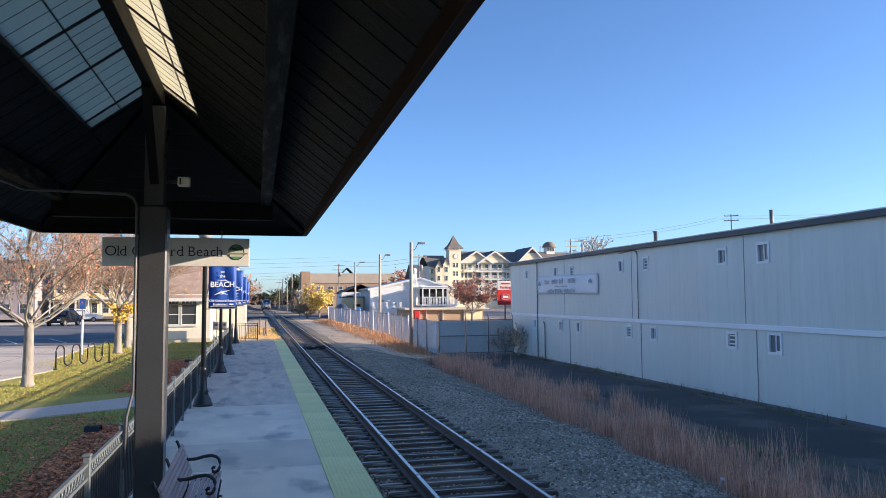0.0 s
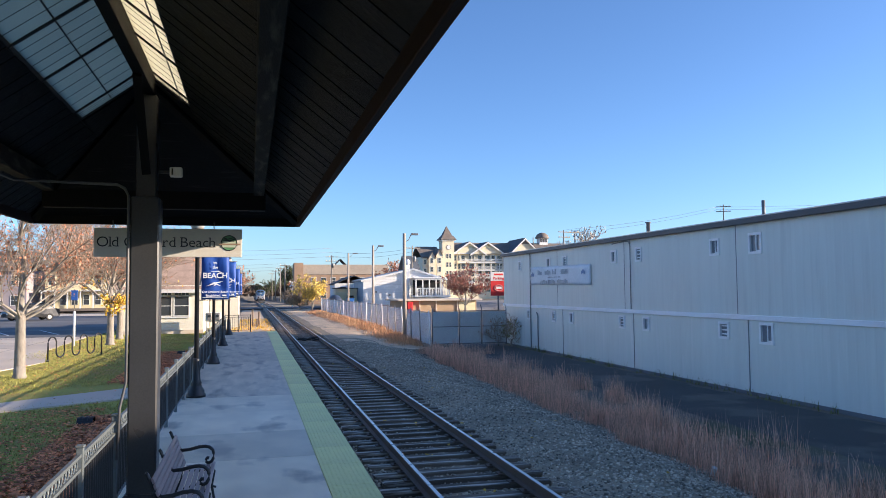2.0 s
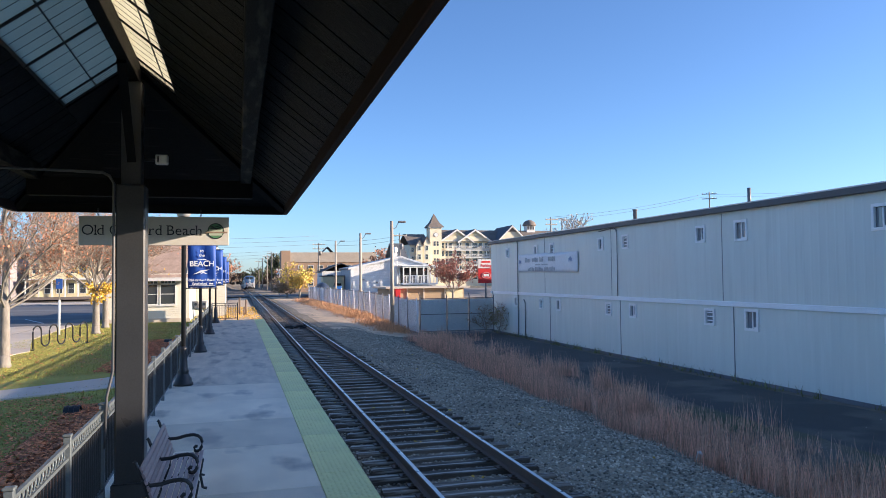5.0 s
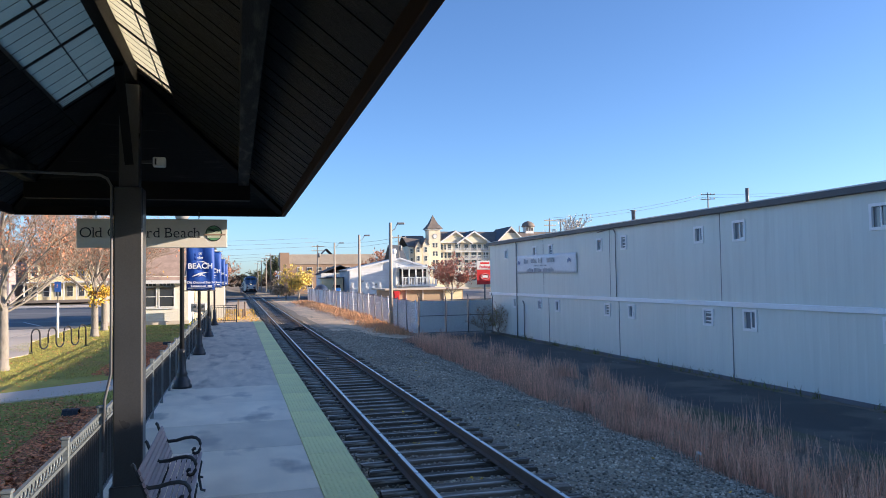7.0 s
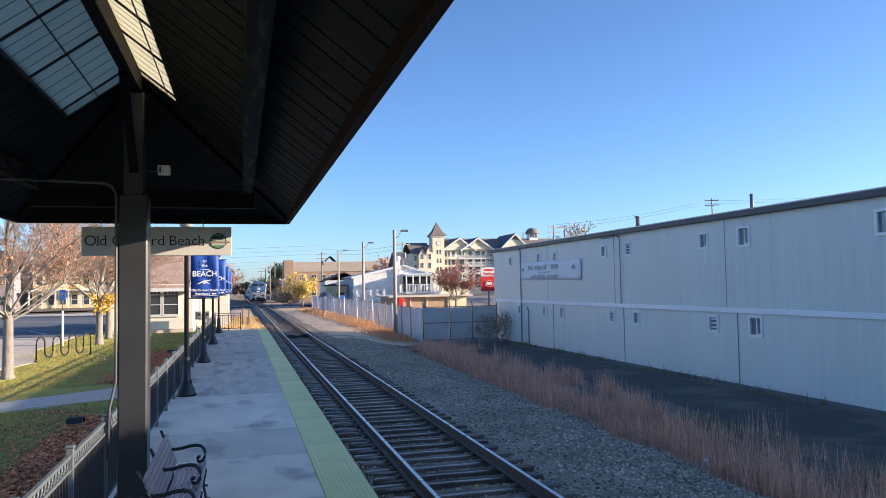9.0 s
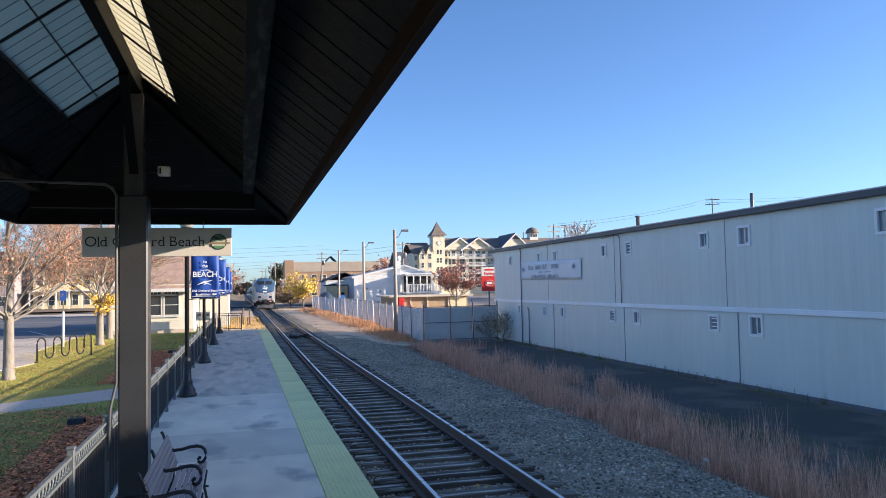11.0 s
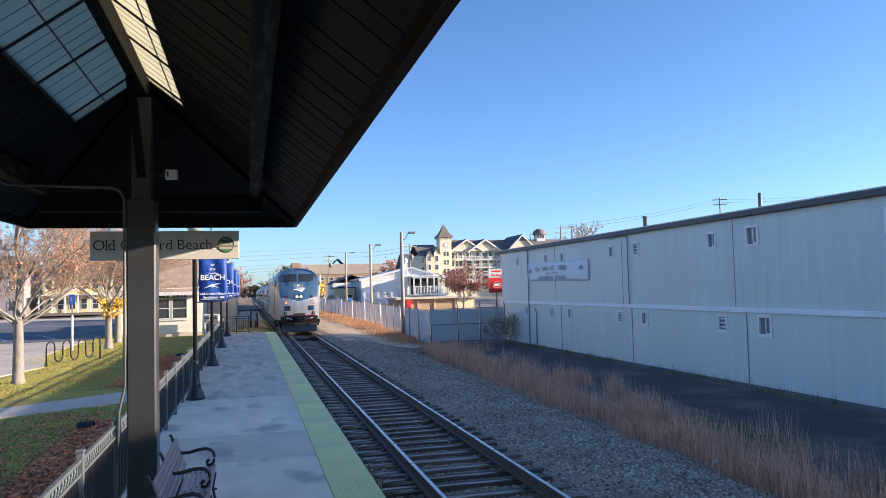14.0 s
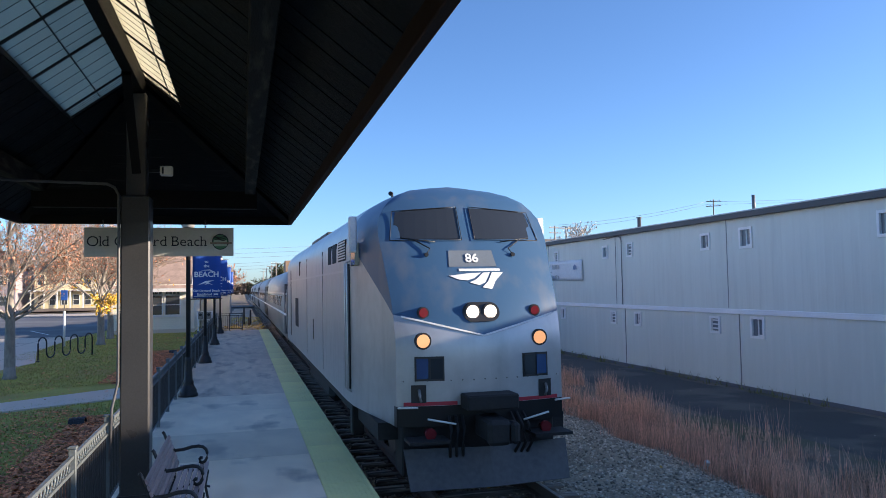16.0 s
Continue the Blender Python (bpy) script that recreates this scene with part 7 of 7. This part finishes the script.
def utility_pole(x, y, top, rz=0, arms=1, cans=0):
    p = group_at("utility_pole", x, y, -0.5, "brown wooden utility pole with crossarm", "utility pole", "utility poles", rz=rz)
    bm = bmesh.new()
    rod(bm, (0, 0, 0), (0, 0, top + 0.5), 0.17, 0.11, 8)
    part("pole", bm, M_BARK, p)
    for k in range(arms):
        z = top + 0.1 - k * 0.9
        part("crossarm", box(-1.3, 1.3, -0.2, -0.1, z - 0.07, z + 0.07), M_BARK, p)
        bm = bmesh.new()
        for xx in (-1.15, -0.5, 0.5, 1.15):
            lathe(bm, [(0.05, z + 0.07), (0.07, z + 0.14), (0.03, z + 0.24)], 6, xx, -0.15)
        part("insulators", bm, M_WALK, p)
    for k in range(cans):
        bm = bmesh.new()
        lathe(bm, [(0.22, top - 2.2), (0.25, top - 1.4), (0.18, top - 1.3)], 10, 0.32 * (k * 2 - 1) if cans > 1 else 0.32, -0.2)
        part("transformer", bm, M_GALV, p)
    return p


utility_pole(16.8, 160, 10.3, 0, 2, 1)
utility_pole(26.0, 120, 10.0, 10, 1, 1)
utility_pole(53.4, 120, 13.0, 15, 2)
utility_pole(56.0, 121, 13.0, 15, 1)
utility_pole(86.0, 120, 18.2, -35, 2)
for k, (x, y, top) in enumerate(((8.2, 190, 9.5), (8.0, 215, 9.5), (7.6, 245, 9.5), (7.4, 280, 9.5), (-5, 200, 9))):
    utility_pole(x, y, top, 0, 1)


def cables(name, ends, sag, r0, label):
    bm = bmesh.new()
    for a, b in ends:
        a, b = Vector(a), Vector(b)
        tube(bm, [a.lerp(b, i / 12) - Vector((0, 0, sag * 4 * (i / 12) * (1 - i / 12))) for i in range(13)], r0, 4)
    return tagged(part(name, bm, M_TRIMD), label, "cable", "", "stuff")


cables("overhead_wires", [((-40, 150, 9.0 + k * 0.9), (17, 160, 10.0 + k * 0.9)) for k in range(3)] + [((-40, 190, 7.5 + k * 0.8), (8.2, 190, 8.0 + k * 0.8)) for k in range(3)] + [((17, 160, 10 + k), (26, 120, 9 + 0.6 * k)) for k in range(2)] + [((54, 120, 12.5 + 0.6 * k), (84.5, 120, 17.2 + 0.5 * k)) for k in range(2)] + [((84.5, 120, 17.2 + 0.5 * k), (150, 118, 21 + 0.5 * k)) for k in range(2)] + [((8.2, 190, 9), (8, 215, 9)), ((8, 215, 9), (7.6, 245, 9)), ((7.6, 245, 9), (7.4, 280, 9))],
       0.6, 0.02, "thin dark overhead wires between utility poles")

# parking sign by the gate
ps = group_at("parking_sign", 16.1, 47, -0.6, "white and red parking sign on a dark post", "sign")
bm = bmesh.new()
rod(bm, (0, 0.06, 0), (0, 0.06, 4.3), 0.06, seg=8)
part("post", bm, M_TRIMD, ps)
part("white_panel", box(-0.55, 0.55, -0.03, 0.03, 3.75, 4.35, 0.01), M_WHITE, ps)
part("red_panel", box(-0.55, 0.55, -0.03, 0.03, 2.75, 3.73, 0.01), M_REDP, ps)
part("lettering_bar", box(-0.32, 0.32, -0.04, -0.032, 4.12, 4.24), M_REDP, ps)
text_mesh("lettering", "Parking", 0.26, M_REDP, ps, pose(0, -0.036, 3.92, 90, 0, 0), 0.003)
bm = bmesh.new()
tube(bm, [(0.3 * math.cos(a), -0.04, 3.27 + 0.2 * math.sin(a)) for a in [2 * math.pi * i / 18 for i in range(19)]], 0.035, 5)
part("round_emblem", bm, mat("pale_red", (0.65, 0.25, 0.25), 0.5, vary=0.1, bump=0), ps)
part("emblem_bar", box(-0.18, 0.2, -0.05, -0.034, 3.2, 3.36), M_LETW, ps)


# ---- vehicles ----
def car(name, x, y, z, rz, col, label, length=4.6, height=1.5, pickup=False):
    c = group_at(name, x, y, z, label, "car", rz=rz)
    paint = mat(name + "_paint", col, 0.25, metal=0.2, fine=20, coarse=2, vary=0.06, bump=0)
    h, l = height, length
    prof = [(-l / 2, 0.35), (-l / 2, 0.75), (-l / 2 + 0.1, 0.9), (-l * 0.22, h * 0.62), (-l * 0.08, h * 0.97), (l * 0.22, h), (l * 0.42, h * 0.70), (l / 2, h * 0.62), (l / 2, 0.35)]
    if pickup:
        prof = [(-l / 2, 0.4), (-l / 2, 0.95), (-l * 0.2, 1.1), (-l * 0.1, h), (l * 0.12, h), (l * 0.15, 1.1), (l / 2, 1.08), (l / 2, 0.4)]
    bm = bmesh.new()
    for s, (wa, wb) in ((1, (0.90, 0.72)),):
        rings = []
        for sx in (-1, -0.86, 0.86, 1):
            ring = []
            for px, pz in prof:
                w = 0.92 if pz < h * 0.68 else 0.74
                ring.append(bm.verts.new((sx * w, px, pz if abs(sx) < 0.9 else 0.35 + (pz - 0.35) * 0.94)))
            rings.append(ring)
        k = len(prof)
        for a, b in zip(rings, rings[1:]):
            for i in range(k):
                j = (i + 1) % k
                bm.faces.new((a[i], a[j], b[j], b[i]))
        bm.faces.new(rings[0][::-1])
        bm.faces.new(rings[-1])
    part("body", bm, paint, c)
    for s in (-1, 1):
        x0, x1 = sorted((s * 0.70, s * 0.80))
        part("side_window", box(x0, x1, -l * 0.10, l * 0.10 if pickup else l * 0.26, h * 0.68, h * 0.90, 0.01), M_SHIELD, c)
        for yy in (-l * 0.30, l * 0.30):
            w = new("wheel")
            w.parent = c
            w.location = (s * 0.82, yy, 0.33)
            bm = bmesh.new()
            rod(bm, (-0.11, 0, 0), (0.11, 0, 0), 0.33, seg=16)
            part("tyre", bm, M_UNDER, w)
            bm = bmesh.new()
            rod(bm, (-0.12, 0, 0), (0.12, 0, 0), 0.19, seg=12)
            part("rim", bm, M_GALV, w)
        part("headlight", box(min(s * 0.55, s * 0.86), max(s * 0.55, s * 0.86), -l / 2 - 0.02, -l / 2 + 0.08, 0.62, 0.76, 0.01), M_LETW, c)
        part("tail_light", box(min(s * 0.6, s * 0.86), max(s * 0.6, s * 0.86), l / 2 - 0.06, l / 2 + 0.02, 0.72, 0.9, 0.01), M_LENS_R, c)
    bm = bmesh.new()
    ya, za, yb_, zb = (-l * 0.20, h * 0.68, -l * 0.11, h * 0.93) if not pickup else (-l * 0.19, 1.15, -l * 0.11, h * 0.95)
    slab_poly(bm, [(-0.68, ya - 0.03, za), (0.68, ya - 0.03, za), (0.62, yb_ - 0.03, zb), (-0.62, yb_ - 0.03, zb)], 0.01)
    part("windscreen", bm, M_SHIELD, c)
    part("grille", box(-0.45, 0.45, -l / 2 - 0.015, -l / 2 + 0.05, 0.45, 0.68), M_UNDER, c)
    return c


dark_car = car("dark_suv", -21.4, 92, -0.09, -62, (0.012, 0.012, 0.014), "black sport utility car driving along the street", 4.7, 1.72)
white_truck = car("white_pickup", -23.5, 108, -0.02, 100, (0.62, 0.62, 0.63), "white pickup truck driving along the far street", 5.6, 1.8, True)
car("silver_car", 30.0, 120.5, 0.6, 80, (0.5, 0.5, 0.52), "silver car parked before the hotel", 4.4, 1.5)

# ---- track-side clutter ----
M_DRY = mat("dry_grass", (0.78, 0.455, 0.315), 0.9, fine=8, coarse=1.5, vary=0.25, bump=0, island=0.45)
M_DRYG = mat("golden_grass", (0.66, 0.37, 0.20), 0.9, fine=8, coarse=1.5, vary=0.25, bump=0, island=0.45)


def weed_spot(r):
    y = 7.5 + 31.5 * r.random()
    x = r.uniform(7.2, 12.6)
    edge = 7.5 + 0.043 * (y - 10.7) + 0.35 * noise.noise(Vector((y * 0.45, 2, 7)))
    u = x - edge
    patch = 0.50 + 1.15 * noise.noise(Vector((x * 1.1, y * 0.7, 3)))
    dens = (smooth_step(-0.15, 0.25, u) * (1 - smooth_step(0.9, 1.9, u))) * patch
    if u > 0.8:
        dens += 1.3 * max(0, noise.noise(Vector((x * 0.8, y * 0.55, 8))) - 0.12) * (1 - smooth_step(2.4, 4.2, u))
    if r.random() > dens:
        return None
    return x, y, ground_z(x, y) - 0.02


tufts("dry_weeds", 5200, weed_spot, (0.14, 0.66), (0.0025, 0.0065), 0.13, 31, M_DRY, "tall dry reddish-brown weeds beside the ballast", "dry grass", 7, 0.09, 0.9)


def gold_spot(r):
    y = 43 + 60 * r.random()
    x = lerp(9.5, 8.5, (y - 43) / 60) + r.gauss(0, 0.6)
    if x > 10.1 or r.random() > 0.5 + 0.7 * noise.noise(Vector((x * 0.5, y * 0.25, 1))):
        return None
    return x, y, ground_z(x, y) - 0.02


tufts("golden_weeds", 4200, gold_spot, (0.12, 0.50), (0.005, 0.011), 0.3, 33, M_DRYG, "golden dry weeds along the slatted fence", "dry grass", 6, 0.12)


scatter("verge_leaves", 1600, lambda r: (r.uniform(-1.4, 1.5), r.uniform(49.5, 75), -0.15, r.uniform(0.05, 0.1)), LEAF, 17, M_LEAFY, "yellow leaves on the gravel past the platform", "fallen leaves")
tufts("wall_weeds", 110, lambda r: (WX - 0.08 - abs(r.gauss(0, 0.12)), 9 + 34 * r.random() ** 0.8, -0.82) if r.random() < 0.7 else None, (0.08, 0.32), (0.006, 0.014), 0.35, 37, mat("green_weed", (0.20, 0.20, 0.07), 0.9, fine=10, coarse=2, vary=0.2, bump=0, island=0.5), "small green weeds along the warehouse base", "weeds", 5, 0.06)
scatter("litter_bits", 70, lambda r: (r.uniform(7.0, 14.6), r.uniform(10, 34), -0.79, r.uniform(0.02, 0.05)), LEAF, 19, M_WALK, "pale scraps of litter on the asphalt and weeds", "litter")
scatter("track_leaves", 60, lambda r: (r.uniform(2.0, 6.5), r.uniform(8, 30), -0.36, r.uniform(0.03, 0.055)), LEAF, 29, M_LEAFY, "single yellow leaves between the rails", "fallen leaves")
trash = group_at("litter_cup", 7.65, 11.2, ground_z(7.65, 11.2) + 0.01, "crumpled white paper cup lying among the weeds", "litter")
bm = bmesh.new()
lathe(bm, [(0.035, 0.0), (0.05, 0.14), (0.053, 0.145)], 10)
cupm = part("cup", bm, M_WHITE, trash)
cupm.matrix_basis = pose(0, 0, 0.02, 20, 8, 0)
box_ = group_at("track_clutter", 3.3, 45.0, -0.36, "dark rubber debris heap between the rails", "debris")
for k in range(7):
    part("rubber_piece", box(-0.35, 0.30, -0.08, 0.08, 0, 0.07, 0.02), M_UNDER, box_).matrix_basis = pose(-0.45 + 0.16 * k, (k % 3 - 1) * 0.5, 0.02 + 0.03 * (k % 2), 10 * (k % 3), 8, 35 * k)
# crossing signal by the street
sig = group_at("crossing_signal", 7.0, 132, -0.35, "pale railway crossing signal mast", "crossing signal")
bm = bmesh.new()
rod(bm, (0, 0, 0), (0, 0, 4.6), 0.08, seg=8)
part("mast", bm, M_FLASH, sig)
for a in (45, -45):
    part("crossbuck", box(-0.7, 0.7, -0.03, 0.0, -0.1, 0.1), M_WHITE, sig).matrix_basis = pose(0, -0.1 - (a > 0) * 0.035, 4.2, 0, a, 0)
for x in (-0.5, 0.5):
    bm = bmesh.new()
    rod(bm, (x, -0.05, 2.9), (x, -0.2, 2.9), 0.2, seg=12)
    part("lamp_hood", bm, M_UNDER, sig)
part("lamp_bar", box(-0.5, 0.5, -0.06, 0.0, 2.85, 2.95), M_UNDER, sig)
sig2 = copy_thing(sig, pose(-2.2, 126, -0.35))
bm = bmesh.new()
slab_poly(bm, [(-60, 128, -0.30), (1.9, 128, -0.30), (1.9, 140, -0.30), (-60, 140, -0.30)], 0.1)
slab_poly(bm, [(4.5, 128, -0.30), (60, 128, -0.30), (60, 140, -0.30), (4.5, 140, -0.30)], 0.1)
slab_poly(bm, [(2.55, 128, -0.24), (3.85, 128, -0.24), (3.85, 140, -0.24), (2.55, 140, -0.24)], 0.1)
tagged(part("crossing_road", bm, M_ASPH), "dark asphalt road crossing the railway", "road", "", "structure")
sheet("cinder_path", axis((-1.6, 1.6, 0.8)), axis((49.0, 125, 3)), 0.012, mat("cinder", (0.56, 0.43, 0.30), 0.95, fine=12, coarse=0.6, vary=0.35, bump=0.5, dist=0.03), "brown gravel verge past the platform", "gravel", edge=0.3)
sheet("yard_gravel", axis((4.8, 10.0, 0.65)), axis((41, 130, 3)), 0.014, mat("pale_gravel", (0.70, 0.52, 0.34), 0.95, fine=12, coarse=0.9, vary=0.5, bump=0.9, dist=0.03), "pale sandy gravel beside the far track", "gravel", edge=0.4)
sheet("hotel_car_park", axis((11, 90, 6)), axis((46, 128, 4)), 0.02, mat("yard_asphalt", (0.30, 0.27, 0.24), 0.85, fine=40, coarse=0.4, vary=0.2, bump=0.2, stain=(0.22, 0.2, 0.18)), "pale grey asphalt yard before the hotel", "car park", zf=lambda x, y: -0.77 + 1.35 * smooth_step(100, 116, y))
vp_ = group_at("signal_stump", 0.1, 60, -0.35, "short rusty steel posts beside the track", "posts")
for x, y, h in ((0, 0, 1.5), (0.5, 1.2, 1.3), (0.35, -1.5, 0.8)):
    bm = bmesh.new()
    rod(bm, (x, y, 0), (x, y, h), 0.07, seg=6)
    part("post", bm, M_RAIL, vp_)

# ---- farther trees ----
tree(24.9, 85, -0.4, 6.2, 0.8, 41, mat("crimson_leaf", (0.36, 0.12, 0.09), 0.75, fine=10, coarse=3, vary=0.2, bump=0, island=0.5), 3000, "small tree with dark red autumn leaves", 0.2, 0.14, 4, 0.012, (0.07, 0.13), (3, 4))
tree(8.9, 112, -0.4, 5.2, 0.55, 43, mat("gold_leaf", (0.78, 0.58, 0.13), 0.75, fine=10, coarse=3, vary=0.2, bump=0, island=0.5), 3000, "leaning tree with golden autumn leaves", 0.22, 0.16, 4, 0.014, (0.10, 0.17), (3, 4), lean=-0.2)
tree(7.5, 119, -0.4, 4.8, 0.9, 44, mat("dull_leaf", (0.36, 0.27, 0.17), 0.8, fine=10, coarse=3, vary=0.2, bump=0, island=0.5), 1800, "dense brown-green shrub tree by the railway", 0.12, 0.13, 4, 0.014, (0.10, 0.17), (3, 4))
tree(27.5, 140, -0.3, 9.5, 0.7, 45, M_LEAFR, 4200, "brown autumn tree behind the hall", 0.2, 0.2, 4, 0.016, (0.12, 0.2), (3, 4))
tree(52.0, 105, -0.3, 12.4, 0.7, 46, mat("pale_leaf", (0.55, 0.50, 0.45), 0.7, fine=10, coarse=3, vary=0.2, bump=0, island=0.3), 5000, "tall bare pale tree behind the warehouse", 0.2, 0.22, 4, 0.02, (0.10, 0.18), (3, 4))
bush = tree(14.35, 42.0, -0.75, 2.6, 0.8, 51, M_LEAFR, 30, "thin bare shrub by the warehouse corner", 0.08, 0.035, 4, 0.006, (0.03, 0.06), (3, 4))
tree(14.9, 41.2, -0.75, 2.2, 0.6, 52, mat("yellow_green_leaf", (0.22, 0.20, 0.06), 0.8, vary=0.2, bump=0, island=0.4), 160, "yellowing vine shrub on the warehouse corner", 0.08, 0.03, 3, 0.006, (0.04, 0.07), (3, 4))
for k, (x, y, h, sd, lm, n, lb) in enumerate(((-4.5, 85, 6.5, 61, M_LEAFR, 160, "bare brown tree beyond the station"), (-6.5, 110, 8.0, 62, M_LEAFR, 220, "bare brown tree beyond the station"), (-3.6, 150, 8.5, 63, M_LEAFR, 300, "bare brown tree beside the railway"), (-6, 230, 11, 64, M_LEAFR, 500, "bare brown tree beside the railway"),
                                              (12.5, 240, 11.5, 65, M_LEAFD, 3500, "dark evergreen tree beside the railway"), (15.5, 300, 13, 66, M_LEAFD, 3500, "dark evergreen tree beside the railway"), (-9, 330, 13, 67, M_LEAFR, 2500, "bare brown tree beside the railway"), (9, 420, 13, 68, M_LEAFD, 3000, "dark evergreen tree beside the railway"), (14, 200, 7.5, 69, M_LEAFR, 2500, "brown autumn tree beside the railway"))):
    tree(x, y, -0.4 + far_dip(y) * (abs(x - 3.2) < 9), h, 0.7, sd, lm, n, lb, 0.2, 0.2, 4, 0.022, (0.18, 0.34), (3, 4))


def far_woods(name, x0, x1, y, h, seed, label, n):
    """A distant belt of trees as many small clumps."""
    r = random.Random(seed)
    vv, ff = [], []
    for _ in range(n):
        x = r.uniform(x0, x1)
        top = h * (0.55 + 0.55 * noise.noise(Vector((x * 0.03, seed, 0))) + 0.25 * noise.noise(Vector((x * 0.12, seed, 5))))
        z = -0.5 + max(0.3, top) * r.random() ** 0.8
        p = Vector((x, y + r.uniform(-8, 8), z))
        s = r.uniform(0.6, 1.6)
        q = Euler((r.uniform(0, 6.3), r.uniform(0, 6.3), r.uniform(0, 6.3))).to_matrix()
        k = len(vv)
        vv += [tuple(p + q @ (Vector(c) * s)) for c in LEAF]
        ff.append(tuple(range(k, k + 6)))
    me = bpy.data.meshes.new(name)
    me.from_pydata(vv, [], ff)
    me.materials.append(mat(name + "_foliage", (0.13, 0.095, 0.07), 0.9, fine=2, coarse=0.2, vary=0.3, bump=0, island=0.5))
    return tagged(new(name, me), label, "woods", "", "stuff")


far_woods("far_woods", -260, -6, 420, 12, 3, "distant brown autumn woods", 9000)
far_woods("far_woods", 8, 330, 460, 13, 4, "distant brown autumn woods", 9000)
far_woods("far_woods", -60, 70, 560, 13, 8, "distant brown autumn woods", 5000)
far_woods("far_hedge", -120, -12, 150, 7, 5, "brown tree belt behind the street houses", 6000)


# ---- movement ----
def motions():
    times = [k * 0.5 for k in range(33)]
    walk(loco, [(t, pose(3.2, place_train(t), RAIL_TOP + far_dip(place_train(t) + 8))) for t in times])
    for k, c in enumerate(coaches):
        walk(c, [(t, pose(3.2, place_train(t) + LEN + 0.3 + 26.0 * k, RAIL_TOP + far_dip(place_train(t) + LEN + 13 + 26.0 * k))) for t in times])
    # the dark car drives off along the street, the pickup stops behind the station house
    walk(dark_car, [(0, pose(-20.7, 88.5, -0.09, 0, 0, -14)), (1, pose(-20.5, 84.5, -0.09, 0, 0, -25)), (2, pose(-20.9, 80, -0.09, 0, 0, -55)), (3, pose(-22.3, 77, -0.09, 0, 0, -72)), (4, pose(-26.0, 74.5, -0.09, 0, 0, -80)),
                    (5.5, pose(-34, 73, -0.09, 0, 0, -84)), (8, pose(-50, 72, -0.09, 0, 0, -90)), (12, pose(-80, 72, -0.09, 0, 0, -90)), (16, pose(-112, 72, -0.09, 0, 0, -90))])
    walk(white_truck, [(t, pose(x, 112 - 0.12 * (x + 24), -0.30, 0, 0, 98)) for t, x in ((0, -24.0), (1, -19.5), (2, -15.2), (3, -11.6), (4, -9.5), (5, -9.0), (16, -9.0))])


motions()
